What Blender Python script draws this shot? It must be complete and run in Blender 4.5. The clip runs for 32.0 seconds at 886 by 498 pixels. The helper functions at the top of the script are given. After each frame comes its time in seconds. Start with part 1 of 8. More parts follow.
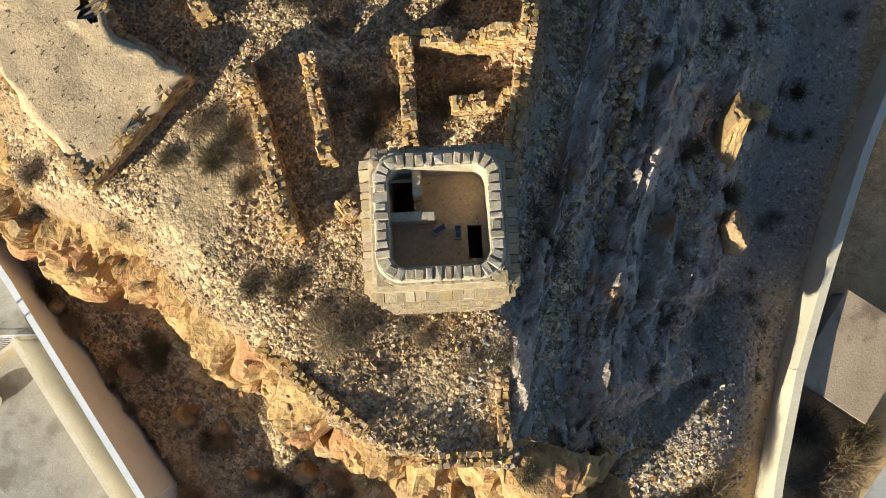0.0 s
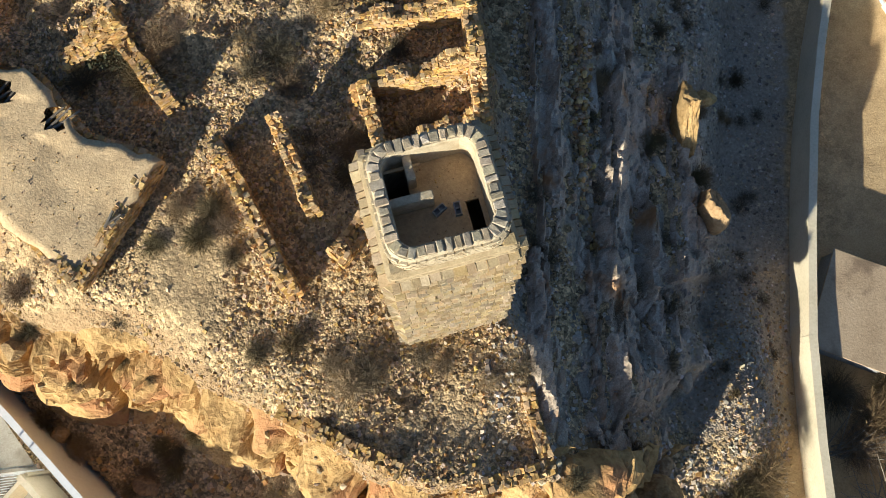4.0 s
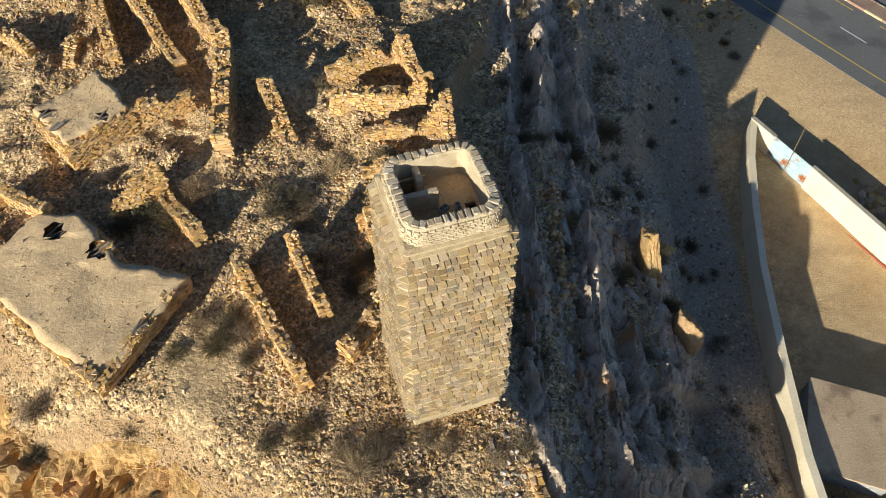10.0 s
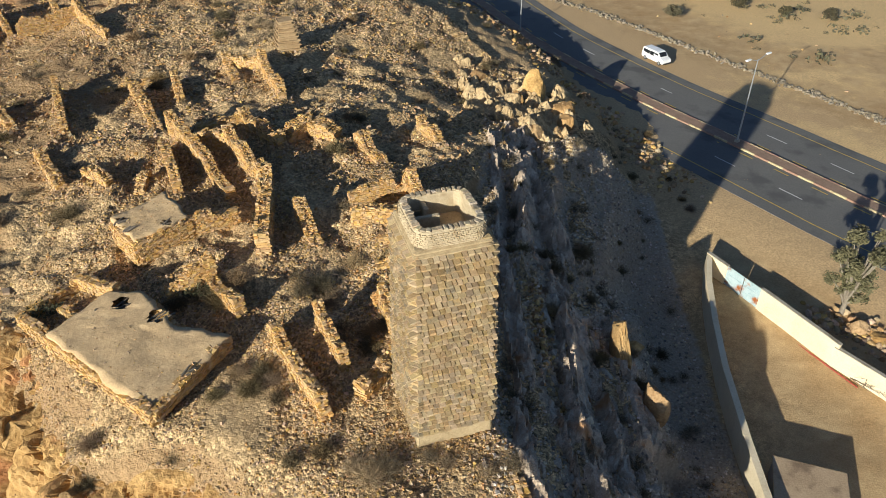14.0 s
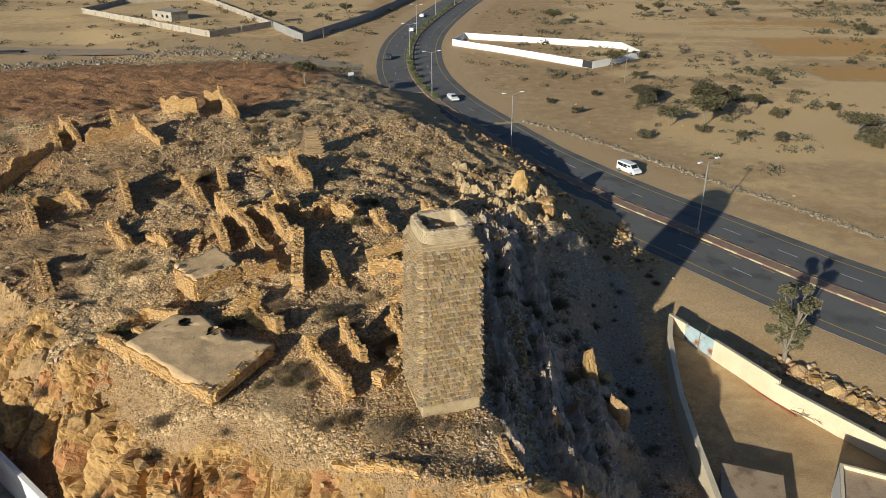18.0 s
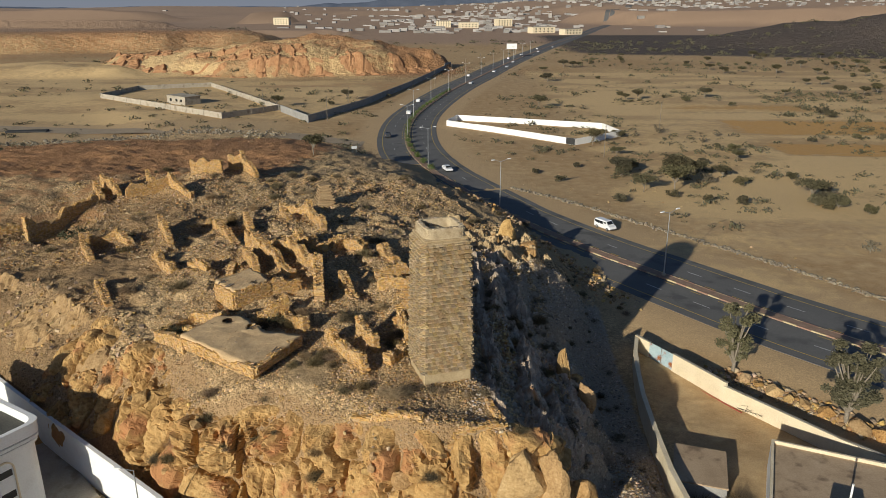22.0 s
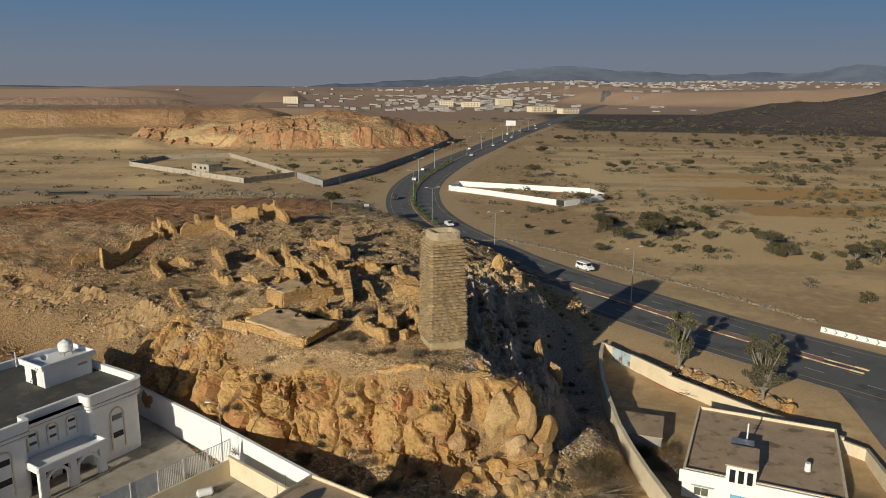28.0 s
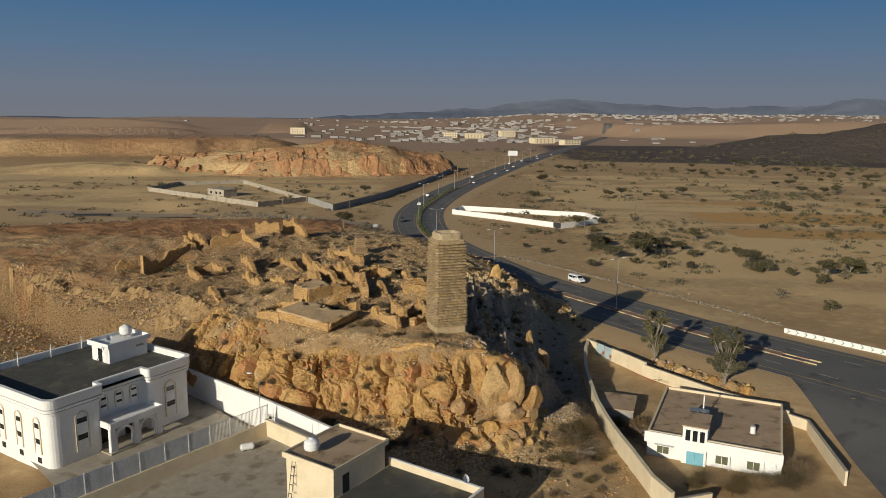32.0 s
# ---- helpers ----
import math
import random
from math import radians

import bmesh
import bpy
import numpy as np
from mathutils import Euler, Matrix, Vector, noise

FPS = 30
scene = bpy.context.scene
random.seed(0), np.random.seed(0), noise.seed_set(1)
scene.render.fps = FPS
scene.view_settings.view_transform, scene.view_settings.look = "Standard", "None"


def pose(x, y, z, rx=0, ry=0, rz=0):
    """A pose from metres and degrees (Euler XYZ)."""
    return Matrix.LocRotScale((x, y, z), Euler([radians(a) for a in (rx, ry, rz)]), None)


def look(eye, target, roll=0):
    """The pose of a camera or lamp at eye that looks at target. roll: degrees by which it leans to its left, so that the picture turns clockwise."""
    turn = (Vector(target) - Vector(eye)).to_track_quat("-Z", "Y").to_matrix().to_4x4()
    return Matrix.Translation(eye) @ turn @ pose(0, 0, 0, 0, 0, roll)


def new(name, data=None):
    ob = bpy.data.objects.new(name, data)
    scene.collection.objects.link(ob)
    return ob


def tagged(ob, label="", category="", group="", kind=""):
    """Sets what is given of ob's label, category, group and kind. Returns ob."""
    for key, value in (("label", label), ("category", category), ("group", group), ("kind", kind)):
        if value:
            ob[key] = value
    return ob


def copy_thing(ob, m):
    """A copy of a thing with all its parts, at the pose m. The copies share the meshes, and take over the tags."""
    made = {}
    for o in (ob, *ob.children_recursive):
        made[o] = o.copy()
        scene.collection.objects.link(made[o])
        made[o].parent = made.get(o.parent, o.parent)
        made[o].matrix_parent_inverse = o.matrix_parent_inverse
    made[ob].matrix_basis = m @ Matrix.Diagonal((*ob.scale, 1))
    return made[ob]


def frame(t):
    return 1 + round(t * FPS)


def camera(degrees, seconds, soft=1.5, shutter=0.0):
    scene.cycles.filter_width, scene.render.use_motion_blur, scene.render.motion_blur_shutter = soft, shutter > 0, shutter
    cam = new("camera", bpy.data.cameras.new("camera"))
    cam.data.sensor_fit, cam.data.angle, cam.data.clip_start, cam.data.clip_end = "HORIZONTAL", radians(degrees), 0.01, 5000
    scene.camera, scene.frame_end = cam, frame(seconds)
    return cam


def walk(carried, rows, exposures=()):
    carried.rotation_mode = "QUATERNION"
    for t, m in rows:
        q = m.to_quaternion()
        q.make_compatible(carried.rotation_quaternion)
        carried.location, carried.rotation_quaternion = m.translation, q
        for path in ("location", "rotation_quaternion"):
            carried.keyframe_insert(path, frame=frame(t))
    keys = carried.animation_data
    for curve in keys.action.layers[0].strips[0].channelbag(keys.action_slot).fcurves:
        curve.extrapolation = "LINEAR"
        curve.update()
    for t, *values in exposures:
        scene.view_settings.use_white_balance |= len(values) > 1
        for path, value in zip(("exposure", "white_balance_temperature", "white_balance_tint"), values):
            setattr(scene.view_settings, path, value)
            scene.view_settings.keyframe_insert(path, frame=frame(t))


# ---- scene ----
cam = camera(62.6, 32.0, 0.5)
PATH = [
    (0, (-0.271, -2.783, 33.412), (-0.342, -2.603, 31.421), -4.0),
    (1, (-0.312, -3.192, 33.324), (-0.379, -2.992, 31.335), -4.4),
    (2, (-0.358, -4.027, 33.183), (-0.423, -3.765, 31.201), -4.0),
    (3, (-0.407, -5.109, 33.172), (-0.469, -4.758, 31.204), -3.1),
    (6, (-0.419, -9.201, 32.872), (-0.485, -8.5, 31.0), -1.4),
    (7, (-0.399, -10.832, 32.78), (-0.466, -10.008, 30.959), -1.2),
    (8, (-0.381, -12.622, 32.666), (-0.449, -11.672, 30.908), -1.1),
    (9, (-0.391, -14.603, 32.492), (-0.457, -13.527, 30.807), -0.9),
    (10, (-0.382, -16.928, 32.417), (-0.449, -15.725, 30.821), -0.8),
    (11, (-0.306, -19.597, 32.378), (-0.376, -18.269, 30.884), -0.7),
    (12, (-0.225, -22.458, 32.375), (-0.297, -21.02, 30.987), -0.5),
    (13, (-0.098, -25.531, 32.451), (-0.171, -23.997, 31.17), -0.3),
    (14, (0.157, -28.879, 32.535), (0.075, -27.265, 31.356), -0.4),
    (17, (0.749, -39.885, 32.63), (0.659, -38.114, 31.703), -0.3),
    (18, (0.917, -43.864, 32.406), (0.826, -42.057, 31.554), -0.2),
    (19, (1.022, -47.698, 32.23), (0.937, -45.862, 31.441), -0.2),
    (20, (1.183, -51.52, 31.994), (1.1, -49.661, 31.259), -0.1),
    (21, (1.277, -55.318, 31.678), (1.198, -53.44, 30.995), -0.1),
    (22, (1.319, -59.166, 31.318), (1.241, -57.27, 30.685), -0.0),
    (23, (1.438, -63.085, 31.054), (1.36, -61.175, 30.467), 0.1),
    (24, (1.665, -67.171, 30.969), (1.585, -65.25, 30.419), 0.0),
    (25, (1.815, -71.204, 30.857), (1.731, -69.274, 30.34), 0.1),
    (28, (2.299, -83.487, 30.248), (2.213, -81.537, 29.814), 0.3),
    (29, (2.336, -87.432, 30.085), (2.25, -85.477, 29.673), 0.4),
    (30, (2.474, -91.63, 29.816), (2.388, -89.67, 29.426), 0.4),
    (31, (2.676, -95.764, 29.632), (2.587, -93.8, 29.262), 0.4),
    (32, (3.016, -99.91, 29.339), (2.919, -97.943, 28.988), 0.5),
]
walk(cam, [(t, look(eye, target, roll)) for t, eye, target, roll in PATH], exposures=[(0, 1.03, 5900, 5), (8, 0.85, 5950, 6), (14, 0.58, 6050, 7), (19, 0.15, 6080, 8), (25, -0.1, 6250, 9), (32, -0.3, 6420, 9)])

# ---- world and sun ----
SUN_EL, SUN_TO = radians(16.6), (0.506, 0.863)
world = bpy.data.worlds.new("world")
scene.world = world
world.use_nodes = True
wn = world.node_tree.nodes
sky = wn.new("ShaderNodeTexSky")
sky.sky_type = "NISHITA"
sky.sun_disc = False
sky.sun_elevation = SUN_EL
sky.sun_rotation = math.atan2(-SUN_TO[0], -SUN_TO[1]) % (2 * math.pi)
sky.altitude, sky.air_density, sky.dust_density, sky.ozone_density = 2000, 0.8, 2.5, 2.0
wn["Background"].inputs[1].default_value = 0.074
world.node_tree.links.new(sky.outputs[0], wn["Background"].inputs[0])
sun = new("sun", bpy.data.lights.new("sun", "SUN"))
sun.data.energy, sun.data.angle, sun.data.color = 5.0, radians(0.55), (1.0, 0.91, 0.74)
sun.matrix_world = look((0, 0, 0), (SUN_TO[0] * math.cos(SUN_EL), SUN_TO[1] * math.cos(SUN_EL), -math.sin(SUN_EL)))


# ---- noise ----
def lattice(ix, iy, seed):
    h = (ix.astype(np.int64) * 374761393 + iy.astype(np.int64) * 668265263 + seed * 1442695041) & 0x7FFFFFFF
    h = ((h ^ (h >> 13)) * 1274126177) & 0x7FFFFFFF
    return ((h ^ (h >> 16)) & 0xFFFF) / 65535.0


def vnoise(x, y, seed=0):
    """Smooth noise from 0 to 1."""
    x, y = np.asarray(x, float), np.asarray(y, float)
    ix, iy = np.floor(x), np.floor(y)
    fx, fy = x - ix, y - iy
    fx, fy = fx * fx * (3 - 2 * fx), fy * fy * (3 - 2 * fy)
    a, b = lattice(ix, iy, seed), lattice(ix + 1, iy, seed)
    c, d = lattice(ix, iy + 1, seed), lattice(ix + 1, iy + 1, seed)
    return a + (b - a) * fx + (c - a) * fy + (a - b - c + d) * fx * fy


def fbm(x, y, seed=0, octaves=4):
    total, amp = 0.0, 0.5
    for n in range(octaves):
        total = total + amp * (vnoise(np.asarray(x) * 2**n, np.asarray(y) * 2**n, seed + 7 * n) - 0.5)
        amp *= 0.5
    return total


def ridged(x, y, seed=0, octaves=4):
    total, amp = 0.0, 0.5
    for n in range(octaves):
        total = total + amp * (1 - np.abs(2 * vnoise(np.asarray(x) * 2**n, np.asarray(y) * 2**n, seed + 5 * n) - 1))
        amp *= 0.5
    return total


def smooth(lo, hi, v):
    u = np.clip((np.asarray(v, float) - lo) / (hi - lo), 0, 1)
    return u * u * (3 - 2 * u)


def bell(x, y, cx, cy, rx, ry):
    return np.exp(-(((x - cx) / rx) ** 2) - ((y - cy) / ry) ** 2)


# ---- the lie of the land ----
# brow of the hill: x, y and the width over which the ground falls beyond it
BROW = [
    (-100, 47, 22), (-84, 44, 19), (-72, 38, 17), (-62, 29, 16), (-48, 19, 14), (-40, 12.5, 11), (-30, 4.0, 6), (-23, -3.5, 3.5),
    (-16, -5, 3), (-11, -7, 2.5), (-6, -8.8, 2.5), (-1, -10.3, 2), (3.8, -9.4, 2.2), (5.0, -8.9, 4), (4.9, -7.0, 7), (4.2, -5, 12),
    (2.3, -2, 15), (1.1, 2, 16), (0, 8, 17), (-1.3, 14, 18), (-2.4, 20, 19), (0, 30, 17), (5, 40, 14), (9, 50, 9), (8, 58, 9), (2, 64, 16),
    (-8, 76, 20), (-20, 92, 24), (-38, 108, 40), (-62, 118, 60), (-95, 112, 70), (-125, 95, 70), (-135, 70, 40),
]
# middle line of the dual carriageway
ROAD = [
    (150, -65), (100, -20), (61, 21), (55.5, 27), (45, 38.7), (33, 54.7), (23, 68), (11, 87), (3, 104), (-8.5, 131), (-16.5, 158), (-21, 188),
    (-22.5, 225), (-19, 270), (-9, 340), (5, 412), (31, 545), (79, 757), (132, 980), (300, 1650), (560, 2700),
]


# broken walls on the hill: from, to, height at each end, thickness, stones to tell apart, words
WALLS = [
    ((-12.6, 5.4), (-8.0, -1.3), 1.1, 0.7, 0.6, 200, "long low rubble wall edging the sandy triangle"),
    ((-9.7, 6.4), (-7.5, 2.4), 1.4, 1.1, 0.55, 110, "short free-standing rubble wall inside a sunken room"),
    ((-5.8, 8.4), (-4.3, 4.4), 1.3, 1.1, 0.55, 120, "rubble room wall close behind the tower"),
    ((-6.4, 8.4), (-0.5, 10.3), 1.2, 1.7, 0.6, 160, "rubble back wall of the room behind the tower"),
    ((0.55, 3.2), (-0.9, 11.2), 1.3, 1.5, 0.6, 200, "rubble retaining wall along the brow beside the tower"),
    ((-2.9, 6.5), (-0.5, 7.5), 0.9, 1.0, 0.6, 80, "rubble spur wall inside the room"),
    ((-0.9, 11.2), (-2.0, 16.4), 1.4, 1.6, 0.6, 90, ""),
    ((-6.6, 12.3), (-1.3, 13.3), 0.7, 1.2, 0.7, 90, ""),
    ((-6.8, 15.2), (-2.0, 16.3), 0.9, 1.4, 0.6, 60, ""),
    ((-6.2, 0.4), (-4.5, 3.2), 0.7, 0.8, 0.9, 60, "collapsed rubble wall heaped against the tower"),
    ((-9.2, 17.8), (-3.4, 18.6), 1.1, 1.6, 0.8, 80, "rubble front wall of a small hilltop room"),
    ((-9.8, 20.4), (-5.2, 22.6), 1.0, 1.6, 0.7, 50, "rubble back wall of a small hilltop room"),
    ((-5.0, 22.5), (-3.3, 18.8), 1.9, 1.5, 0.7, 50, ""),
    ((-13.4, 18.4), (-11.5, 14.9), 2.0, 0.4, 0.9, 60, "rubble wall fallen to a sloping point"),
    ((-15.0, 13.2), (-17.0, 22.4), 1.5, 1.5, 1.0, 120, "thick rubble wall of a roofless room"),
    ((-17.2, 22.8), (-21.8, 28.5), 1.3, 1.9, 0.8, 70, ""),
    ((-21.8, 28.5), (-25.2, 29.4), 1.8, 1.2, 0.7, 40, ""),
    ((-19.8, 21.2), (-28.3, 31.8), 1.2, 1.4, 0.8, 90, "long rubble wall between two roofless rooms"),
    ((-24.2, 21.4), (-27.5, 27.8), 1.3, 1.1, 0.7, 50, ""),
    ((-26.0, 32.0), (-22.0, 33.8), 0.9, 1.1, 0.9, 30, ""),
    ((-22.0, 33.8), (-17.6, 30.0), 1.1, 0.8, 0.9, 30, ""),
    ((-17.6, 31.4), (-16.0, 33.6), 0.5, 1.2, 1.4, 0, "heap of rubble from a fallen wall"),
    ((-16.0, 33.6), (-12.8, 32.2), 1.2, 0.5, 1.4, 0, "heap of rubble from a fallen wall"),
    ((-10.7, 31.6), (-8.2, 28.2), 1.9, 0.4, 1.0, 30, "rubble wall fallen to a sloping point"),
    ((-5.3, 36.3), (-3.4, 33.6), 1.6, 0.7, 0.8, 0, ""),
    ((-27.6, 23.7), (-27.5, 21.4), 0.9, 0.5, 0.7, 20, ""),
    ((-33.3, 24.2), (-30.4, 22.3), 0.5, 0.8, 0.7, 20, ""),
    ((-39.3, 27.7), (-34.5, 22.0), 0.7, 0.6, 0.8, 20, ""),
    ((-32.1, 43.4), (-30.1, 39.2), 1.9, 0.8, 0.7, 0, ""),
    ((-36.3, 42.2), (-30.4, 33.2), 1.0, 0.7, 0.9, 0, ""),
    ((-27.9, 48.3), (-23.4, 46.9), 0.9, 1.5, 0.8, 0, ""),
    ((-23.4, 46.9), (-20.0, 40.8), 1.7, 1.0, 0.8, 0, ""),
    ((-27.9, 48.3), (-25.7, 43.9), 0.9, 0.6, 0.8, 0, ""),
    ((-44.3, 41.7), (-38.9, 32.1), 1.5, 1.3, 0.6, 20, ""),
    ((-40.8, 42.4), (-35.8, 45.1), 0.5, 0.6, 0.8, 0, ""),
    ((-52.0, 33.8), (-47.3, 27.1), 1.3, 0.6, 0.6, 20, ""),
    ((-52.5, 34.9), (-48.5, 36.9), 0.8, 1.2, 0.7, 0, ""),
    ((-48.5, 36.9), (-45.3, 33.7), 1.2, 0.8, 0.7, 0, ""),
    ((-42.5, 19.2), (-39.1, 14.6), 0.9, 0.4, 0.8, 20, ""),
    ((-64.2, 64.6), (-57.4, 56.6), 1.8, 1.2, 0.6, 0, ""),
    ((-64.0, 61.4), (-59.2, 54.4), 1.3, 0.8, 0.6, 0, ""),
    ((-56.1, 56.4), (-50.4, 60.7), 1.6, 1.7, 0.6, 0, "low dark red rubble wall"),
    ((-50.4, 60.7), (-45.0, 56.3), 1.7, 0.9, 0.6, 0, ""),
    ((-57.2, 67.4), (-53.6, 61.8), 2.0, 0.9, 0.6, 0, ""),
    ((-65.4, 42.6), (-60.0, 53.8), 3.0, 1.0, 0.7, 0, "long dark stone wall of a sunken enclosure"),
    ((-71.0, 42.6), (-68.2, 45.4), 0.7, 1.1, 0.7, 0, ""),
    ((-50.3, 70.6), (-44.8, 70.8), 2.5, 2.3, 0.7, 0, "tall mud-coated wall of a roofless house"),
    ((-45.0, 75.9), (-42.4, 76.0), 2.7, 2.7, 0.7, 0, ""),
    ((-42.4, 76.0), (-38.4, 71.0), 2.6, 1.3, 0.7, 0, ""),
    ((-18.2, 10.4), (-15.2, 7.2), 0.8, 1.2, 0.7, 60, "tumbled mud and rubble wall behind the roofed ruin"),
    ((-20.8, 9.0), (-18.0, 10.8), 0.8, 1.6, 0.9, 40, "crumbling lump of mud wall behind the roofed ruin"),
]


def off_brow(x, y):
    """Distance outside the brow (negative inside) and the width of the fall there."""
    best, width = np.full(x.shape, 1e9), np.zeros(x.shape)
    inside = np.zeros(x.shape, bool)
    for (ax, ay, aw), (bx, by, bw) in zip(BROW, BROW[1:] + BROW[:1]):
        dx, dy = bx - ax, by - ay
        u = np.clip(((x - ax) * dx + (y - ay) * dy) / (dx * dx + dy * dy), 0, 1)
        d = np.hypot(x - ax - u * dx, y - ay - u * dy)
        near = d < best
        best, width = np.where(near, d, best), np.where(near, aw + (bw - aw) * u, width)
        inside ^= ((ay > y) != (by > y)) & (x < dx * (y - ay) / (dy if dy else 1e-9) + ax)
    return np.where(inside, -best, best), width


def spline(points, step):
    """A smooth line through the points, at even steps."""
    p = np.array(points, float)
    p = np.vstack([2 * p[0] - p[1], p, 2 * p[-1] - p[-2]])
    out = []
    for a, b, c, d in zip(p, p[1:], p[2:], p[3:]):
        n = max(2, int(np.linalg.norm(c - b) / step))
        t = np.linspace(0, 1, n, endpoint=False)[:, None]
        out.append(0.5 * (2 * b + (c - a) * t + (2 * a - 5 * b + 4 * c - d) * t**2 + (3 * b - a - 3 * c + d) * t**3))
    return np.vstack(out + [p[-2:-1]])


ROADLINE = spline(ROAD, 4.0)
ROADCOARSE = spline(ROAD, 14.0)


def off_road(x, y):
    best = np.full(np.shape(x), 1e9)
    for (ax, ay), (bx, by) in zip(ROADCOARSE, ROADCOARSE[1:]):
        dx, dy = bx - ax, by - ay
        u = np.clip(((x - ax) * dx + (y - ay) * dy) / (dx * dx + dy * dy), 0, 1)
        best = np.minimum(best, np.hypot(x - ax - u * dx, y - ay - u * dy))
    return best


def cut(x, y):
    return fbm(x / 5.5, y / 5.5, 21, 5)


def land(x, y):
    """Height of the ground."""
    x, y = np.atleast_1d(np.asarray(x, float)), np.atleast_1d(np.asarray(y, float))
    x, y = np.broadcast_arrays(x, y)
    near = (np.abs(x + 30) < 260) & (np.abs(y - 60) < 260)
    plain = -11.0 - 1.7 * smooth(-11, -32, (x - 33) * 0.77 + (y - 54.7) * 0.64) * smooth(330, 240, y)
    plain = plain + 0.9 * fbm(x / 40, y / 40, 3) * smooth(11, 30, off_road(x, y))
    far = np.hypot(x, y - 40)
    # mound by the road, low plateaus and the far right ridge
    r = np.hypot((x + 135) / 125, (y - 462) / 60) + 0.45 * fbm(x / 45, y / 45, 11, 5)
    plain = plain + (7 + 13 * smooth(-230, -100, x) + 9 * fbm(x / 30, y / 18, 12, 5) + 7 * (ridged(x / 26, y / 20, 19, 5) - 0.5)) * (0.55 * smooth(1.0, 0.86, r) + 0.45 * smooth(0.95, 0.4, r))
    r = np.hypot((x + 260) / 110, (y - 430) / 50) + 0.5 * fbm(x / 30, y / 30, 17)
    plain = plain + 5 * smooth(1.0, 0.5, r) * (1 + fbm(x / 14, y / 14, 18))
    r = np.hypot((x + 420) / 260, (y - 760) / 160) + 0.6 * fbm(x / 80, y / 80, 13)
    plain = plain + 17 * smooth(1.0, 0.7, r)
    r = np.hypot((x - 760) / 560, (y - 840) / 235) + 0.35 * fbm(x / 110, y / 110, 14)
    plain = plain + 46 * smooth(1.05, 0.3, r)
    plain = plain + smooth(900, 2500, far) * (10 + 30 * fbm(x / 420, y / 420, 15))
    r = np.hypot((x - 620) / 420, (y - 1750) / 210) + 0.3 * fbm(x / 160, y / 160, 16)
    plain = plain + 30 * smooth(1.05, 0.8, r)
    plain = plain + 34 * smooth(2000, 3600, y) * smooth(-500, 500, x) + 26 * smooth(2300, 4200, y)
    for cx, cy, rx, ry, high in ((-560, 860, 190, 40, 9), (-330, 1060, 160, 40, 8), (-700, 1150, 260, 60, 14), (-480, 1720, 60, 40, 24), (-1200, 1900, 500, 90, 22), (-260, 2300, 300, 60, 16), (480, 2500, 420, 60, 18)):
        r = np.hypot((x - cx) / rx, (y - cy) / ry) + 0.5 * fbm(x / (0.25 * rx), y / (0.4 * ry), 23, 4)
        plain = plain + high * smooth(1.05, 0.75, r)
    out, width = np.full(x.shape, 400.0), np.full(x.shape, 10.0)
    if near.any():
        out[near], width[near] = off_brow(x[near], y[near])
    steep = smooth(12, 5, width)
    ragged = cut(x, y) * (3.0 - 1.2 * steep) * smooth(-3, 1, out)
    d = out + ragged + 1.3 * steep
    top = 0.5 * bell(x, y, -24, 26, 22, 22) + 1.4 * bell(x, y, -46, 66, 16, 14) - 0.45 * smooth(-9, -19, x) * smooth(18, 8, y) - 1.1 * smooth(-25, -34, x) * smooth(24, 10, y) - 2.4 * bell(x, y, -62.5, 44.5, 5, 4.5) - 2.2 * smooth(-3.4, 0.6, out) * smooth(-2, -9, x) * smooth(6, 0, y) - 5.2 * bell(x, y, 7, 54, 15, 20) - 2.6 * smooth(70, 110, y)
    top = top - 3.2 * smooth(-36, -78, x) * smooth(64, 30, y) - 0.7 * bell(x, y, 3, -7, 3, 3)
    top = top - 1.0 * bell(x, y, -22.5, -0.6, 3.0, 1.6) - 0.9 * bell(x, y, -27, 2.0, 2.0, 2.0)
    rough = 1 - bell(x, y, -1.4, -0.2, 3.2, 3.2) - 0.7 * bell(x, y, -13, -1, 3.4, 3.4) - 0.8 * bell(x, y, 2.4, -6.6, 2, 2)
    top = top + np.clip(rough, 0, 1) * (1.3 * fbm(x / 4.2, y / 4.2, 31, 5) + 1.3 * (ridged(x / 3.1, y / 3.1, 33) - 0.5) * smooth(2, 12, y))
    for (ax, ay), (bx, by), ha, hb, th, *_ in WALLS:
        if near.any():
            ux, uy = bx - ax, by - ay
            u = np.clip(((x - ax) * ux + (y - ay) * uy) / (ux * ux + uy * uy), 0, 1)
            top = top + 0.17 * (ha + hb) * np.exp(-(((x - ax - u * ux) ** 2 + (y - ay - u * uy) ** 2) / 1.1))
    share = 0.88 - 0.17 * steep - 0.35 * steep * smooth(-42, -60, x)
    step = np.clip(d / (width * (1 + 0.35 * steep)), 0, 1)
    fall = share * (smooth(0, 1, step) * steep + np.interp(step, (0, 0.06, 0.35, 0.62, 0.75, 1), (0, 0.11, 0.25, 0.5, 0.62, 1)) * (1 - steep)) + (1 - share) * smooth(0, 1, (d - 0.6 * width) / (9 + 5 * steep))
    # ledges of rock on the long shaded slope
    ledge = (ridged(x / 3.0, y / 9, 41, 5) - 0.5) * 3.2 * (1 - steep) * smooth(0.05, 0.3, d / width) * smooth(1.05, 0.7, d / width) * smooth(70, 50, y) * smooth(-8, 0, x)
    ledge = ledge + 1.1 * (ridged(x / 7 + 0.2 * y / 5, y / 5, 46, 4) - 0.5) * smooth(66, 80, y) * smooth(-24, -40, x) * smooth(170, 150, y)
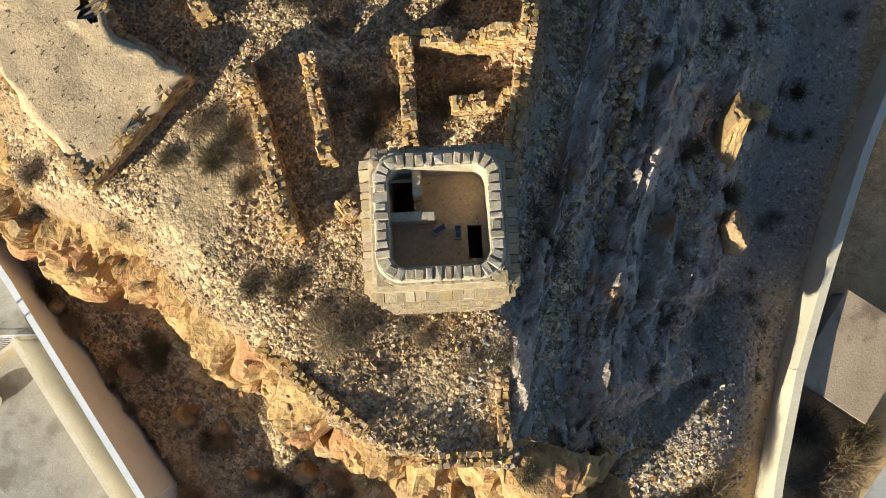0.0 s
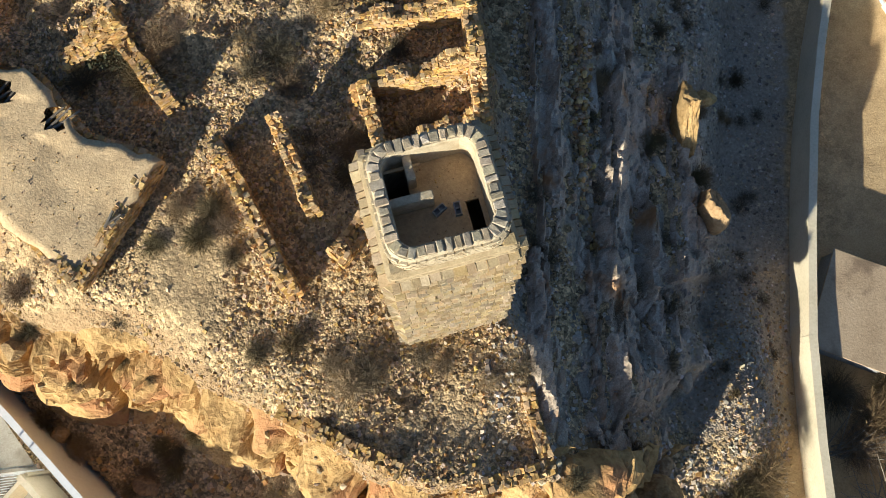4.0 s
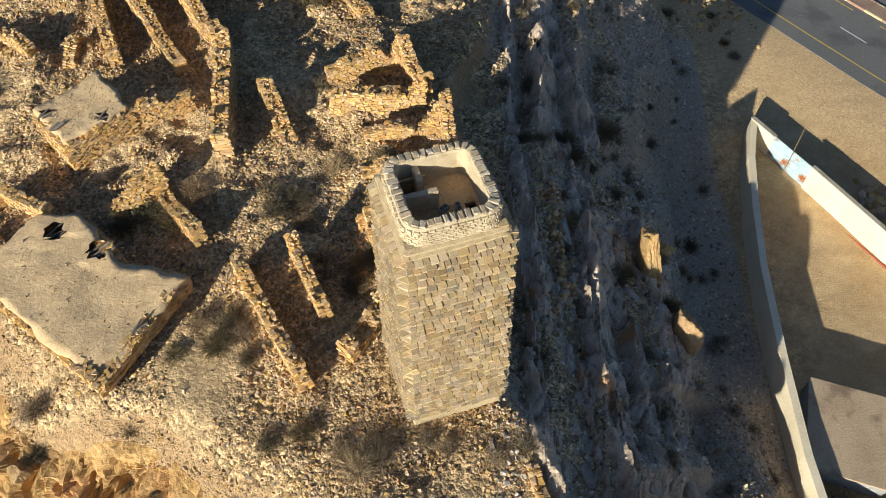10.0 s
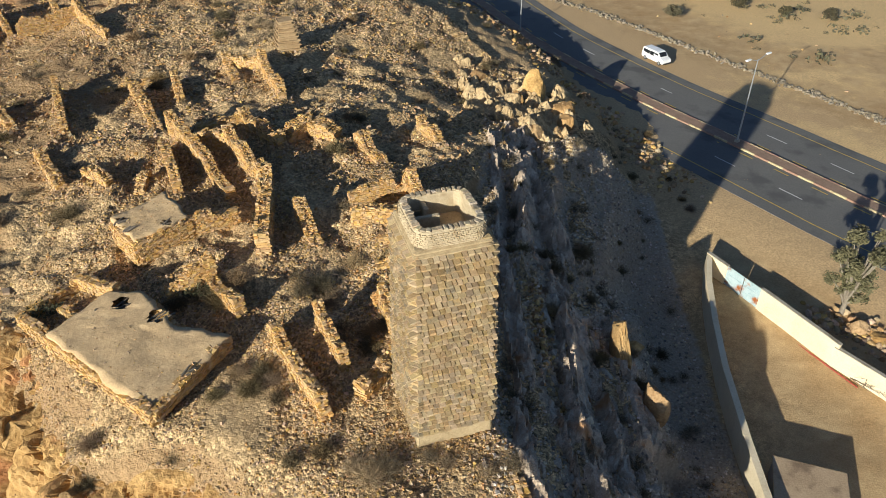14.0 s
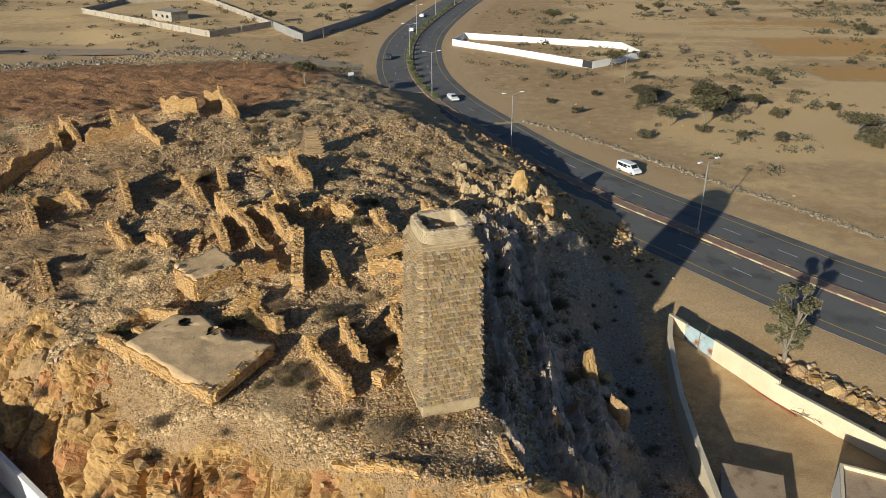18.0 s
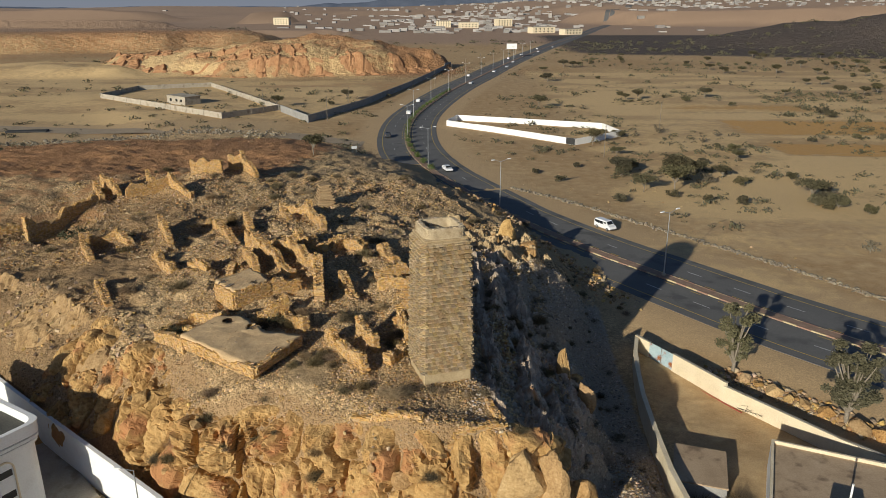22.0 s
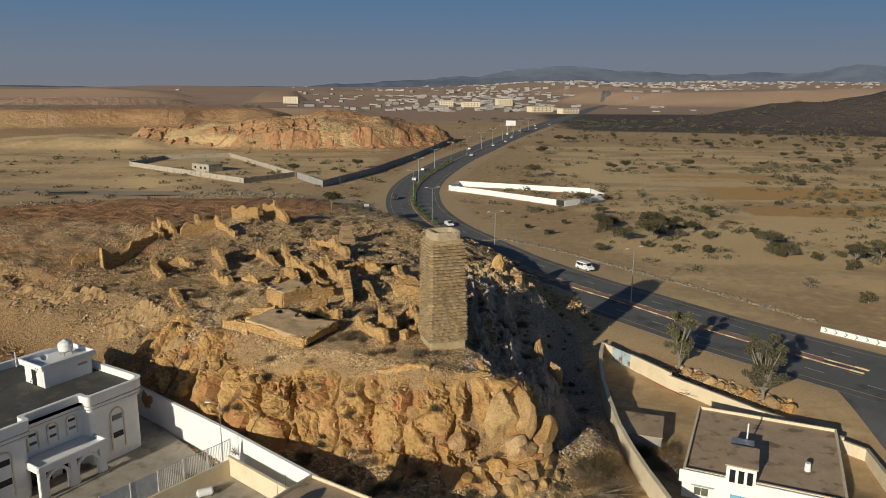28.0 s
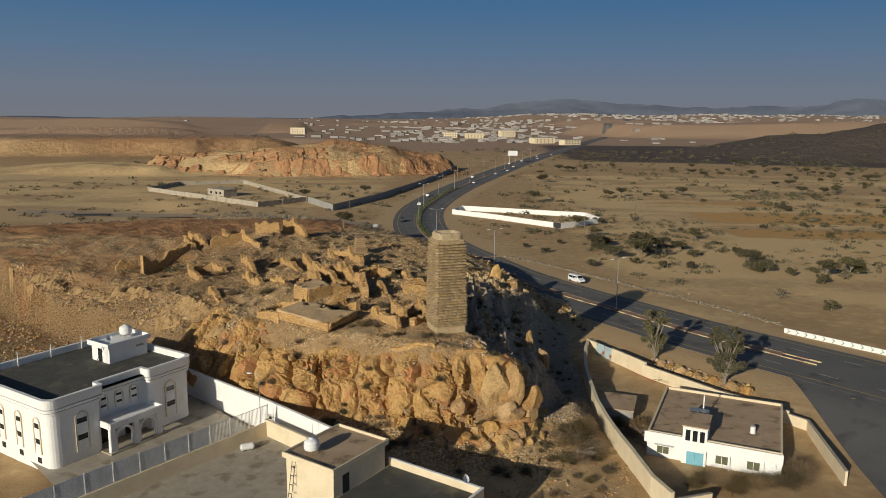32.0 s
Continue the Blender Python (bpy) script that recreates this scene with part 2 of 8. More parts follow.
    ledge = ledge + 0.8 * (ridged(x / 6, y / 4, 47, 5) - 0.5) * smooth(-34, -44, x) * smooth(66, 50, y) * smooth(0, 3, out) * smooth(22, 14, out)
    boulder = 2.4 * (ridged(x / 4.5, y / 4.5, 43, 4) - 0.42) * bell(x, y, 6, 52, 6, 11)
    faces = 0.9 * fbm(x / 1.7, y / 1.7, 44, 4) * smooth(0.1, 0.4, d / width) * smooth(1.6, 0.9, d / width) * (0.4 + steep)
    z = top + (plain - top) * np.clip(fall, 0, 1) + ledge + boulder + faces + 0.12 * fbm(x / 0.8, y / 0.8, 45, 3) * smooth(300, 60, far)
    # heap of gravel between lane and cliff foot
    heap = 2.6 * bell(x, y, 16.8, -3.0, 2.4, 6.0) + 1.2 * bell(x, y, 13.5, -9, 3, 4)
    # rounded nose at the end of the cliff
    z = z + heap + 3.2 * bell(x, y, 8.2, -10.2, 1.8, 2.0) - 0.9 * bell(x, y, 5.2, 0.5, 2.2, 5.0) - 0.8 * bell(x, y, 6.0, -5.6, 2.0, 2.4) - 1.0 * bell(x, y, 7.9, -1.0, 2.0, 5.0) - 0.8 * bell(x, y, 7.6, 5.5, 1.7, 3.5)
    # level yards behind the boundary wall
    yard_side = -0.605 * (x + 40.3) - 0.796 * (y - 3.0)
    return np.where((yard_side > -0.5) & (x < -8), np.minimum(z, -12.6), z)


GRID = {}


def ground(x, y):
    """Height of the ground mesh at a place."""
    if not GRID:
        return float(land(x, y)[0])
    px, py, pz = GRID["x"], GRID["y"], GRID["z"]
    i, j = int(np.clip(np.searchsorted(px, x) - 1, 0, len(px) - 2)), int(np.clip(np.searchsorted(py, y) - 1, 0, len(py) - 2))
    u, v = (x - px[i]) / (px[i + 1] - px[i]), (y - py[j]) / (py[j + 1] - py[j])
    return float((pz[j, i] * (1 - u) + pz[j, i + 1] * u) * (1 - v) + (pz[j + 1, i] * (1 - u) + pz[j + 1, i + 1] * u) * v)


# ---- materials ----
def rgb(c):
    return (*c, 1.0)


def material(name, dark, mid, light, scale=1.0, fine=12.0, rough=0.9, bump=0.4, spread=0.0, metal=0.0, island=False, spec=0.25, stain=None):
    """Colour from coarse and fine noise in metres, with relief; spread varies it from piece to piece; stain adds blotches of a further colour."""
    m = bpy.data.materials.new(name)
    m.use_nodes = True
    n, l = m.node_tree.nodes, m.node_tree.links
    b = n["Principled BSDF"]
    b.inputs["Roughness"].default_value, b.inputs["Metallic"].default_value = rough, metal
    b.inputs["Specular IOR Level"].default_value = spec
    co = n.new("ShaderNodeNewGeometry")
    one, two = n.new("ShaderNodeTexNoise"), n.new("ShaderNodeTexNoise")
    for node, s, d in ((one, scale, 6), (two, fine, 5)):
        node.inputs["Scale"].default_value, node.inputs["Detail"].default_value, node.inputs["Roughness"].default_value = s, d, 0.62
        l.new(co.outputs["Position"], node.inputs["Vector"])
    mix = n.new("ShaderNodeMath")
    mix.operation = "MULTIPLY_ADD"
    l.new(two.outputs["Fac"], mix.inputs[0])
    mix.inputs[1].default_value = 0.5
    half = n.new("ShaderNodeMath")
    half.operation = "MULTIPLY"
    half.inputs[1].default_value = 0.5
    l.new(one.outputs["Fac"], half.inputs[0])
    l.new(half.outputs[0], mix.inputs[2])
    ramp = n.new("ShaderNodeValToRGB")
    e = ramp.color_ramp.elements
    e[0].position, e[0].color, e[1].position, e[1].color = 0.34, rgb(dark), 0.66, rgb(light)
    e.new(0.5).color = rgb(mid)
    l.new(mix.outputs[0], ramp.inputs[0])
    colour = ramp.outputs[0]
    if stain:
        blot = n.new("ShaderNodeTexNoise")
        blot.inputs["Scale"].default_value, blot.inputs["Detail"].default_value = stain[1], 4
        l.new(co.outputs["Position"], blot.inputs["Vector"])
        edge = n.new("ShaderNodeMapRange")
        edge.inputs["From Min"].default_value, edge.inputs["From Max"].default_value = stain[2], stain[2] + 0.12
        l.new(blot.outputs["Fac"], edge.inputs["Value"])
        over = n.new("ShaderNodeMix")
        over.data_type = "RGBA"
        l.new(edge.outputs[0], over.inputs["Factor"])
        l.new(colour, over.inputs["A"])
        over.inputs["B"].default_value = rgb(stain[0])
        colour = over.outputs["Result"]
    if spread:
        pick = co.outputs["Random Per Island"] if island else n.new("ShaderNodeObjectInfo").outputs["Random"]
        hsv = n.new("ShaderNodeHueSaturation")
        for low, high, socket, src in ((1 - spread, 1 + spread, "Value", 1.0), (1 - spread * 0.7, 1 + spread * 0.4, "Saturation", 7.31), (0.5 - spread * 0.035, 0.5 + spread * 0.035, "Hue", 3.17)):
            wrap = n.new("ShaderNodeMath")
            wrap.operation = "MULTIPLY"
            wrap.inputs[1].default_value = src
            l.new(pick, wrap.inputs[0])
            part_of = n.new("ShaderNodeMath")
            part_of.operation = "FRACT"
            l.new(wrap.outputs[0], part_of.inputs[0])
            to = n.new("ShaderNodeMapRange")
            to.inputs["To Min"].default_value, to.inputs["To Max"].default_value = low, high
            l.new(part_of.outputs[0], to.inputs["Value"])
            l.new(to.outputs[0], hsv.inputs[socket])
        l.new(colour, hsv.inputs["Color"])
        colour = hsv.outputs[0]
    l.new(colour, b.inputs["Base Color"])
    if bump:
        bp = n.new("ShaderNodeBump")
        bp.inputs["Strength"].default_value, bp.inputs["Distance"].default_value = bump, 0.6 / fine
        l.new(two.outputs["Fac"], bp.inputs["Height"])
        l.new(bp.outputs[0], b.inputs["Normal"])
    return m


def blend_by(m, attribute, colour, power=1.0):
    """Lay a further soil colour over a material, by a soil map of the ground."""
    n, l = m.node_tree.nodes, m.node_tree.links
    b = n["Principled BSDF"]
    was = b.inputs["Base Color"].links[0].from_socket
    a = n.new("ShaderNodeAttribute")
    a.attribute_name = attribute
    grain = n.new("ShaderNodeTexNoise")
    grain.inputs["Scale"].default_value, grain.inputs["Detail"].default_value = 0.35 if power > 1 else 1.3, 8
    l.new(n["Geometry"].outputs["Position"], grain.inputs["Vector"])
    add = n.new("ShaderNodeMath")
    add.operation = "ADD"
    l.new(a.outputs["Fac"], add.inputs[0])
    l.new(grain.outputs["Fac"], add.inputs[1])
    edge = n.new("ShaderNodeMapRange")
    edge.inputs["From Min"].default_value, edge.inputs["From Max"].default_value = 0.85, 1.15
    l.new(add.outputs[0], edge.inputs["Value"])
    mix = n.new("ShaderNodeMix")
    mix.data_type = "RGBA"
    l.new(edge.outputs[0], mix.inputs["Factor"])
    l.new(was, mix.inputs["A"])
    tone = n.new("ShaderNodeValToRGB")
    e = tone.color_ramp.elements
    e[0].position, e[1].position = 0.3, 0.7
    e[0].color, e[1].color = rgb([c * 0.72 for c in colour]), rgb([min(1, c * 1.22) for c in colour])
    fine = n.new("ShaderNodeTexNoise")
    fine.inputs["Scale"].default_value, fine.inputs["Detail"].default_value = 5.0, 7
    l.new(n["Geometry"].outputs["Position"], fine.inputs["Vector"])
    l.new(fine.outputs["Fac"], tone.inputs[0])
    l.new(tone.outputs[0], mix.inputs["B"])
    l.new(mix.outputs["Result"], b.inputs["Base Color"])


def pebbled(m):
    """Strew small stones over a soil: a tone and a relief for each, where the ground is stony."""
    n, l = m.node_tree.nodes, m.node_tree.links
    b = n["Principled BSDF"]
    was = b.inputs["Base Color"].links[0].from_socket
    stony = n.new("ShaderNodeAttribute")
    stony.attribute_name = "stony"
    low = b.inputs["Normal"].links[0].from_socket
    for scale, deep in ((3.2, 0.16), (8.5, 0.07)):
        vor = n.new("ShaderNodeTexVoronoi")
        vor.inputs["Scale"].default_value = scale
        l.new(n["Geometry"].outputs["Position"], vor.inputs["Vector"])
        tone = n.new("ShaderNodeSeparateColor")
        l.new(vor.outputs["Color"], tone.inputs[0])
        to = n.new("ShaderNodeMapRange")
        to.inputs["To Min"].default_value, to.inputs["To Max"].default_value = 0.42, 1.5
        l.new(tone.outputs[0], to.inputs["Value"])
        hsv = n.new("ShaderNodeHueSaturation")
        l.new(to.outputs[0], hsv.inputs["Value"])
        l.new(stony.outputs["Fac"], hsv.inputs["Fac"])
        l.new(was, hsv.inputs["Color"])
        was = hsv.outputs[0]
        up = n.new("ShaderNodeMath")
        up.operation = "MULTIPLY_ADD"
        up.inputs[1].default_value = -0.9
        l.new(vor.outputs["Distance"], up.inputs[0])
        l.new(tone.outputs[1], up.inputs[2])
        bp = n.new("ShaderNodeBump")
        bp.inputs["Distance"].default_value = deep
        l.new(stony.outputs["Fac"], bp.inputs["Strength"])
        l.new(up.outputs[0], bp.inputs["Height"])
        l.new(low, bp.inputs["Normal"])
        low = bp.outputs[0]
    l.new(was, b.inputs["Base Color"])
    l.new(low, b.inputs["Normal"])


def craggy(m):
    """Coarse relief where the ground is bare rock."""
    n, l = m.node_tree.nodes, m.node_tree.links
    b = n["Principled BSDF"]
    low = b.inputs["Normal"].links[0].from_socket
    crag = n.new("ShaderNodeAttribute")
    crag.attribute_name = "crag"
    for scale, deep in ((0.12, 5.0), (0.7, 0.9)):
        noise = n.new("ShaderNodeTexNoise")
        noise.inputs["Scale"].default_value, noise.inputs["Detail"].default_value, noise.inputs["Roughness"].default_value = scale, 9, 0.65
        l.new(n["Geometry"].outputs["Position"], noise.inputs["Vector"])
        bp = n.new("ShaderNodeBump")
        bp.inputs["Distance"].default_value = deep
        l.new(crag.outputs["Fac"], bp.inputs["Strength"])
        l.new(noise.outputs["Fac"], bp.inputs["Height"])
        l.new(low, bp.inputs["Normal"])
        low = bp.outputs[0]
    l.new(low, b.inputs["Normal"])


M = {}
M["soil"] = material("soil", (0.32, 0.215, 0.11), (0.475, 0.33, 0.17), (0.60, 0.435, 0.24), 0.5, 9, 0.95, 0.6)
pebbled(M["soil"])
craggy(M["soil"])
blend_by(M["soil"], "plain", (0.405, 0.262, 0.125), 2)
blend_by(M["soil"], "rock", (0.42, 0.275, 0.14))
blend_by(M["soil"], "grey_rock", (0.44, 0.355, 0.26))
blend_by(M["soil"], "red", (0.47, 0.25, 0.115), 2)
blend_by(M["soil"], "dust", (0.49, 0.34, 0.18), 2)
# reddish-brown far soil with distance haze mixed into its colour
blend_by(M["soil"], "far_haze_soil", (0.37, 0.25, 0.165), 2)
blend_by(M["soil"], "field", (0.50, 0.29, 0.10), 2)
blend_by(M["soil"], "scrub", (0.62, 0.435, 0.215), 2)
# shadow over the far right ridge, put into the ground colour
blend_by(M["soil"], "ridge_shade", (0.10, 0.078, 0.064), 2)
M["rubble"] = material("rubble", (0.24, 0.15, 0.07), (0.385, 0.25, 0.115), (0.485, 0.325, 0.16), 2, 14, 0.92, 0.5, 0.44, island=True)
M["slope_stone"] = material("slope_stone", (0.20, 0.15, 0.10), (0.43, 0.34, 0.24), (0.60, 0.49, 0.36), 2, 14, 0.92, 0.5, 0.55, island=True)
M["wall_stone"] = material("wall_stone", (0.31, 0.183, 0.07), (0.47, 0.29, 0.112), (0.59, 0.39, 0.17), 2, 14, 0.92, 0.5, 0.25, island=True)
M["wall_stone_single"] = material("wall_stone_single", (0.31, 0.183, 0.07), (0.47, 0.29, 0.112), (0.59, 0.39, 0.17), 2, 14, 0.92, 0.5, 0.25)
M["mud"] = material("mud", (0.25, 0.165, 0.085), (0.36, 0.25, 0.135), (0.45, 0.33, 0.19), 0.9, 8, 0.95, 0.6)
M["roof_mud"] = material("roof_mud", (0.37, 0.26, 0.14), (0.52, 0.365, 0.20), (0.62, 0.455, 0.26), 0.8, 10, 0.95, 0.5)
pebbled(M["roof_mud"])
M["slate"] = material("slate", (0.26, 0.182, 0.095), (0.385, 0.278, 0.148), (0.475, 0.355, 0.20), 0.7, 14, 0.88, 0.5, 0.24, stain=((0.255, 0.21, 0.14), 1.1, 0.60))
M["slate_isle"] = material("slate_isle", (0.26, 0.182, 0.095), (0.385, 0.278, 0.148), (0.475, 0.355, 0.20), 0.7, 14, 0.88, 0.5, 0.24, island=True, stain=((0.255, 0.21, 0.14), 1.1, 0.60))
M["tower_plaster"] = material("tower_plaster", (0.29, 0.215, 0.12), (0.40, 0.305, 0.175), (0.49, 0.385, 0.235), 1.4, 9, 0.93, 0.5)
M["pale_mortar"] = material("pale_mortar", (0.35, 0.275, 0.17), (0.46, 0.37, 0.24), (0.56, 0.46, 0.31), 3, 14, 0.93, 0.5, stain=((0.36, 0.275, 0.165), 1.5, 0.55))
M["cap_stone"] = material("cap_stone", (0.27, 0.21, 0.135), (0.40, 0.32, 0.21), (0.52, 0.425, 0.29), 4, 18, 0.9, 0.6, 0.3)
M["asphalt"] = material("asphalt", (0.115, 0.112, 0.107), (0.138, 0.134, 0.127), (0.165, 0.158, 0.147), 0.12, 5, 0.85, 0.25, stain=((0.095, 0.093, 0.09), 0.25, 0.56))
M["white_line"] = material("white_line", (0.36, 0.36, 0.34), (0.52, 0.52, 0.50), (0.62, 0.62, 0.60), 1.5, 12, 0.7, 0.1)
M["yellow_line"] = material("yellow_line", (0.36, 0.25, 0.05), (0.52, 0.37, 0.08), (0.60, 0.44, 0.11), 1.5, 12, 0.7, 0.1)
M["white_paint"] = material("white_paint", (0.70, 0.69, 0.66), (0.78, 0.775, 0.75), (0.83, 0.825, 0.80), 0.5, 7, 0.75, 0.08)
M["cream_paint"] = material("cream_paint", (0.58, 0.48, 0.32), (0.68, 0.575, 0.40), (0.74, 0.64, 0.47), 0.5, 7, 0.8, 0.12)
M["concrete"] = material("concrete", (0.30, 0.26, 0.20), (0.38, 0.335, 0.265), (0.46, 0.41, 0.33), 0.7, 9, 0.9, 0.3, stain=((0.25, 0.21, 0.155), 0.5, 0.55))
M["grey_block"] = material("grey_block", (0.22, 0.215, 0.20), (0.29, 0.28, 0.26), (0.36, 0.35, 0.325), 0.5, 8, 0.9, 0.3)


# ---- mesh helpers ----
def link_parent(ob, parent):
    ob.parent = parent
    if parent is not None:
        ob.matrix_parent_inverse = Matrix.Identity(4)
    return ob


def thing(name, at=(0, 0, 0), turn=0.0, label="", category="", group="", kind=""):
    ob = new(name)
    ob.empty_display_size = 0.3
    ob.matrix_basis = Matrix.Translation(at) @ Matrix.Rotation(turn, 4, "Z")
    return tagged(ob, label, category, group, kind)


def part(name, bm, mat, parent, label=""):
    me = bpy.data.meshes.new(name)
    bm.to_mesh(me)
    bm.free()
    me.materials.append(mat)
    return tagged(link_parent(new(name, me), parent), label)


def sheet(name, verts, faces, mat, parent=None, flat=True):
    me = bpy.data.meshes.new(name)
    me.from_pydata([tuple(v) for v in np.asarray(verts).tolist()], [], [tuple(f) for f in faces])
    me.materials.append(mat)
    if not flat:
        me.polygons.foreach_set("use_smooth", [True] * len(me.polygons))
    ob = new(name, me)
    return link_parent(ob, parent) if parent is not None else ob


def many(name, verts, faces, mat, parent=None, smooth_faces=False):
    """One mesh from arrays of pieces: verts (n, k, 3), faces of one piece (m, c)."""
    verts, faces = np.asarray(verts, np.float32), np.asarray(faces, np.int32)
    n, k = verts.shape[:2]
    every = (faces[None] + (np.arange(n) * k)[:, None, None]).reshape(-1, faces.shape[1])
    me = bpy.data.meshes.new(name)
    me.vertices.add(n * k)
    me.vertices.foreach_set("co", verts.ravel())
    me.loops.add(every.size)
    me.loops.foreach_set("vertex_index", every.ravel())
    me.polygons.add(len(every))
    me.polygons.foreach_set("loop_start", np.arange(0, every.size, every.shape[1], dtype=np.int32))
    me.polygons.foreach_set("use_smooth", np.full(len(every), smooth_faces))
    me.update(calc_edges=True)
    me.materials.append(mat)
    ob = new(name, me)
    return link_parent(ob, parent) if parent is not None else ob


def box(bm, x0, x1, y0, y1, z0, z1, bevel=0.0):
    made = bmesh.ops.create_cube(bm, size=1.0)["verts"]
    for v in made:
        v.co = Vector(((x0 + x1) / 2 + v.co.x * (x1 - x0), (y0 + y1) / 2 + v.co.y * (y1 - y0), (z0 + z1) / 2 + v.co.z * (z1 - z0)))
    if bevel:
        bmesh.ops.bevel(bm, geom=list({e for v in made for e in v.link_edges}), offset=bevel, segments=2, affect="EDGES")
    return bm


def boxed(x0, x1, y0, y1, z0, z1, bevel=0.0):
    return box(bmesh.new(), x0, x1, y0, y1, z0, z1, bevel)


def rod(bm, a, b, r0, r1=None, sides=8):
    a, b = Vector(a), Vector(b)
    m = Matrix.Translation((a + b) / 2) @ (b - a).to_track_quat("Z", "Y").to_matrix().to_4x4()
    bmesh.ops.create_cone(bm, cap_ends=True, segments=sides, radius1=r0, radius2=r0 if r1 is None else r1, depth=(b - a).length, matrix=m)
    return bm


def rods(a, b, r0, r1=None, sides=8):
    return rod(bmesh.new(), a, b, r0, r1, sides)


BOX_V = np.array([(-1, -1, -1), (1, -1, -1), (1, 1, -1), (-1, 1, -1), (-1, -1, 1), (1, -1, 1), (1, 1, 1), (-1, 1, 1)], float)
BOX_F = np.array([(0, 3, 2, 1), (4, 5, 6, 7), (0, 1, 5, 4), (1, 2, 6, 5), (2, 3, 7, 6), (3, 0, 4, 7)])
CHIP_V = BOX_V * 0.62
PHI = (1 + 5**0.5) / 2
ICO_V = np.array([(-1, PHI, 0), (1, PHI, 0), (-1, -PHI, 0), (1, -PHI, 0), (0, -1, PHI), (0, 1, PHI), (0, -1, -PHI), (0, 1, -PHI), (PHI, 0, -1), (PHI, 0, 1), (-PHI, 0, -1), (-PHI, 0, 1)]) / 1.9
ICO_F = np.array([(0, 11, 5), (0, 5, 1), (0, 1, 7), (0, 7, 10), (0, 10, 11), (1, 5, 9), (5, 11, 4), (11, 10, 2), (10, 7, 6), (7, 1, 8), (3, 9, 4), (3, 4, 2), (3, 2, 6), (3, 6, 8), (3, 8, 9), (4, 9, 5), (2, 4, 11), (6, 2, 10), (8, 6, 7), (9, 8, 1)])


def turns(rng, n, tilt=1.0):
    """n random turns: any heading, and leaning by up to tilt radians."""
    yaw, a, b = rng.uniform(0, 2 * np.pi, n), rng.normal(0, tilt, n), rng.normal(0, tilt, n)
    cy, sy, ca, sa, cb, sb = np.cos(yaw), np.sin(yaw), np.cos(a), np.sin(a), np.cos(b), np.sin(b)
    one, nil = np.ones(n), np.zeros(n)
    rz = np.stack([cy, -sy, nil, sy, cy, nil, nil, nil, one], -1).reshape(n, 3, 3)
    rx = np.stack([one, nil, nil, nil, ca, -sa, nil, sa, ca], -1).reshape(n, 3, 3)
    ry = np.stack([cb, nil, sb, nil, one, nil, -sb, nil, cb], -1).reshape(n, 3, 3)
    return rz @ rx @ ry


def stones(rng, where, size, squash=(0.45, 0.85), tilt=0.35, base=ICO_V, jitter=0.22):
    """Broken stones at the places, of the sizes (radius)."""
    n = len(where)
    v = base[None] * (1 + rng.uniform(-jitter, jitter, (n, len(base), 1))) + rng.uniform(-jitter, jitter, (n, len(base), 3)) * 0.35
    scale = np.stack([np.ones(n), rng.uniform(0.6, 1.0, n), rng.uniform(*squash, n)], -1) * np.asarray(size)[:, None]
    return np.einsum("nij,nkj->nki", turns(rng, n, tilt), v * scale[:, None]) + np.asarray(where)[:, None]


def on_ground(x, y, up=0.0):
    return np.stack([x, y, land(x, y) + up], -1)


# ---- ground ----
def spaced(stops):
    """Grid lines from (from, to, first step, last step) runs."""
    out = []
    for lo, hi, s0, s1 in stops:
        v, span = lo, hi - lo
        while v < hi - 1e-6:
            out.append(v)
            v += s0 + (s1 - s0) * (v - lo) / span
    return np.array(out + [stops[-1][1]])


gx = spaced([(-4200, -300, 170, 14), (-300, -92, 5, 1.2), (-92, -34, 1.0, 0.42), (-34, 20, 0.26, 0.26), (20, 62, 0.5, 1.6), (62, 320, 1.8, 14), (320, 4200, 14, 170)])
gy = spaced([(-700, -60, 70, 3), (-60, -18, 2, 0.5), (-18, 30, 0.26, 0.26), (30, 120, 0.34, 1.1), (120, 320, 1.5, 6), (320, 560, 3.5, 4), (560, 1200, 7, 20), (1200, 4900, 24, 170)])
GX, GY = np.meshgrid(gx, gy)
GZ = land(GX, GY)
GRID.update(x=gx, y=gy, z=GZ)
nx, ny = len(gx), len(gy)
idx = np.arange(nx * ny).reshape(ny, nx)
quads = np.stack([idx[:-1, :-1], idx[:-1, 1:], idx[1:, 1:], idx[1:, :-1]], -1).reshape(-1, 4)
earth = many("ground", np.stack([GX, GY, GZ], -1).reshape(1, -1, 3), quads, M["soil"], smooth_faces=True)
tagged(earth, "sandy stony hill with ochre cliffs above a dusty plain", "ground", kind="structure")


def soil_map(name, values):
    earth.data.attributes.new(name, "FLOAT", "POINT").data.foreach_set("value", np.asarray(values, np.float32).ravel())


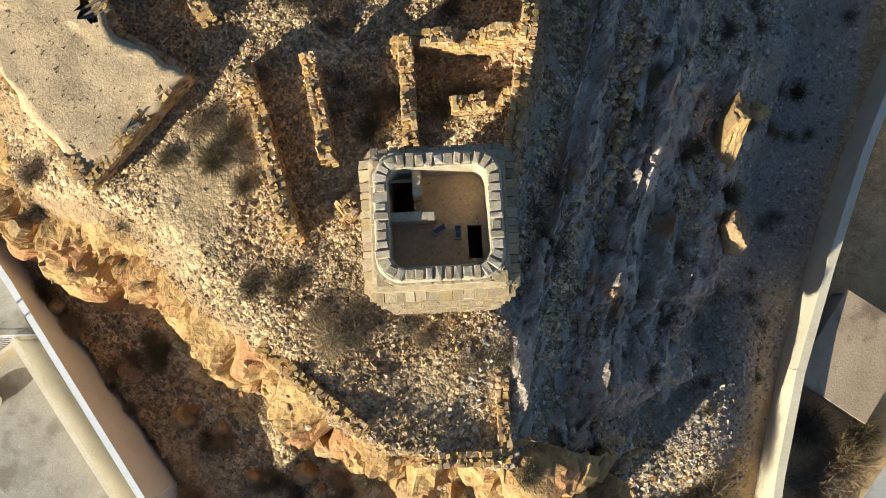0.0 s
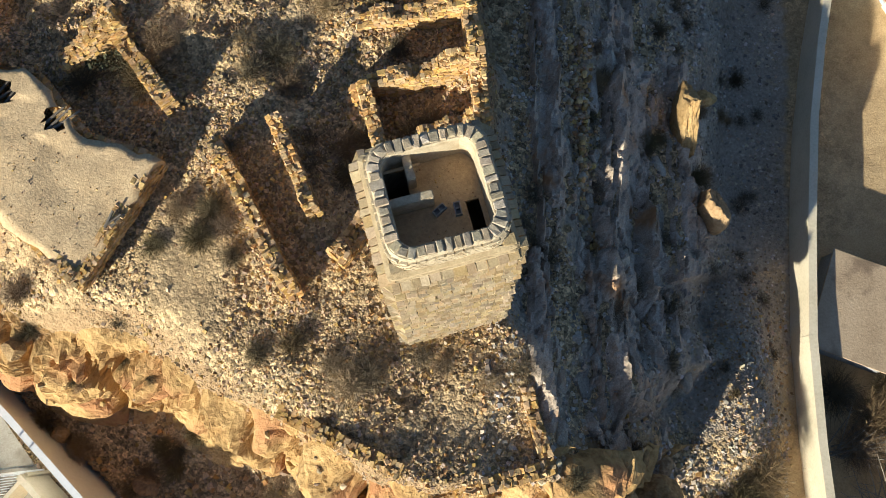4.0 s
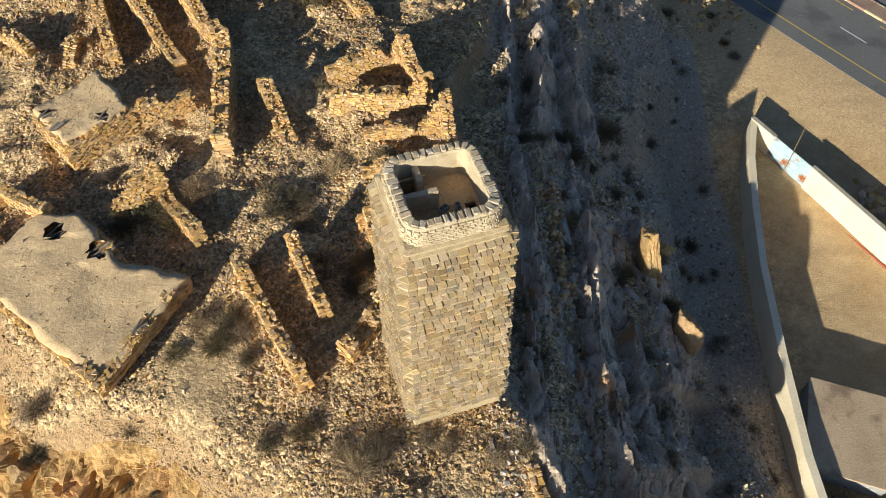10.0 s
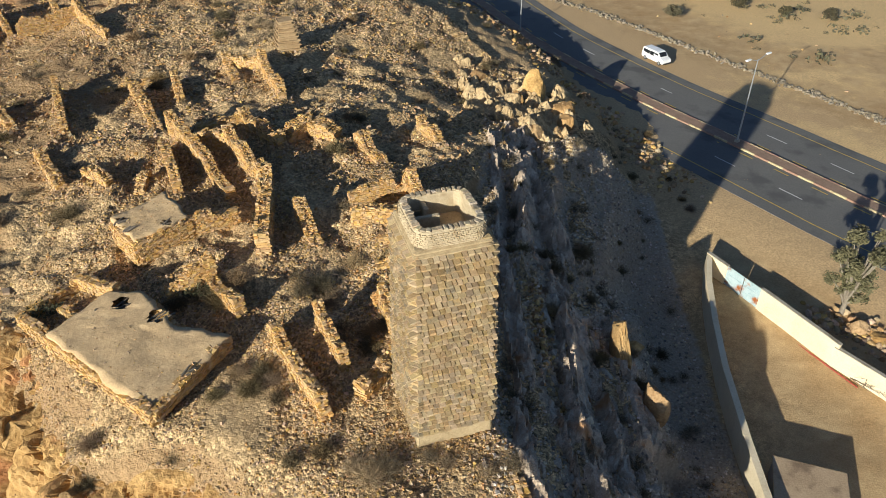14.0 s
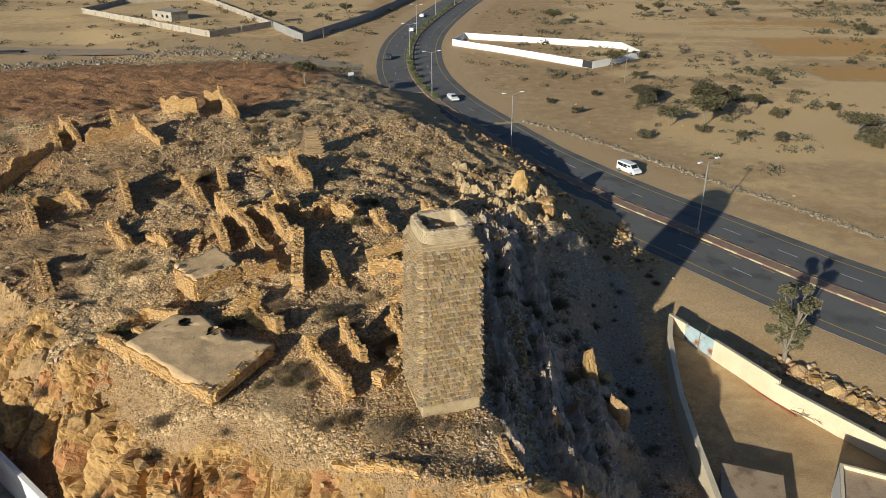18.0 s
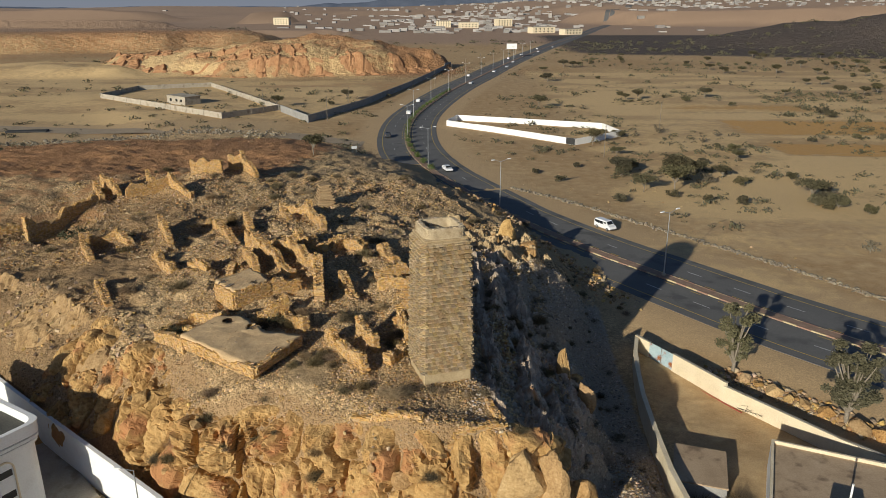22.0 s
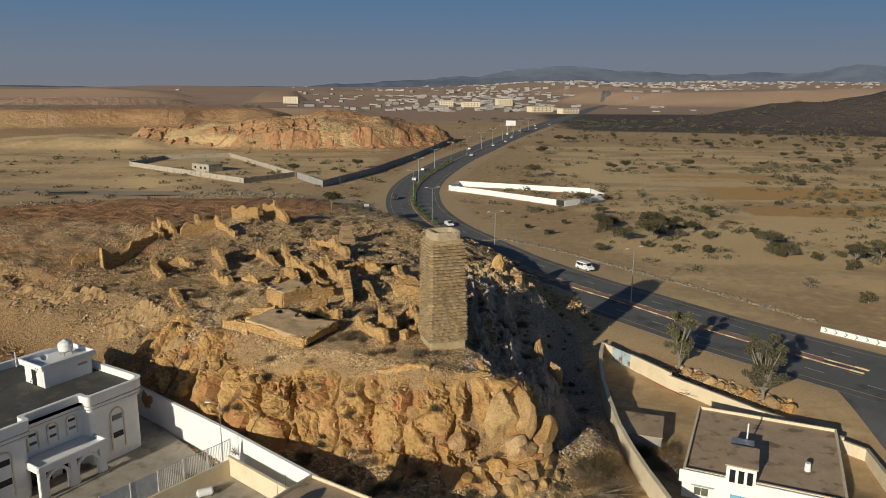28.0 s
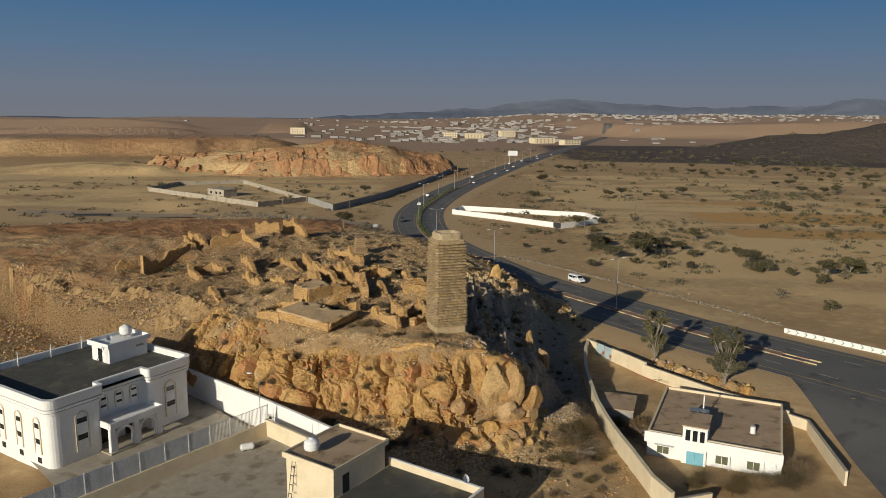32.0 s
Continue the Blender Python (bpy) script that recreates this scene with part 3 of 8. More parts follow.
dzx, dzy = np.gradient(GZ, axis=1) / np.gradient(gx)[None], np.gradient(GZ, axis=0) / np.gradient(gy)[:, None]
slope = np.hypot(dzx, dzy)
brow, fallw = off_brow(GX, GY)
hill = smooth(20, 0, brow - fallw)
east = smooth(-1, 2, GX) * smooth(66, 60, GY) * hill
soil_map("rock", 0.95 * np.maximum(smooth(0.55, 1.1, slope), smooth(-32, -42, GX) * smooth(66, 52, GY) * smooth(24, 14, brow) * (0.3 + 0.9 * vnoise(GX / 5, GY / 5, 75))) * (1 - 0.85 * east * smooth(-8, -4, GY)))
soil_map("stony", np.clip(smooth(12, 2, brow - fallw) * (0.55 + 0.45 * smooth(21, 19, GX)) * (0.5 + 0.8 * vnoise(GX / 3.2, GY / 3.2, 71)), 0, 1) * (1 - 0.75 * bell(GX, GY, -13.5, -0.5, 2.6, 3.0)) * (1 - 0.6 * bell(GX, GY, -20, -3.5, 3, 1.2)))
soil_map("plain", 0.75 * np.maximum(smooth(4, 16, brow - fallw), smooth(-42, -56, GX) * smooth(62, 46, GY)) * (0.7 + 0.6 * fbm(GX / 40, GY / 40, 53)))
soil_map("grey_rock", 0.9 * np.maximum(smooth(0.4, 0.9, slope), 0.85 * smooth(10, 14, GX) * smooth(21, 20, GX)) * east * smooth(-8, -4, GY) * smooth(46, 40, GY))
mound = np.maximum(bell(GX, GY, -90, 450, 130, 55), bell(GX, GY, -420, 760, 260, 150))
ruddy = smooth(8, 56, GY - 0.5 * (GX + 60)) * smooth(-34, -56, GX) * (0.6 + 0.6 * fbm(GX / 9, GY / 9, 54))
soil_map("red", 0.75 * np.clip(np.maximum.reduce([smooth(62, 84, GY) * smooth(-28, -45, GX) * smooth(175, 150, GY) * hill * 1.2, ruddy * smooth(175, 150, GY) * hill, 1.25 * mound, smooth(250, 330, GY) * smooth(30, -60, GX) * (0.45 + 0.8 * fbm(GX / 60, GY / 30, 55))]), 0, 1.2))
near_road = off_road(GX, GY)
far_ridge = smooth(560, 640, GY + 0.25 * (GX - 300)) * smooth(60, 130, GX) * smooth(1150, 1050, GY)
soil_map("crag", np.clip(np.maximum.reduce([mound * 1.4, 0.7 * smooth(62, 84, GY) * smooth(-28, -45, GX) * hill, 0.8 * far_ridge, 0.6 * smooth(0.5, 1.0, slope), 0.9 * smooth(-30, -44, GX) * smooth(66, 46, GY) * hill]), 0, 1))
soil_map("dust", 0.8 * np.maximum(smooth(24, 12, near_road), smooth(-60, -75, GX) * smooth(172, 190, GY) * smooth(232, 212, GY)))
fields = smooth(92, 98, GX + 6 * fbm(GX / 20, GY / 20, 51)) * smooth(340, 330, GX) * (smooth(196, 200, GY) * smooth(232, 228, GY) + smooth(158, 161, GY) * smooth(182, 179, GY))
# hazed soil tone, stronger with distance
soil_map("far_haze_soil", 0.9 * smooth(620, 1000, np.hypot(GX, GY)))
strips = smooth(70, 84, GX + 14 * fbm(GX / 18, GY / 18, 56)) * smooth(420, 400, GX) * (smooth(112, 116, GY) * smooth(140, 135, GY) + smooth(250, 254, GY) * smooth(282, 276, GY))
soil_map("field", np.maximum(0.9 * fields * (0.8 + 0.35 * fbm(GX / 12, GY / 5, 57)), 0.6 * strips))
soil_map("scrub", 0.82 * np.maximum(smooth(22, 45, GX), smooth(-40, -60, GX) * smooth(212, 225, GY)) * smooth(20, 60, GY) * smooth(520, 420, GY) * (1 - fields) * (0.7 + 1.8 * fbm(GX / 34, GY / 14, 52, 5)))
# painted shade covers the whole far ridge
soil_map("ridge_shade", 0.95 * far_ridge)

# ---- road ----
def ribbon(name, inner, outer, mat, lift, label="", kind="structure", start=0.0, end=1e9, parent=None, depth=0.0):
    """A strip along the road, between two distances from its middle line."""
    p = ROADLINE
    way = np.gradient(p, axis=0)
    way /= np.linalg.norm(way, axis=1)[:, None]
    side = np.stack([way[:, 1], -way[:, 0]], -1)
    run = np.r_[0, np.cumsum(np.linalg.norm(np.diff(p, axis=0), axis=1))]
    keep = (run >= start) & (run <= end)
    a, b = (p + side * inner)[keep], (p + side * outer)[keep]
    z = (land(p[:, 0], p[:, 1])[keep]) + lift
    v = np.concatenate([np.c_[a, z], np.c_[b, z]])
    n = len(a)
    f = [(i, i + 1, n + i + 1, n + i) for i in range(n - 1)]
    if depth:
        v = np.concatenate([v, v - (0, 0, depth)])
        f += [(2 * n + i, 2 * n + i + 1, i + 1, i) for i in range(n - 1)] + [(n + i, n + i + 1, 3 * n + i + 1, 3 * n + i) for i in range(n - 1)]
        f += [(0, n, 3 * n, 2 * n), (2 * n - 1, n - 1, 3 * n - 1, 4 * n - 1)]
    ob = sheet(name, v, f, mat, parent)
    return tagged(ob, label, "" if parent else "road", kind="" if parent else kind)


def dashes(name, offset, width, long, gap, mat, parent, start, end, lift=0.068):
    run = np.r_[0, np.cumsum(np.linalg.norm(np.diff(ROADLINE, axis=0), axis=1))]
    s = np.arange(start, end, long + gap)
    at = lambda d: np.stack([np.interp(d, run, ROADLINE[:, 0]), np.interp(d, run, ROADLINE[:, 1])], -1)
    a, b = at(s), at(s + long)
    way = (b - a) / np.linalg.norm(b - a, axis=1)[:, None]
    side = np.stack([way[:, 1], -way[:, 0]], -1)
    z = land(a[:, 0], a[:, 1]) + lift
    v = np.stack([np.c_[a + side * (offset - width / 2), z], np.c_[a + side * (offset + width / 2), z], np.c_[b + side * (offset + width / 2), z], np.c_[b + side * (offset - width / 2), z]], 1)
    return many(name, v, [(0, 1, 2, 3)], mat, parent)


road = ribbon("road", -10.2, 10.2, M["asphalt"], 0.06, "dark asphalt dual carriageway curving past the hill", depth=0.3)


# ---- tower ----
TOWER = Matrix.Translation((-1.35, -0.2, 0)) @ Matrix.Rotation(radians(20.5), 4, "Z")


def rounded(half, r, z, n=5):
    """Outline of a square with rounded corners."""
    out = []
    for k in range(4):
        cx, cy = [(1, 1), (-1, 1), (-1, -1), (1, -1)][k]
        for i in range(n):
            a = math.pi / 2 * (k + i / (n - 1))
            out.append((cx * (half - r) + r * math.cos(a), cy * (half - r) + r * math.sin(a), z))
    return out


def lofted(rings, cap_top=False, cap_bottom=False, wobble=0.0, seed=0):
    bm = bmesh.new()
    rng = np.random.default_rng(seed)
    rows = []
    for ring in rings:
        rows.append([bm.verts.new(np.array(p) + rng.uniform(-wobble, wobble, 3)) for p in ring])
    for a, b in zip(rows, rows[1:]):
        for i in range(len(a)):
            bm.faces.new((a[i], a[(i + 1) % len(a)], b[(i + 1) % len(a)], b[i]))
    if cap_top:
        bm.faces.new(rows[-1])
    if cap_bottom:
        bm.faces.new(rows[0][::-1])
    return bm


tower = thing("stone_tower", label="tall tapering square stone tower ringed by projecting slate courses", category="tower")
tower.matrix_basis = TOWER
def half_at(z):
    return 2.12 - 0.022 * z


part("plinth", lofted([rounded(2.22, 0.15, -0.9), rounded(2.2, 0.15, 0.0), rounded(2.16, 0.15, 1.0), rounded(2.08, 0.15, 1.12)], wobble=0.02), M["tower_plaster"], tower, "smooth plastered plinth")
part("shaft", lofted([rounded(half_at(z) - 0.04, 0.16, z) for z in np.arange(1.0, 13.3, 0.6)] + [rounded(1.72, 0.3, 13.1)], wobble=0.012), M["tower_plaster"], tower)

rng = np.random.default_rng(5)


def slate_verts(width, long, thick, drop, rnd):
    """One slab that leans down and outwards: x along the wall, y outwards."""
    v = BOX_V * (width / 2, long / 2, thick / 2) * (1 + rnd.uniform(-0.10, 0.10, (8, 3)))
    c, s_ = math.cos(drop), math.sin(drop)
    return np.stack([v[:, 0], v[:, 1] * c + v[:, 2] * s_, -v[:, 1] * s_ + v[:, 2] * c], -1)


# courses of slates: the face towards the camera piece by piece, the rest joined
SLATES = []
for k in range(9):
    me = bpy.data.meshes.new("slate")
    me.from_pydata([tuple(p) for p in slate_verts(1.0, 1.0, 1.0, 0.0, rng)], [], [tuple(f) for f in BOX_F])
    me.materials.append(M["slate"])
    SLATES.append(me)
rest, singles = [], 0
courses = np.arange(1.22, 12.75, 0.395)
for row, z in enumerate(courses):
    half = half_at(z)
    for face in range(4):
        face_turn = Matrix.Rotation(face * math.pi / 2, 4, "Z")
        x = -half - 0.05
        while x < half:
            w = float(rng.uniform(0.16, 0.34))
            lean, reach = float(rng.normal(0.27, 0.07)), float(rng.uniform(0.44, 0.56))
            mid = Vector((x + w / 2, -half - 0.13, z + rng.uniform(-0.018, 0.018)))
            x += w + 0.045
            thick = float(rng.uniform(0.105, 0.15))
            m = face_turn @ Matrix.Translation(mid) @ Matrix.Rotation(float(rng.normal(0, 0.05)), 4, "Y") @ Matrix.Rotation(lean, 4, "X") @ Matrix.Diagonal((w, reach, thick, 1))
            if face == 0 and singles < 300 and 3.0 < z < 12.7:
                ob = link_parent(new("slate", SLATES[int(rng.integers(9))]), tower)
                ob.matrix_basis = m
                singles += 1
            else:
                v = BOX_V * 0.5 * (1 + rng.uniform(-0.10, 0.10, (8, 3)))
                mm = np.array(m)
                rest.append(v @ mm[:3, :3].T + mm[:3, 3])
        # heavier corner slab
        m = face_turn @ Matrix.Translation((half - 0.08, -half + 0.08, z)) @ Matrix.Rotation(radians(45), 4, "Z") @ Matrix.Rotation(0.25, 4, "X") @ Matrix.Diagonal((0.38, 0.8, 0.12, 1))
        mm = np.array(m)
        rest.append((BOX_V * 0.5 * (1 + rng.uniform(-0.12, 0.12, (8, 3)))) @ mm[:3, :3].T + mm[:3, 3])
tagged(many("slate_coursework", rest, BOX_F, M["slate_isle"], tower), kind="stuff")

# head of the tower: plaster bands, ledge, parapet with rounded corners
for z, h in ((12.75, 1.93), (13.0, 1.9)):
    part("plaster_band", lofted([rounded(h - 0.06, 0.2, z - 0.1), rounded(h + 0.05, 0.2, z - 0.05), rounded(h + 0.04, 0.2, z + 0.03), rounded(h - 0.12, 0.25, z + 0.1)], wobble=0.015, seed=int(z)), M["tower_plaster"], tower)
part("parapet", lofted([rounded(1.80, 0.72, 13.0, 8), rounded(1.76, 0.70, 13.86, 8), rounded(1.70, 0.66, 13.92, 8), rounded(1.38, 0.46, 13.92, 8), rounded(1.35, 0.44, 13.85, 8), rounded(1.34, 0.44, 12.2, 8), rounded(1.34, 0.44, 9.0, 8)], wobble=0.014, seed=4), M["pale_mortar"], tower, "pale mortared parapet")


def along_ring(half, r_, n):
    """Even places round a square with rounded corners, each with its outward heading."""
    line = np.array(rounded(half, r_, 0, 12))[:, :2]
    line = np.vstack([line, line[:1]])
    run = np.r_[0, np.cumsum(np.linalg.norm(np.diff(line, axis=0), axis=1))]
    d = np.arange(n) / n * run[-1]
    p = np.stack([np.interp(d, run, line[:, 0]), np.interp(d, run, line[:, 1])], -1)
    q = np.stack([np.interp((d + 0.05) % run[-1], run, line[:, 0]), np.interp((d + 0.05) % run[-1], run, line[:, 1])], -1)
    return p, np.arctan2(q[:, 1] - p[:, 1], q[:, 0] - p[:, 0]) - math.pi / 2


ring = []
for band in range(7):
    p, head = along_ring(1.775, 0.705, 50 + band % 3)
    for (px, py), a in zip(p, head):
        m = np.array(Matrix.Translation((px, py, 13.1 + band * 0.115)) @ Matrix.Rotation(float(a + rng.normal(0, 0.07)), 4, "Z") @ Matrix.Diagonal((0.09, rng.uniform(0.17, 0.215), rng.uniform(0.085, 0.108), 1)))
        ring.append((BOX_V * 0.5 * (1 + rng.uniform(-0.14, 0.14, (8, 3)))) @ m[:3, :3].T + m[:3, 3])
tagged(many("parapet_stonework", ring, BOX_F, M["pale_mortar"], tower), kind="stuff")
p, head = along_ring(1.55, 0.58, 44)
for (px, py), a in zip(p, head):
    m = Matrix.Translation((px, py, 13.94 + rng.uniform(-0.012, 0.018))) @ Matrix.Rotation(float(a + rng.normal(0, 0.06)), 4, "Z")
    bm = bmesh.new()
    d, w, h = rng.uniform(0.12, 0.21), rng.uniform(0.085, 0.14), rng.uniform(0.03, 0.065)
    bmesh.ops.create_cube(bm, size=2.0, matrix=Matrix.Diagonal((d, w, h, 1)))
    bmesh.ops.bevel(bm, geom=bm.edges[:], offset=0.022, segments=1, affect="EDGES")
    for v in bm.verts:
        v.co += Vector(rng.uniform(-0.018, 0.018, 3))
    bm.transform(m)
    part("cap_stone", bm, M["cap_stone"], tower)
for k, (lx, ly) in enumerate(((-1.62, -1.62), (1.66, -1.66), (1.6, 1.62), (-1.6, 1.62))):
    part("corner_slab", boxed(lx - 0.2, lx + 0.2, ly - 0.17, ly + 0.17, 13.02, 13.12, 0.02), M["slate"], tower)
# floor with the stair shaft and a broken hole left open
FLOOR = 12.75
for x0, x1, y0, y1 in ((-1.4, -0.69, -1.4, 0.2), (-0.69, 0.8, -1.4, 1.4), (0.8, 1.4, -0.15, 1.4), (0.8, 1.4, -1.4, -1.1), (1.2, 1.4, -1.1, -0.15), (-1.4, -0.69, 1.28, 1.4)):
    part("floor_slab", boxed(x0, x1, y0, y1, FLOOR - 0.15, FLOOR), M["roof_mud"], tower, "dusty earthen floor with a broken hole")
part("stair_wall", boxed(-0.69, -0.44, 0.62, 1.42, FLOOR - 1.4, 13.62, 0.03), M["pale_mortar"], tower)
part("stair_wall", boxed(-1.42, -0.09, -0.06, 0.2, FLOOR, 13.62, 0.03), M["pale_mortar"], tower)
part("plank", boxed(-1.36, -0.2, 1.08, 1.17, 13.25, 13.3, 0.01), M["roof_mud"], tower, "grey weathered plank")
part("lower_floor", boxed(-1.4, 1.4, -1.4, 1.4, 9.6, 9.7), M["roof_mud"], tower)
lump = np.c_[rng.uniform(-1.25, 1.25, 90), rng.uniform(-1.3, 1.2, 90), np.full(90, FLOOR + 0.01)]
lump = lump[~((lump[:, 0] < -0.4) & (lump[:, 1] > -0.1)) & ~((lump[:, 0] > 0.75) & (lump[:, 1] < -0.1))]
tagged(many("floor_pebbles", stones(rng, lump, rng.uniform(0.012, 0.035, len(lump))), ICO_F, M["rubble"], tower), kind="stuff")


def cinder_block(at, turn, label):
    blk = thing("cinder_block", (0, 0, 0), 0, label, "block", "cinder blocks")
    blk.matrix_basis = TOWER @ Matrix.Translation(at) @ Matrix.Rotation(turn, 4, "Z")
    bm = bmesh.new()
    for x0, x1, y0, y1 in ((-0.2, 0.2, -0.1, -0.07), (-0.2, 0.2, 0.07, 0.1), (-0.2, -0.17, -0.07, 0.07), (-0.015, 0.015, -0.07, 0.07), (0.17, 0.2, -0.07, 0.07)):
        box(bm, x0, x1, y0, y1, 0, 0.2)
    part("shell", bm, M["grey_block"], blk)
    part("web", boxed(-0.17, 0.17, -0.07, 0.07, 0.0, 0.03), M["grey_block"], blk)
    return blk


cinder_block((0.0, -0.24, FLOOR), radians(28), "grey hollow concrete block lying on the tower floor")
cinder_block((0.52, -0.34, FLOOR), radians(88), "grey concrete block standing beside the broken hole")

# ---- ruined walls ----
STONE_MESHES = []
for k in range(10):
    me = bpy.data.meshes.new("stone")
    v = BOX_V * (1 + rng.uniform(-0.3, 0.22, (8, 3))) * 0.5
    me.from_pydata([tuple(p) for p in v], [], [tuple(f) for f in BOX_F])
    me.materials.append(M["wall_stone_single"])
    STONE_MESHES.append(me)


def ruin_wall(a, b, high_a, high_b, thick=0.55, label="", singles=0, seed=0, sink=0.5, name="ruined_wall", notch=0.75, course=0.165, parent=None, mat=None):
    """A broken dry-stone wall from a to b: an earthen core faced and topped with stones."""
    r = np.random.default_rng(seed + 100)
    a, b = np.array(a, float), np.array(b, float)
    length = float(np.linalg.norm(b - a))
    way = (b - a) / length
    heading = math.atan2(way[1], way[0])
    base = min(ground(*a), ground(*b), ground(*((a + b) / 2))) - sink
    w = thing(name, (a[0], a[1], base), heading, label or "broken dry-stone wall of ochre rubble on the hilltop", "wall", "ruined walls")
    if parent is not None:
        w.parent = parent
        for key in ("label", "category", "group"):
            del w[key]
    n = max(4, int(length / 0.35))
    u = np.linspace(0, length, n)
    gz = land(a[0] + way[0] * u, a[1] + way[1] * u) - base
    top = gz + np.interp(u, [0, length], [high_a, high_b]) + notch * 2 * fbm(u / 1.1, np.full(n, seed * 3.7), 61, 3) + notch * fbm(u / 3.1, np.full(n, seed * 1.3), 62, 2)
    top = np.maximum(top, gz + 0.15)
    h = thick / 2 - 0.07
    rings = []
    for i in range(n):
        rings.append([(u[i], -h - 0.05, 0), (u[i], -h, top[i] - 0.08), (u[i], h, top[i] - 0.08), (u[i], h + 0.05, 0)])
    bm = bmesh.new()
    rows = [[bm.verts.new(np.array(p) + r.uniform(-0.03, 0.03, 3)) for p in ring] for ring in rings]
    for p, q in zip(rows, rows[1:]):
        for i in range(3):
            bm.faces.new((p[i], q[i], q[i + 1], p[i + 1]))
    bm.faces.new(rows[0])
    bm.faces.new(rows[-1][::-1])
    part("core", bm, M["mud"], w)
    boxes = []
    z = 0.05
    while z < top.max() + 0.1:
        hgt = course * r.uniform(0.8, 1.25)
        for side in (-1, 1):
            x = r.uniform(-0.2, 0)
            while x < length:
                l = r.uniform(0.14, 0.38)
                t_ = np.interp(x + l / 2, u, top)
                if z < t_ - 0.02 and z + hgt > np.interp(x + l / 2, u, gz) - 0.1:
                    boxes.append((x + l / 2, side * (h - 0.02 + r.uniform(-0.03, 0.05)), z + hgt / 2, l * 0.97, 0.26, hgt * 0.95, r.normal(0, 0.06)))
                x += l
        z += hgt
    for x in np.arange(0.08, length, 0.17):
        for y in np.arange(-h, h + 0.01, 0.18):
            boxes.append((x + r.uniform(-0.08, 0.08), y, np.interp(x, u, top) - 0.04 + r.uniform(-0.07, 0.1), r.uniform(0.12, 0.3), r.uniform(0.1, 0.22), r.uniform(0.07, 0.17), r.uniform(-1.5, 1.5)))
    for end in (0, length):
        for z in np.arange(0.1, np.interp(end, u, top), 0.2):
            boxes.append((end, r.uniform(-0.1, 0.1), z, 0.2, thick * 0.9, 0.19, r.normal(0, 0.1)))
    boxes = np.array(boxes)
    order = np.argsort(-boxes[:, 2])
    chosen = order[:singles]
    for x, y, z, l, d, hh, yaw in boxes[chosen]:
        ob = link_parent(new("stone", STONE_MESHES[int(r.integers(10))]), w)
        ob.matrix_basis = Matrix.Translation((x, y, z)) @ Euler((float(r.normal(0, 0.18)), float(r.normal(0, 0.18)), yaw)).to_matrix().to_4x4() @ Matrix.Diagonal((l, d, hh, 1))
    left = boxes[order[singles:]]
    if len(left):
        k = len(left)
        v = BOX_V[None] * 0.5 * (1 + r.uniform(-0.3, 0.22, (k, 8, 3))) * left[:, None, 3:6]
        c, s_ = np.cos(left[:, 6])[:, None], np.sin(left[:, 6])[:, None]
        v = np.stack([v[..., 0] * c - v[..., 1] * s_, v[..., 0] * s_ + v[..., 1] * c, v[..., 2]], -1) + left[:, None, :3]
        tagged(many("stonework", v, BOX_F, mat or M["wall_stone"], w), kind="stuff")
    return w


for k, (a, b, ha, hb, th, many_single, text) in enumerate(WALLS):
    ruin_wall(a, b, ha, hb, th, text, many_single, k, notch=1.05)
# terrace wall of the little platform before the tower
ruin_wall((-0.6, -9.6), (4.1, -7.9), 0.2, 0.25, 0.6, "stone terrace wall holding the platform below the tower", 120, 71, 1.7)
ruin_wall((4.1, -7.9), (2.9, -4.6), 0.2, 0.15, 0.5, "stone edge of the platform below the tower", 60, 72, 1.0)
ruin_wall((-8.2, -6.6), (-2.4, -8.6), 0.15, 0.2, 0.6, "low stone terrace wall along the cliff top", 90, 73, 0.8)


# ---- cliff faces ----
def lattice3(ix, iy, iz, seed):
    return lattice(ix + 57 * iz, iy - 131 * iz, seed)


def cells(p, seed):
    """Broken rock: a random value for the nearest cell, and how far the next cell is."""
    base = np.floor(p)
    first, second, value = np.full(len(p), 9.0), np.full(len(p), 9.0), np.zeros(len(p))
    for dx in (-1, 0, 1):
        for dy in (-1, 0, 1):
            for dz in (-1, 0, 1):
                c = base + (dx, dy, dz)
                j = np.stack([lattice3(c[:, 0], c[:, 1], c[:, 2], seed + k) for k in range(3)], -1)
                d = np.linalg.norm(c + j - p, axis=1)
                r = lattice3(c[:, 0], c[:, 1], c[:, 2], seed + 9)
                closer = d < first
                second = np.where(closer, first, np.minimum(second, d))
                value = np.where(closer, r, value)
                first = np.where(closer, d, first)
    return value, second - first


def break_up(p, seed, big=2.0, small=0.7):
    """How far rock stands out at points p."""
    q = p + 0.5 * np.stack([fbm(p[:, 0] / 1.3, p[:, 2] / 1.3, seed), fbm(p[:, 1] / 1.3, p[:, 2] / 1.3, seed + 1), fbm(p[:, 0] / 1.3, p[:, 1] / 1.3, seed + 2)], -1)
    v1, e1 = cells(q / (big, big, big * 1.3), seed)
    v2, e2 = cells(q / (small, small, small * 0.9), seed + 20)
    return 0.62 * (v1 - 0.4) * big + (v2 - 0.5) * small * 0.6 - 0.34 * smooth(0.14, 0.0, e1) - 0.14 * smooth(0.12, 0.0, e2)


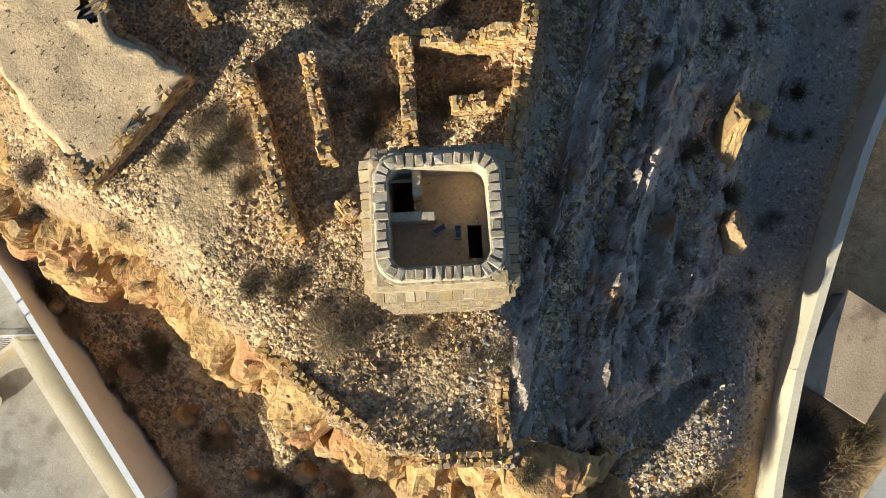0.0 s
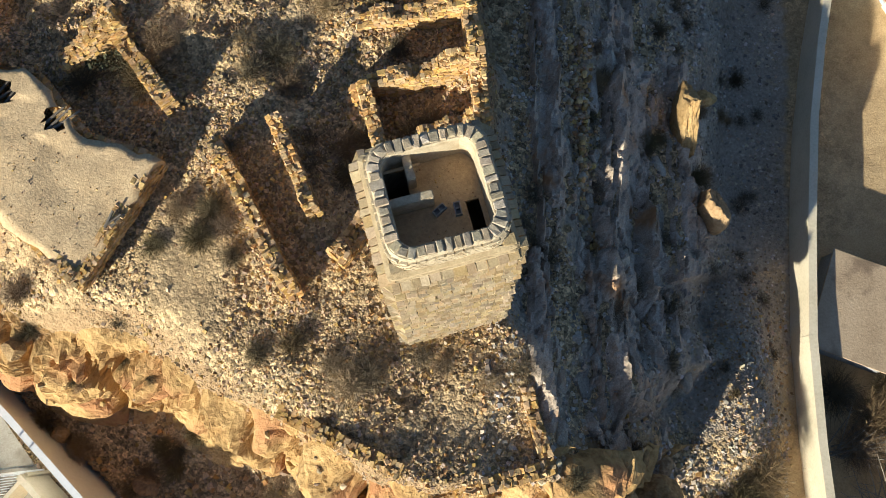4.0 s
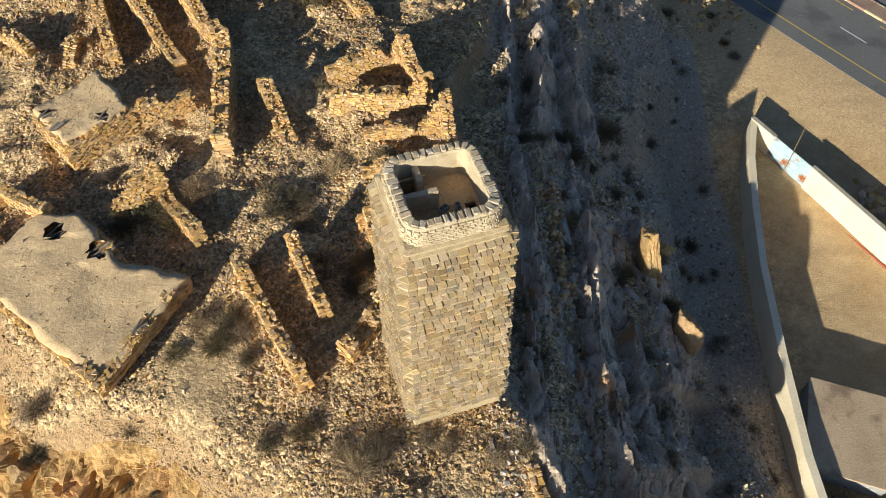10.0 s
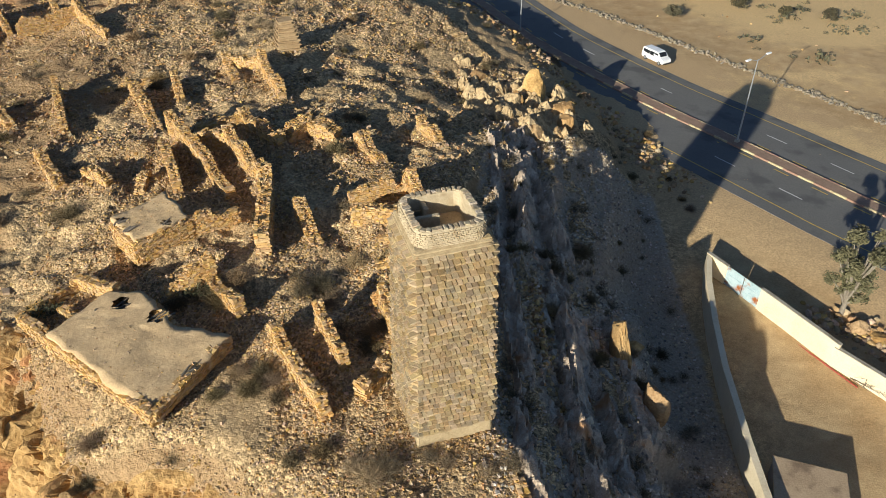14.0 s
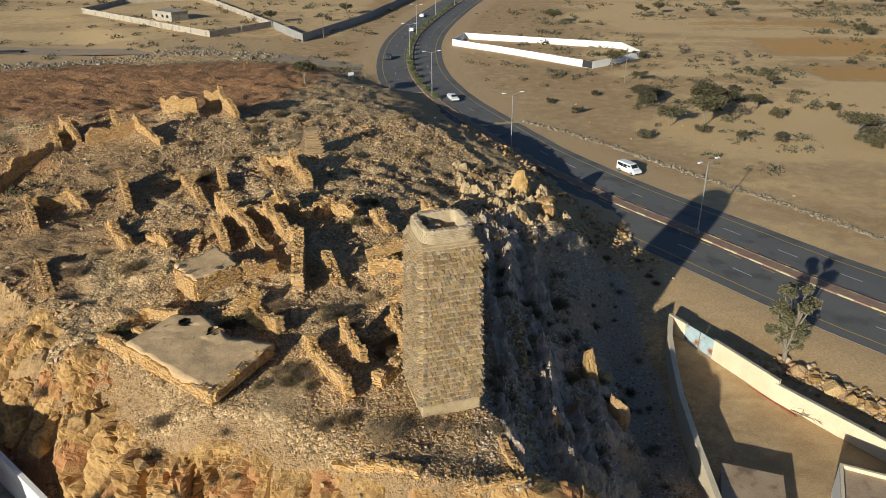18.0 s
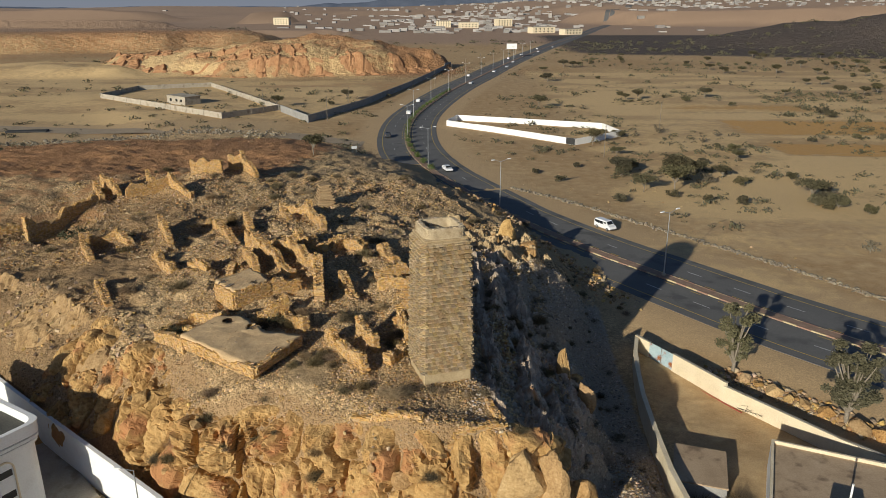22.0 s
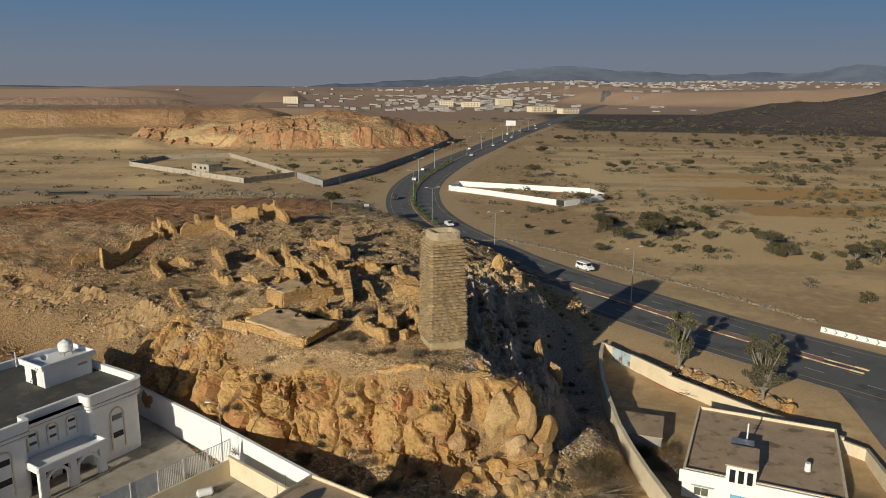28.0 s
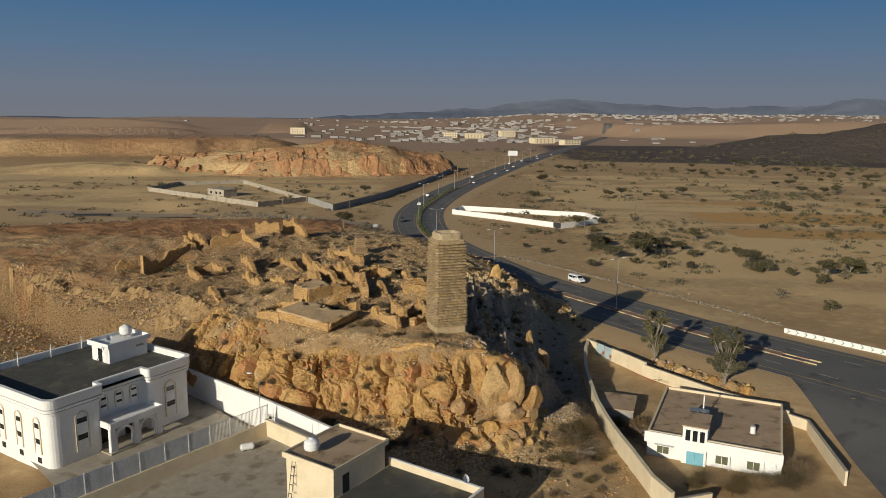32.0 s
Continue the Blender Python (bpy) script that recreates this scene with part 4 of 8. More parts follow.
M["cliff"] = material("cliff", (0.22, 0.115, 0.04), (0.43, 0.262, 0.098), (0.58, 0.385, 0.165), 0.45, 3, 0.93, 0.9, stain=((0.42, 0.205, 0.085), 0.3, 0.54))
M["boulder_rock"] = material("boulder_rock", (0.19, 0.105, 0.04), (0.39, 0.24, 0.095), (0.54, 0.36, 0.165), 0.6, 5, 0.93, 0.8, 0.18)
M["red_rock"] = material("red_rock", (0.24, 0.115, 0.055), (0.38, 0.20, 0.095), (0.50, 0.29, 0.15), 0.4, 5, 0.93, 0.8)
edge = spline([(x, y) for x, y, w in BROW[5:15]], 0.2)
edge_w = np.interp(np.linspace(0, 1, len(edge)), np.linspace(0, 1, 10), [w for x, y, w in BROW[5:15]])
way = np.gradient(edge, axis=0)
way /= np.linalg.norm(way, axis=1)[:, None]
for _ in range(12):
    way[1:-1] = (way[:-2] + way[1:-1] + way[2:]) / 3
side = np.stack([way[:, 1], -way[:, 0]], -1)
sag = -cut(edge[:, 0], edge[:, 1]) * 1.8
steps = np.linspace(0, 1, 80)
rough_way = np.linspace(0, 1, 90)
profile = []
for i in range(len(edge)):
    out = sag[i] - 1.1 + (edge_w[i] * 1.35 + 1.6) * rough_way
    x, y = edge[i, 0] + side[i, 0] * out, edge[i, 1] + side[i, 1] * out
    profile.append(np.stack([x, y], -1))
profile = np.array(profile)
height = land(profile[..., 0], profile[..., 1])
face_v = np.zeros((len(steps), len(edge), 3))
for i in range(len(edge)):
    run = np.r_[0, np.cumsum(np.hypot(np.linalg.norm(np.diff(profile[i], axis=0), axis=1), np.diff(height[i])))]
    for k in range(2):
        face_v[:, i, k] = np.interp(steps * run[-1], run, profile[i, :, k])
    face_v[:, i, 2] = np.interp(steps * run[-1], run, height[i])
normal = np.cross(np.gradient(face_v, axis=1), np.gradient(face_v, axis=0))
normal /= np.linalg.norm(normal, axis=-1)[..., None] + 1e-9
normal *= np.where((normal[..., 2] < 0)[..., None], -1, 1)
for _ in range(4):
    normal[1:-1, 1:-1] = (normal[:-2, 1:-1] + normal[2:, 1:-1] + normal[1:-1, :-2] + normal[1:-1, 2:]) / 4
flatv = face_v.reshape(-1, 3)
along = np.tile(np.r_[0, np.cumsum(np.linalg.norm(np.diff(edge, axis=0), axis=1))], len(steps))
z_ = flatv[:, 2] + 0.9 * fbm(along / 5, flatv[:, 2] / 5, 300)
bed = z_ + 0.12 * along
shelf = np.abs((bed / 1.5) % 1 - 0.5) * 2
tilted = np.stack([along + 0.35 * z_, z_ - 0.2 * along, 0 * z_], -1)
v1, e1 = cells(tilted / (3.2, 5.6, 1) + 0.35 * fbm(along / 0.9, z_ / 0.9, 302)[:, None], 77)
v2, e2 = cells(tilted / (0.75, 0.9, 1) + 0.35 * fbm(along / 0.4, z_ / 0.4, 305)[:, None], 78)
shatter = smooth(0.42, 0.6, vnoise(along / 3.5, z_ / 2.5, 306))
push = 2.0 * (ridged(along / 7 + 0.06 * z_, z_ / 11, 303, 3) - 0.5) + 0.45 * (ridged(along / 1.9 + 0.2 * z_, z_ / 4, 307, 4) - 0.5)
push += 1.1 * smooth(0, 0.4, e1) * (0.35 + v1) - 0.5 + 0.18 * (shelf - 0.4) * (1 - 0.6 * shatter) - 0.85 * smooth(0.11, 0, e1)
push += (0.05 + 0.5 * shatter) * (0.3 * smooth(0, 0.5, e2) * (0.4 + v2) - 0.4 * smooth(0.12, 0, e2))
push += 0.22 * fbm(along / 0.8, z_ / 0.6, 304, 4) + 0.06 * fbm(along / 0.25, z_ / 0.25, 308, 2)
push = push.reshape(len(steps), -1)
fade = np.minimum(1, np.minimum(steps * 6, (1 - steps) * 4))[:, None]
face_v += normal * ((push + 0.75) * fade - 0.12 * (1 - fade))[..., None]
ci = np.arange(face_v.shape[0] * face_v.shape[1]).reshape(face_v.shape[:2])
cq = np.stack([ci[:-1, :-1], ci[1:, :-1], ci[1:, 1:], ci[:-1, 1:]], -1).reshape(-1, 4)
cliff = many("cliff", face_v.reshape(1, -1, 3), cq, M["cliff"])
tagged(cliff, "broken ochre and reddish rock face below the hilltop", "cliff", kind="structure")
# stones lodged on its ledges and strewn down its gullies
r = np.random.default_rng(14)
lean_ = np.cross(np.gradient(face_v, axis=1), np.gradient(face_v, axis=0))
lean_ = np.abs(lean_[..., 2]) / (np.linalg.norm(lean_, axis=-1) + 1e-9)
chance = (smooth(0.35, 0.8, lean_) * (0.15 + 0.85 * smooth(0.4, 0.7, vnoise(face_v[..., 0] / 2, face_v[..., 1] / 2, 305)))).ravel()
lodged = face_v.reshape(-1, 3)[r.uniform(0, 1, chance.size) < chance * 0.07]
size = 0.05 + 0.24 * r.uniform(0, 1, len(lodged)) ** 3
tagged(many("ledge_rubble", stones(r, lodged, size), ICO_F, M["rubble"]), "broken stones lying on the ledges of the cliff", "rubble", kind="stuff")

# ---- crags: sheets of split rock standing out of the ground ----
def crag_sheet(name, x0, x1, y0, y1, step, mask, big, small, high, mat, label, seed, strike=0.0, dip=0.3):
    """Blocks of bedded rock where mask is near one; the sheet sinks into the ground where it falls to nothing."""
    gx_, gy_ = np.arange(x0, x1, step), np.arange(y0, y1, step)
    x, y = np.meshgrid(gx_, gy_)
    c, s_ = math.cos(strike), math.sin(strike)
    u, v = x * c + y * s_, y * c - x * s_
    p = np.stack([u + 0.5 * fbm(x / 1.6, y / 1.6, seed), v + 0.7 * fbm(x / 1.7, y / 1.7, seed + 1), 0 * u], -1).reshape(-1, 3)
    v1, e1 = cells(p / (big[0], big[1], 1), seed)
    v2, e2 = cells(p / (small[0], small[1], 1), seed + 30)
    v1, e1, v2, e2 = (q.reshape(x.shape) for q in (v1, e1, v2, e2))
    m = mask(x, y)
    inside = np.minimum(np.minimum(np.arange(len(gx_)), np.arange(len(gx_))[::-1])[None], np.minimum(np.arange(len(gy_)), np.arange(len(gy_))[::-1])[:, None]) / 6
    m = m * np.clip(inside, 0, 1)
    slabs = dip * (((u / big[0] + 0.3 * v1) % 1) - 0.5) * big[0]
    up = high * (0.25 + 0.9 * v1) + slabs + 0.35 * high * (v2 - 0.4) - 0.45 * high * smooth(0.16, 0.0, e1) - 0.2 * high * smooth(0.16, 0.0, e2) + 0.12 * high * fbm(x / 0.5, y / 0.5, seed + 5, 4)
    z = land(x, y) - 0.3 + (up + 0.3) * smooth(0.15, 0.75, m + 0.35 * (v1 - 0.5) + 0.2 * (v2 - 0.5))
    i_ = np.arange(x.size).reshape(x.shape)
    q = np.stack([i_[:-1, :-1], i_[:-1, 1:], i_[1:, 1:], i_[1:, :-1]], -1).reshape(-1, 4)
    lifted = (smooth(0.15, 0.75, m + 0.35 * (v1 - 0.5)) > 0.02).ravel()[q].any(axis=1)
    ob = many(name, np.stack([x, y, z], -1).reshape(1, -1, 3), q[lifted], mat)
    return tagged(ob, label, "rock", kind="structure")


M["slope_rock"] = material("slope_rock", (0.17, 0.13, 0.09), (0.40, 0.325, 0.24), (0.62, 0.52, 0.40), 0.9, 14, 0.93, 1.0, 0.25, stain=((0.34, 0.20, 0.095), 0.45, 0.58))


def rib(x, y, cx, lean, wide, lo_, hi_, seed):
    off = x - cx - lean * y + 1.8 * fbm(x / 4, y / 5, seed, 4)
    return np.exp(-((off / wide) ** 2)) * smooth(lo_ - 1.5, lo_ + 1.0, y) * smooth(hi_ + 1.5, hi_ - 1.0, y)


M["pale_rock"] = material("pale_rock", (0.28, 0.19, 0.095), (0.48, 0.345, 0.185), (0.62, 0.47, 0.275), 0.6, 4, 0.93, 0.8)


def slope_ribs(x, y):
    return np.maximum.reduce([rib(x, y, 7.6, -0.02, 1.5, -9, 21, 501), rib(x, y, 9.8, -0.14, 1.5, -4, 14, 502), rib(x, y, 12.0, -0.06, 1.1, 2, 16, 503), rib(x, y, 3.6, -0.05, 0.8, -6, 40, 504), rib(x, y, 9.0, -0.10, 1.7, 18, 42, 505), rib(x, y, 5.4, -0.02, 1.6, 20, 44, 506)])


crag_sheet("slope_crag", 1.0, 15.0, -10.0, 45.0, 0.13, slope_ribs, (1.3, 2.6), (0.42, 0.7), 0.42, M["slope_rock"], "grey-brown ribs of split rock on the shaded slope", 510, 0.12, 0.5)
crag_sheet("road_outcrop", -6.0, 14.5, 40.0, 64.0, 0.16, lambda x, y: np.maximum(1.1 * bell(x, y, 6.5, 50, 6.0, 8.5), 0.9 * rib(x, y, 6.0, -0.12, 1.6, 46, 62, 520)), (3.4, 2.2), (1.1, 0.8), 0.95, M["pale_rock"], "pale ochre outcrop of bedded rock above the road", 521, 0.6, 0.12)


def west_bands(x, y):
    d = off_brow(x, y)[0] + 3.0 * fbm(x / 7, y / 7, 531, 4)
    return smooth(-1.0, 1.0, d) * smooth(6.5, 3.5, d) * smooth(-33, -40, x) * smooth(0.45, 0.65, vnoise(x / 7, y / 5, 532))


crag_sheet("west_crag", -96.0, -30.0, 4.0, 52.0, 0.3, west_bands, (3.4, 1.9), (0.9, 0.8), 0.42, M["boulder_rock"], "broken ochre rock bands along the western slope", 540, 0.5, 0.06)


def mound_bands(x, y):
    r_ = np.hypot((x + 135) / 125, (y - 462) / 60) + 0.45 * fbm(x / 45, y / 45, 11, 5)
    return smooth(0.45, 0.8, r_) * smooth(1.1, 0.95, r_) * smooth(475, 440, y) * smooth(0.42, 0.62, vnoise(x / 16 + 2 * fbm(x / 9, y / 9, 562), y / 6, 561))


crag_sheet("mound_crag", -270.0, -8.0, 385.0, 475.0, 1.0, mound_bands, (9.0, 3.5), (3.0, 1.6), 1.1, M["red_rock"], "broken reddish rock faces round the low mound", 560, 0.2, 0.2)

# ---- boulders ----
ROCKS = []
for k in range(9):
    r = np.random.default_rng(900 + k)
    bm = bmesh.new()
    bmesh.ops.create_icosphere(bm, subdivisions=4, radius=1.0)
    v = np.array([p.co[:] for p in bm.verts])
    planes = r.normal(0, 1, (18, 3))
    planes /= np.linalg.norm(planes, axis=1)[:, None]
    # a block bounded by split faces
    reach = r.uniform(0.66, 1.0, 18) / np.maximum(v @ planes.T, 0.12)
    lift = np.minimum(reach.min(axis=1), 1.15) + 0.1 * break_up(v * 1.2 + 10 * k, 90 + k, 0.9, 0.4) + 0.05 * fbm(v[:, 0] * 3, v[:, 1] * 3 + v[:, 2] * 2, 95)
    for p, g in zip(bm.verts, lift):
        p.co *= g
    me = bpy.data.meshes.new("boulder")
    bm.to_mesh(me)
    bm.free()
    me.materials.append(M["boulder_rock"])
    ROCKS.append(me)


def boulder(x, y, size, turn=0.0, sink=0.35, label="weathered ochre boulder resting on the slope", k=0):
    ob = tagged(new("boulder", ROCKS[k % 9]), label, "boulder", "boulders")
    ob.matrix_basis = Matrix.Translation((x, y, ground(x, y) + size[2] * (1 - 2 * sink) * 0.5)) @ Matrix.Rotation(turn, 4, "Z") @ Matrix.Diagonal((*size, 1))
    return ob


lit = boulder(11.2, 11.4, (0.7, 2.1, 2.6), 0.1, 0.3, "tall sunlit orange rock standing out of the shaded slope", 1)
lit.location.z = -3.7 - 2.2
lit = boulder(13.0, 6.6, (0.9, 1.3, 2.2), 0.3, 0.3, "sunlit orange boulder above the lane", 2)
lit.location.z = -4.6 - 1.9
boulder(13.2, 14.2, (0.8, 0.7, 0.6), 0.5, 0.3, k=3)
for k, (x, y, sx, sy, sz) in enumerate([(7.4, 54.5, 1.5, 1.5, 2.6), (9.2, 43.8, 1.2, 1.1, 1.2), (10.4, 47.0, 1.3, 1.2, 1.4), (0.2, 58, 1.6, 1.3, 1.0)]):
    boulder(x, y, (sx, sy, sz), k * 1.3, 0.35, "pale ochre boulder of the outcrop above the road", k)
for k, (x, y, sz) in enumerate([(5.4, -12.6, 1.5), (7.6, -11.6, 1.7), (3.2, -12.8, 1.2), (6.4, -15.0, 1.0), (8.8, -13.2, 1.1), (4.6, -15.4, 0.8), (2.0, -14.2, 0.8), (9.8, -10.4, 1.3), (-5.6, -13.6, 0.8), (-4.4, -14.4, 0.6), (-13.6, -13.2, 0.9), (-17.5, -11.6, 0.9), (-11.2, -13.0, 0.6), (-8.4, -15.2, 0.6), (-20.0, -13.8, 0.5), (-1.4, -15.8, 0.6), (7.8, -17.4, 0.7), (-23.0, -9.2, 0.6), (34.5, 21.0, 1.0), (37.0, 18.2, 1.25), (39.4, 15.4, 0.9), (41.0, 13.6, 1.1), (43.2, 10.4, 1.35), (44.6, 9.2, 1.2), (35.8, 19.8, 0.7), (42.2, 12.2, 0.8), (38.2, 16.6, 0.8), (44.0, 10.6, 0.9)]):
    boulder(x, y, (sz, sz * 0.85, sz * 0.75), k * 0.9, 0.3, "fallen ochre boulder at the foot of the slope", k)

r = np.random.default_rng(15)
rows_, cols_ = face_v.shape[:2]
placed = 0
while placed < 26:
    i, j = int(r.integers(6, rows_ - 4)), int(cols_ * (1 - r.uniform(0, 1) ** 2.2 * 0.8)) - 1
    x, y, z = face_v[i, j]
    if vnoise(x / 2.5, y / 2.5 + 0.3 * z, 307) < 0.45:
        continue
    g = 0.35 + 0.95 * r.uniform(0, 1) ** 2
    ob = tagged(new("cliff_block", ROCKS[placed % 9]), "split ochre block standing out of the cliff", "rock", "cliff blocks")
    ob.matrix_basis = Matrix.Translation((x, y, z - 0.1)) @ Euler((r.normal(0, 0.3), r.normal(0, 0.3), r.uniform(0, 6.3))).to_matrix().to_4x4() @ Matrix.Diagonal((g, g * r.uniform(0.7, 1), g * r.uniform(0.6, 1.1), 1))
    placed += 1
for k, (x, y, z, sx, sy, sz) in enumerate([(5.6, -10.2, -4.6, 1.9, 1.6, 3.4), (8.0, -10.0, -5.2, 1.7, 1.7, 3.2), (9.8, -9.4, -7.0, 1.9, 1.8, 2.5), (7.2, -11.6, -7.6, 1.3, 1.1, 1.9)]):
    ob = tagged(new("cliff_block", ROCKS[(k + 3) % 9]), "huge split ochre block at the end of the cliff", "rock", "cliff blocks")
    ob.matrix_basis = Matrix.Translation((x, y, z)) @ Euler((0.12, -0.1 + 0.08 * k, k * 1.1)).to_matrix().to_4x4() @ Matrix.Diagonal((sx, sy, sz, 1))
for k, (x, y, g) in enumerate([(7.6, -13.6, 1.0), (9.0, -12.8, 1.1), (6.6, -14.4, 0.9), (10.4, -11.6, 0.8), (8.4, -14.8, 0.7), (5.2, -13.6, 0.7), (11.4, -12.4, 0.6), (9.8, -14.0, 0.5)]):
    boulder(x, y, (g, g * 0.8, g * 0.9), k * 1.3, 0.25, "split ochre boulder fallen from the end of the cliff", k + 2)

# ---- loose stones ----
def strew(name, n, x0, x1, y0, y1, lo_, hi_, keep, mat, label, seed, tilt=0.35):
    r = np.random.default_rng(seed)
    x, y = r.uniform(x0, x1, n), r.uniform(y0, y1, n)
    ok = keep(x, y) > r.uniform(0, 1, n)
    loc = np.linalg.inv(np.array(TOWER)) @ np.stack([x, y, 0 * x, 0 * x + 1])
    ok &= ~((np.abs(loc[0]) < 2.1) & (np.abs(loc[1]) < 2.1))
    x, y = x[ok], y[ok]
    size = lo_ + (hi_ - lo_) * r.uniform(0, 1, len(x)) ** 4.2
    return tagged(many(name, stones(r, on_ground(x, y, size * 0.12), size, (0.4, 0.8), tilt, CHIP_V, 0.3), BOX_F, mat), label, "rubble", kind="stuff")


def patchy(x, y):
    sand = 1.1 * bell(x, y, -13.3, -0.3, 3.2, 3.6) + bell(x, y, -20, -3.5, 3, 1.2) + 0.8 * bell(x, y, 2.6, -6.6, 1.2, 1.5)
    return np.clip(0.4 + 2.6 * (vnoise(x / 3.2, y / 3.2, 71) - 0.35), 0.15, 1) * np.clip(1 - 1.1 * sand, 0.03, 1)


inside_brow = lambda x, y, m=0.5: smooth(m, -m, off_brow(np.asarray(x), np.asarray(y))[0])
strew("hilltop_rubble", 170000, -36, 3, -11, 30, 0.022, 0.15, lambda x, y: patchy(x, y) * inside_brow(x, y), M["rubble"], "loose broken ochre stones strewn over the hilltop", 1)
strew("far_hilltop_rubble", 60000, -70, 6, 28, 76, 0.05, 0.27, lambda x, y: patchy(x, y) * inside_brow(x, y, 3), M["rubble"], "loose broken stones among the farther ruins", 2)
strew("slope_rubble", 50000, 1, 20, -9, 44, 0.025, 0.19, lambda x, y: 0.3 + 0.7 * vnoise(x / 2, y / 4, 72), M["slope_stone"], "dark broken stones on the shaded slope", 3)
strew("cliff_foot_rubble", 8000, -36, 14, -20, -5, 0.04, 0.30, lambda x, y: smooth(0.5, 2.5, off_brow(x, y)[0]) * (0.2 + vnoise(x / 2.2, y / 2.2, 73)), M["rubble"], "fallen stones below the cliff", 4)
hx, hy = [], []
r = np.random.default_rng(8)
for (ax, ay), (bx, by), ha, hb, *_ in WALLS:
    n_ = int(math.dist((ax, ay), (bx, by)) * 130)
    u = r.uniform(-0.05, 1.05, n_)
    hx.append(ax + (bx - ax) * u + r.normal(0, 0.85, n_))
    hy.append(ay + (by - ay) * u + r.normal(0, 0.85, n_))
hx, hy = np.concatenate(hx), np.concatenate(hy)
size = 0.03 + 0.14 * r.uniform(0, 1, len(hx)) ** 3.4
tagged(many("fallen_stones", stones(r, on_ground(hx, hy, size * 0.3), size, base=CHIP_V), BOX_F, M["rubble"]), "stones fallen from the ruined walls, heaped at their feet", "rubble", kind="stuff")
strew("west_slope_rubble", 30000, -96, -32, 2, 62, 0.05, 0.42, lambda x, y: (0.15 + vnoise(x / 3, y / 3, 74)) * smooth(-4, 2, off_brow(x, y)[0]), M["rubble"], "stones scattered down the western slope", 9)
strew("gravel_heap", 5200, 12, 20.4, -14, 6, 0.04, 0.16, lambda x, y: np.clip(1.4 * bell(x, y, 16.8, -3.0, 2.4, 6.5), 0, 1), M["rubble"], "sunlit heap of gravel beside the lane", 6)
strew("foot_gravel", 9000, 6, 24, -34, -9, 0.03, 0.2, lambda x, y: 0.2 + 0.8 * vnoise(x / 2.5, y / 2.5, 76), M["rubble"], "loose stones over the rough ground by the lane", 10)
strew("plain_stones", 6000, -120, 60, 60, 200, 0.08, 0.32, lambda x, y: 0.25 * smooth(11, 15, off_road(x, y)), M["rubble"], "scattered stones on the red slope and plain", 7)


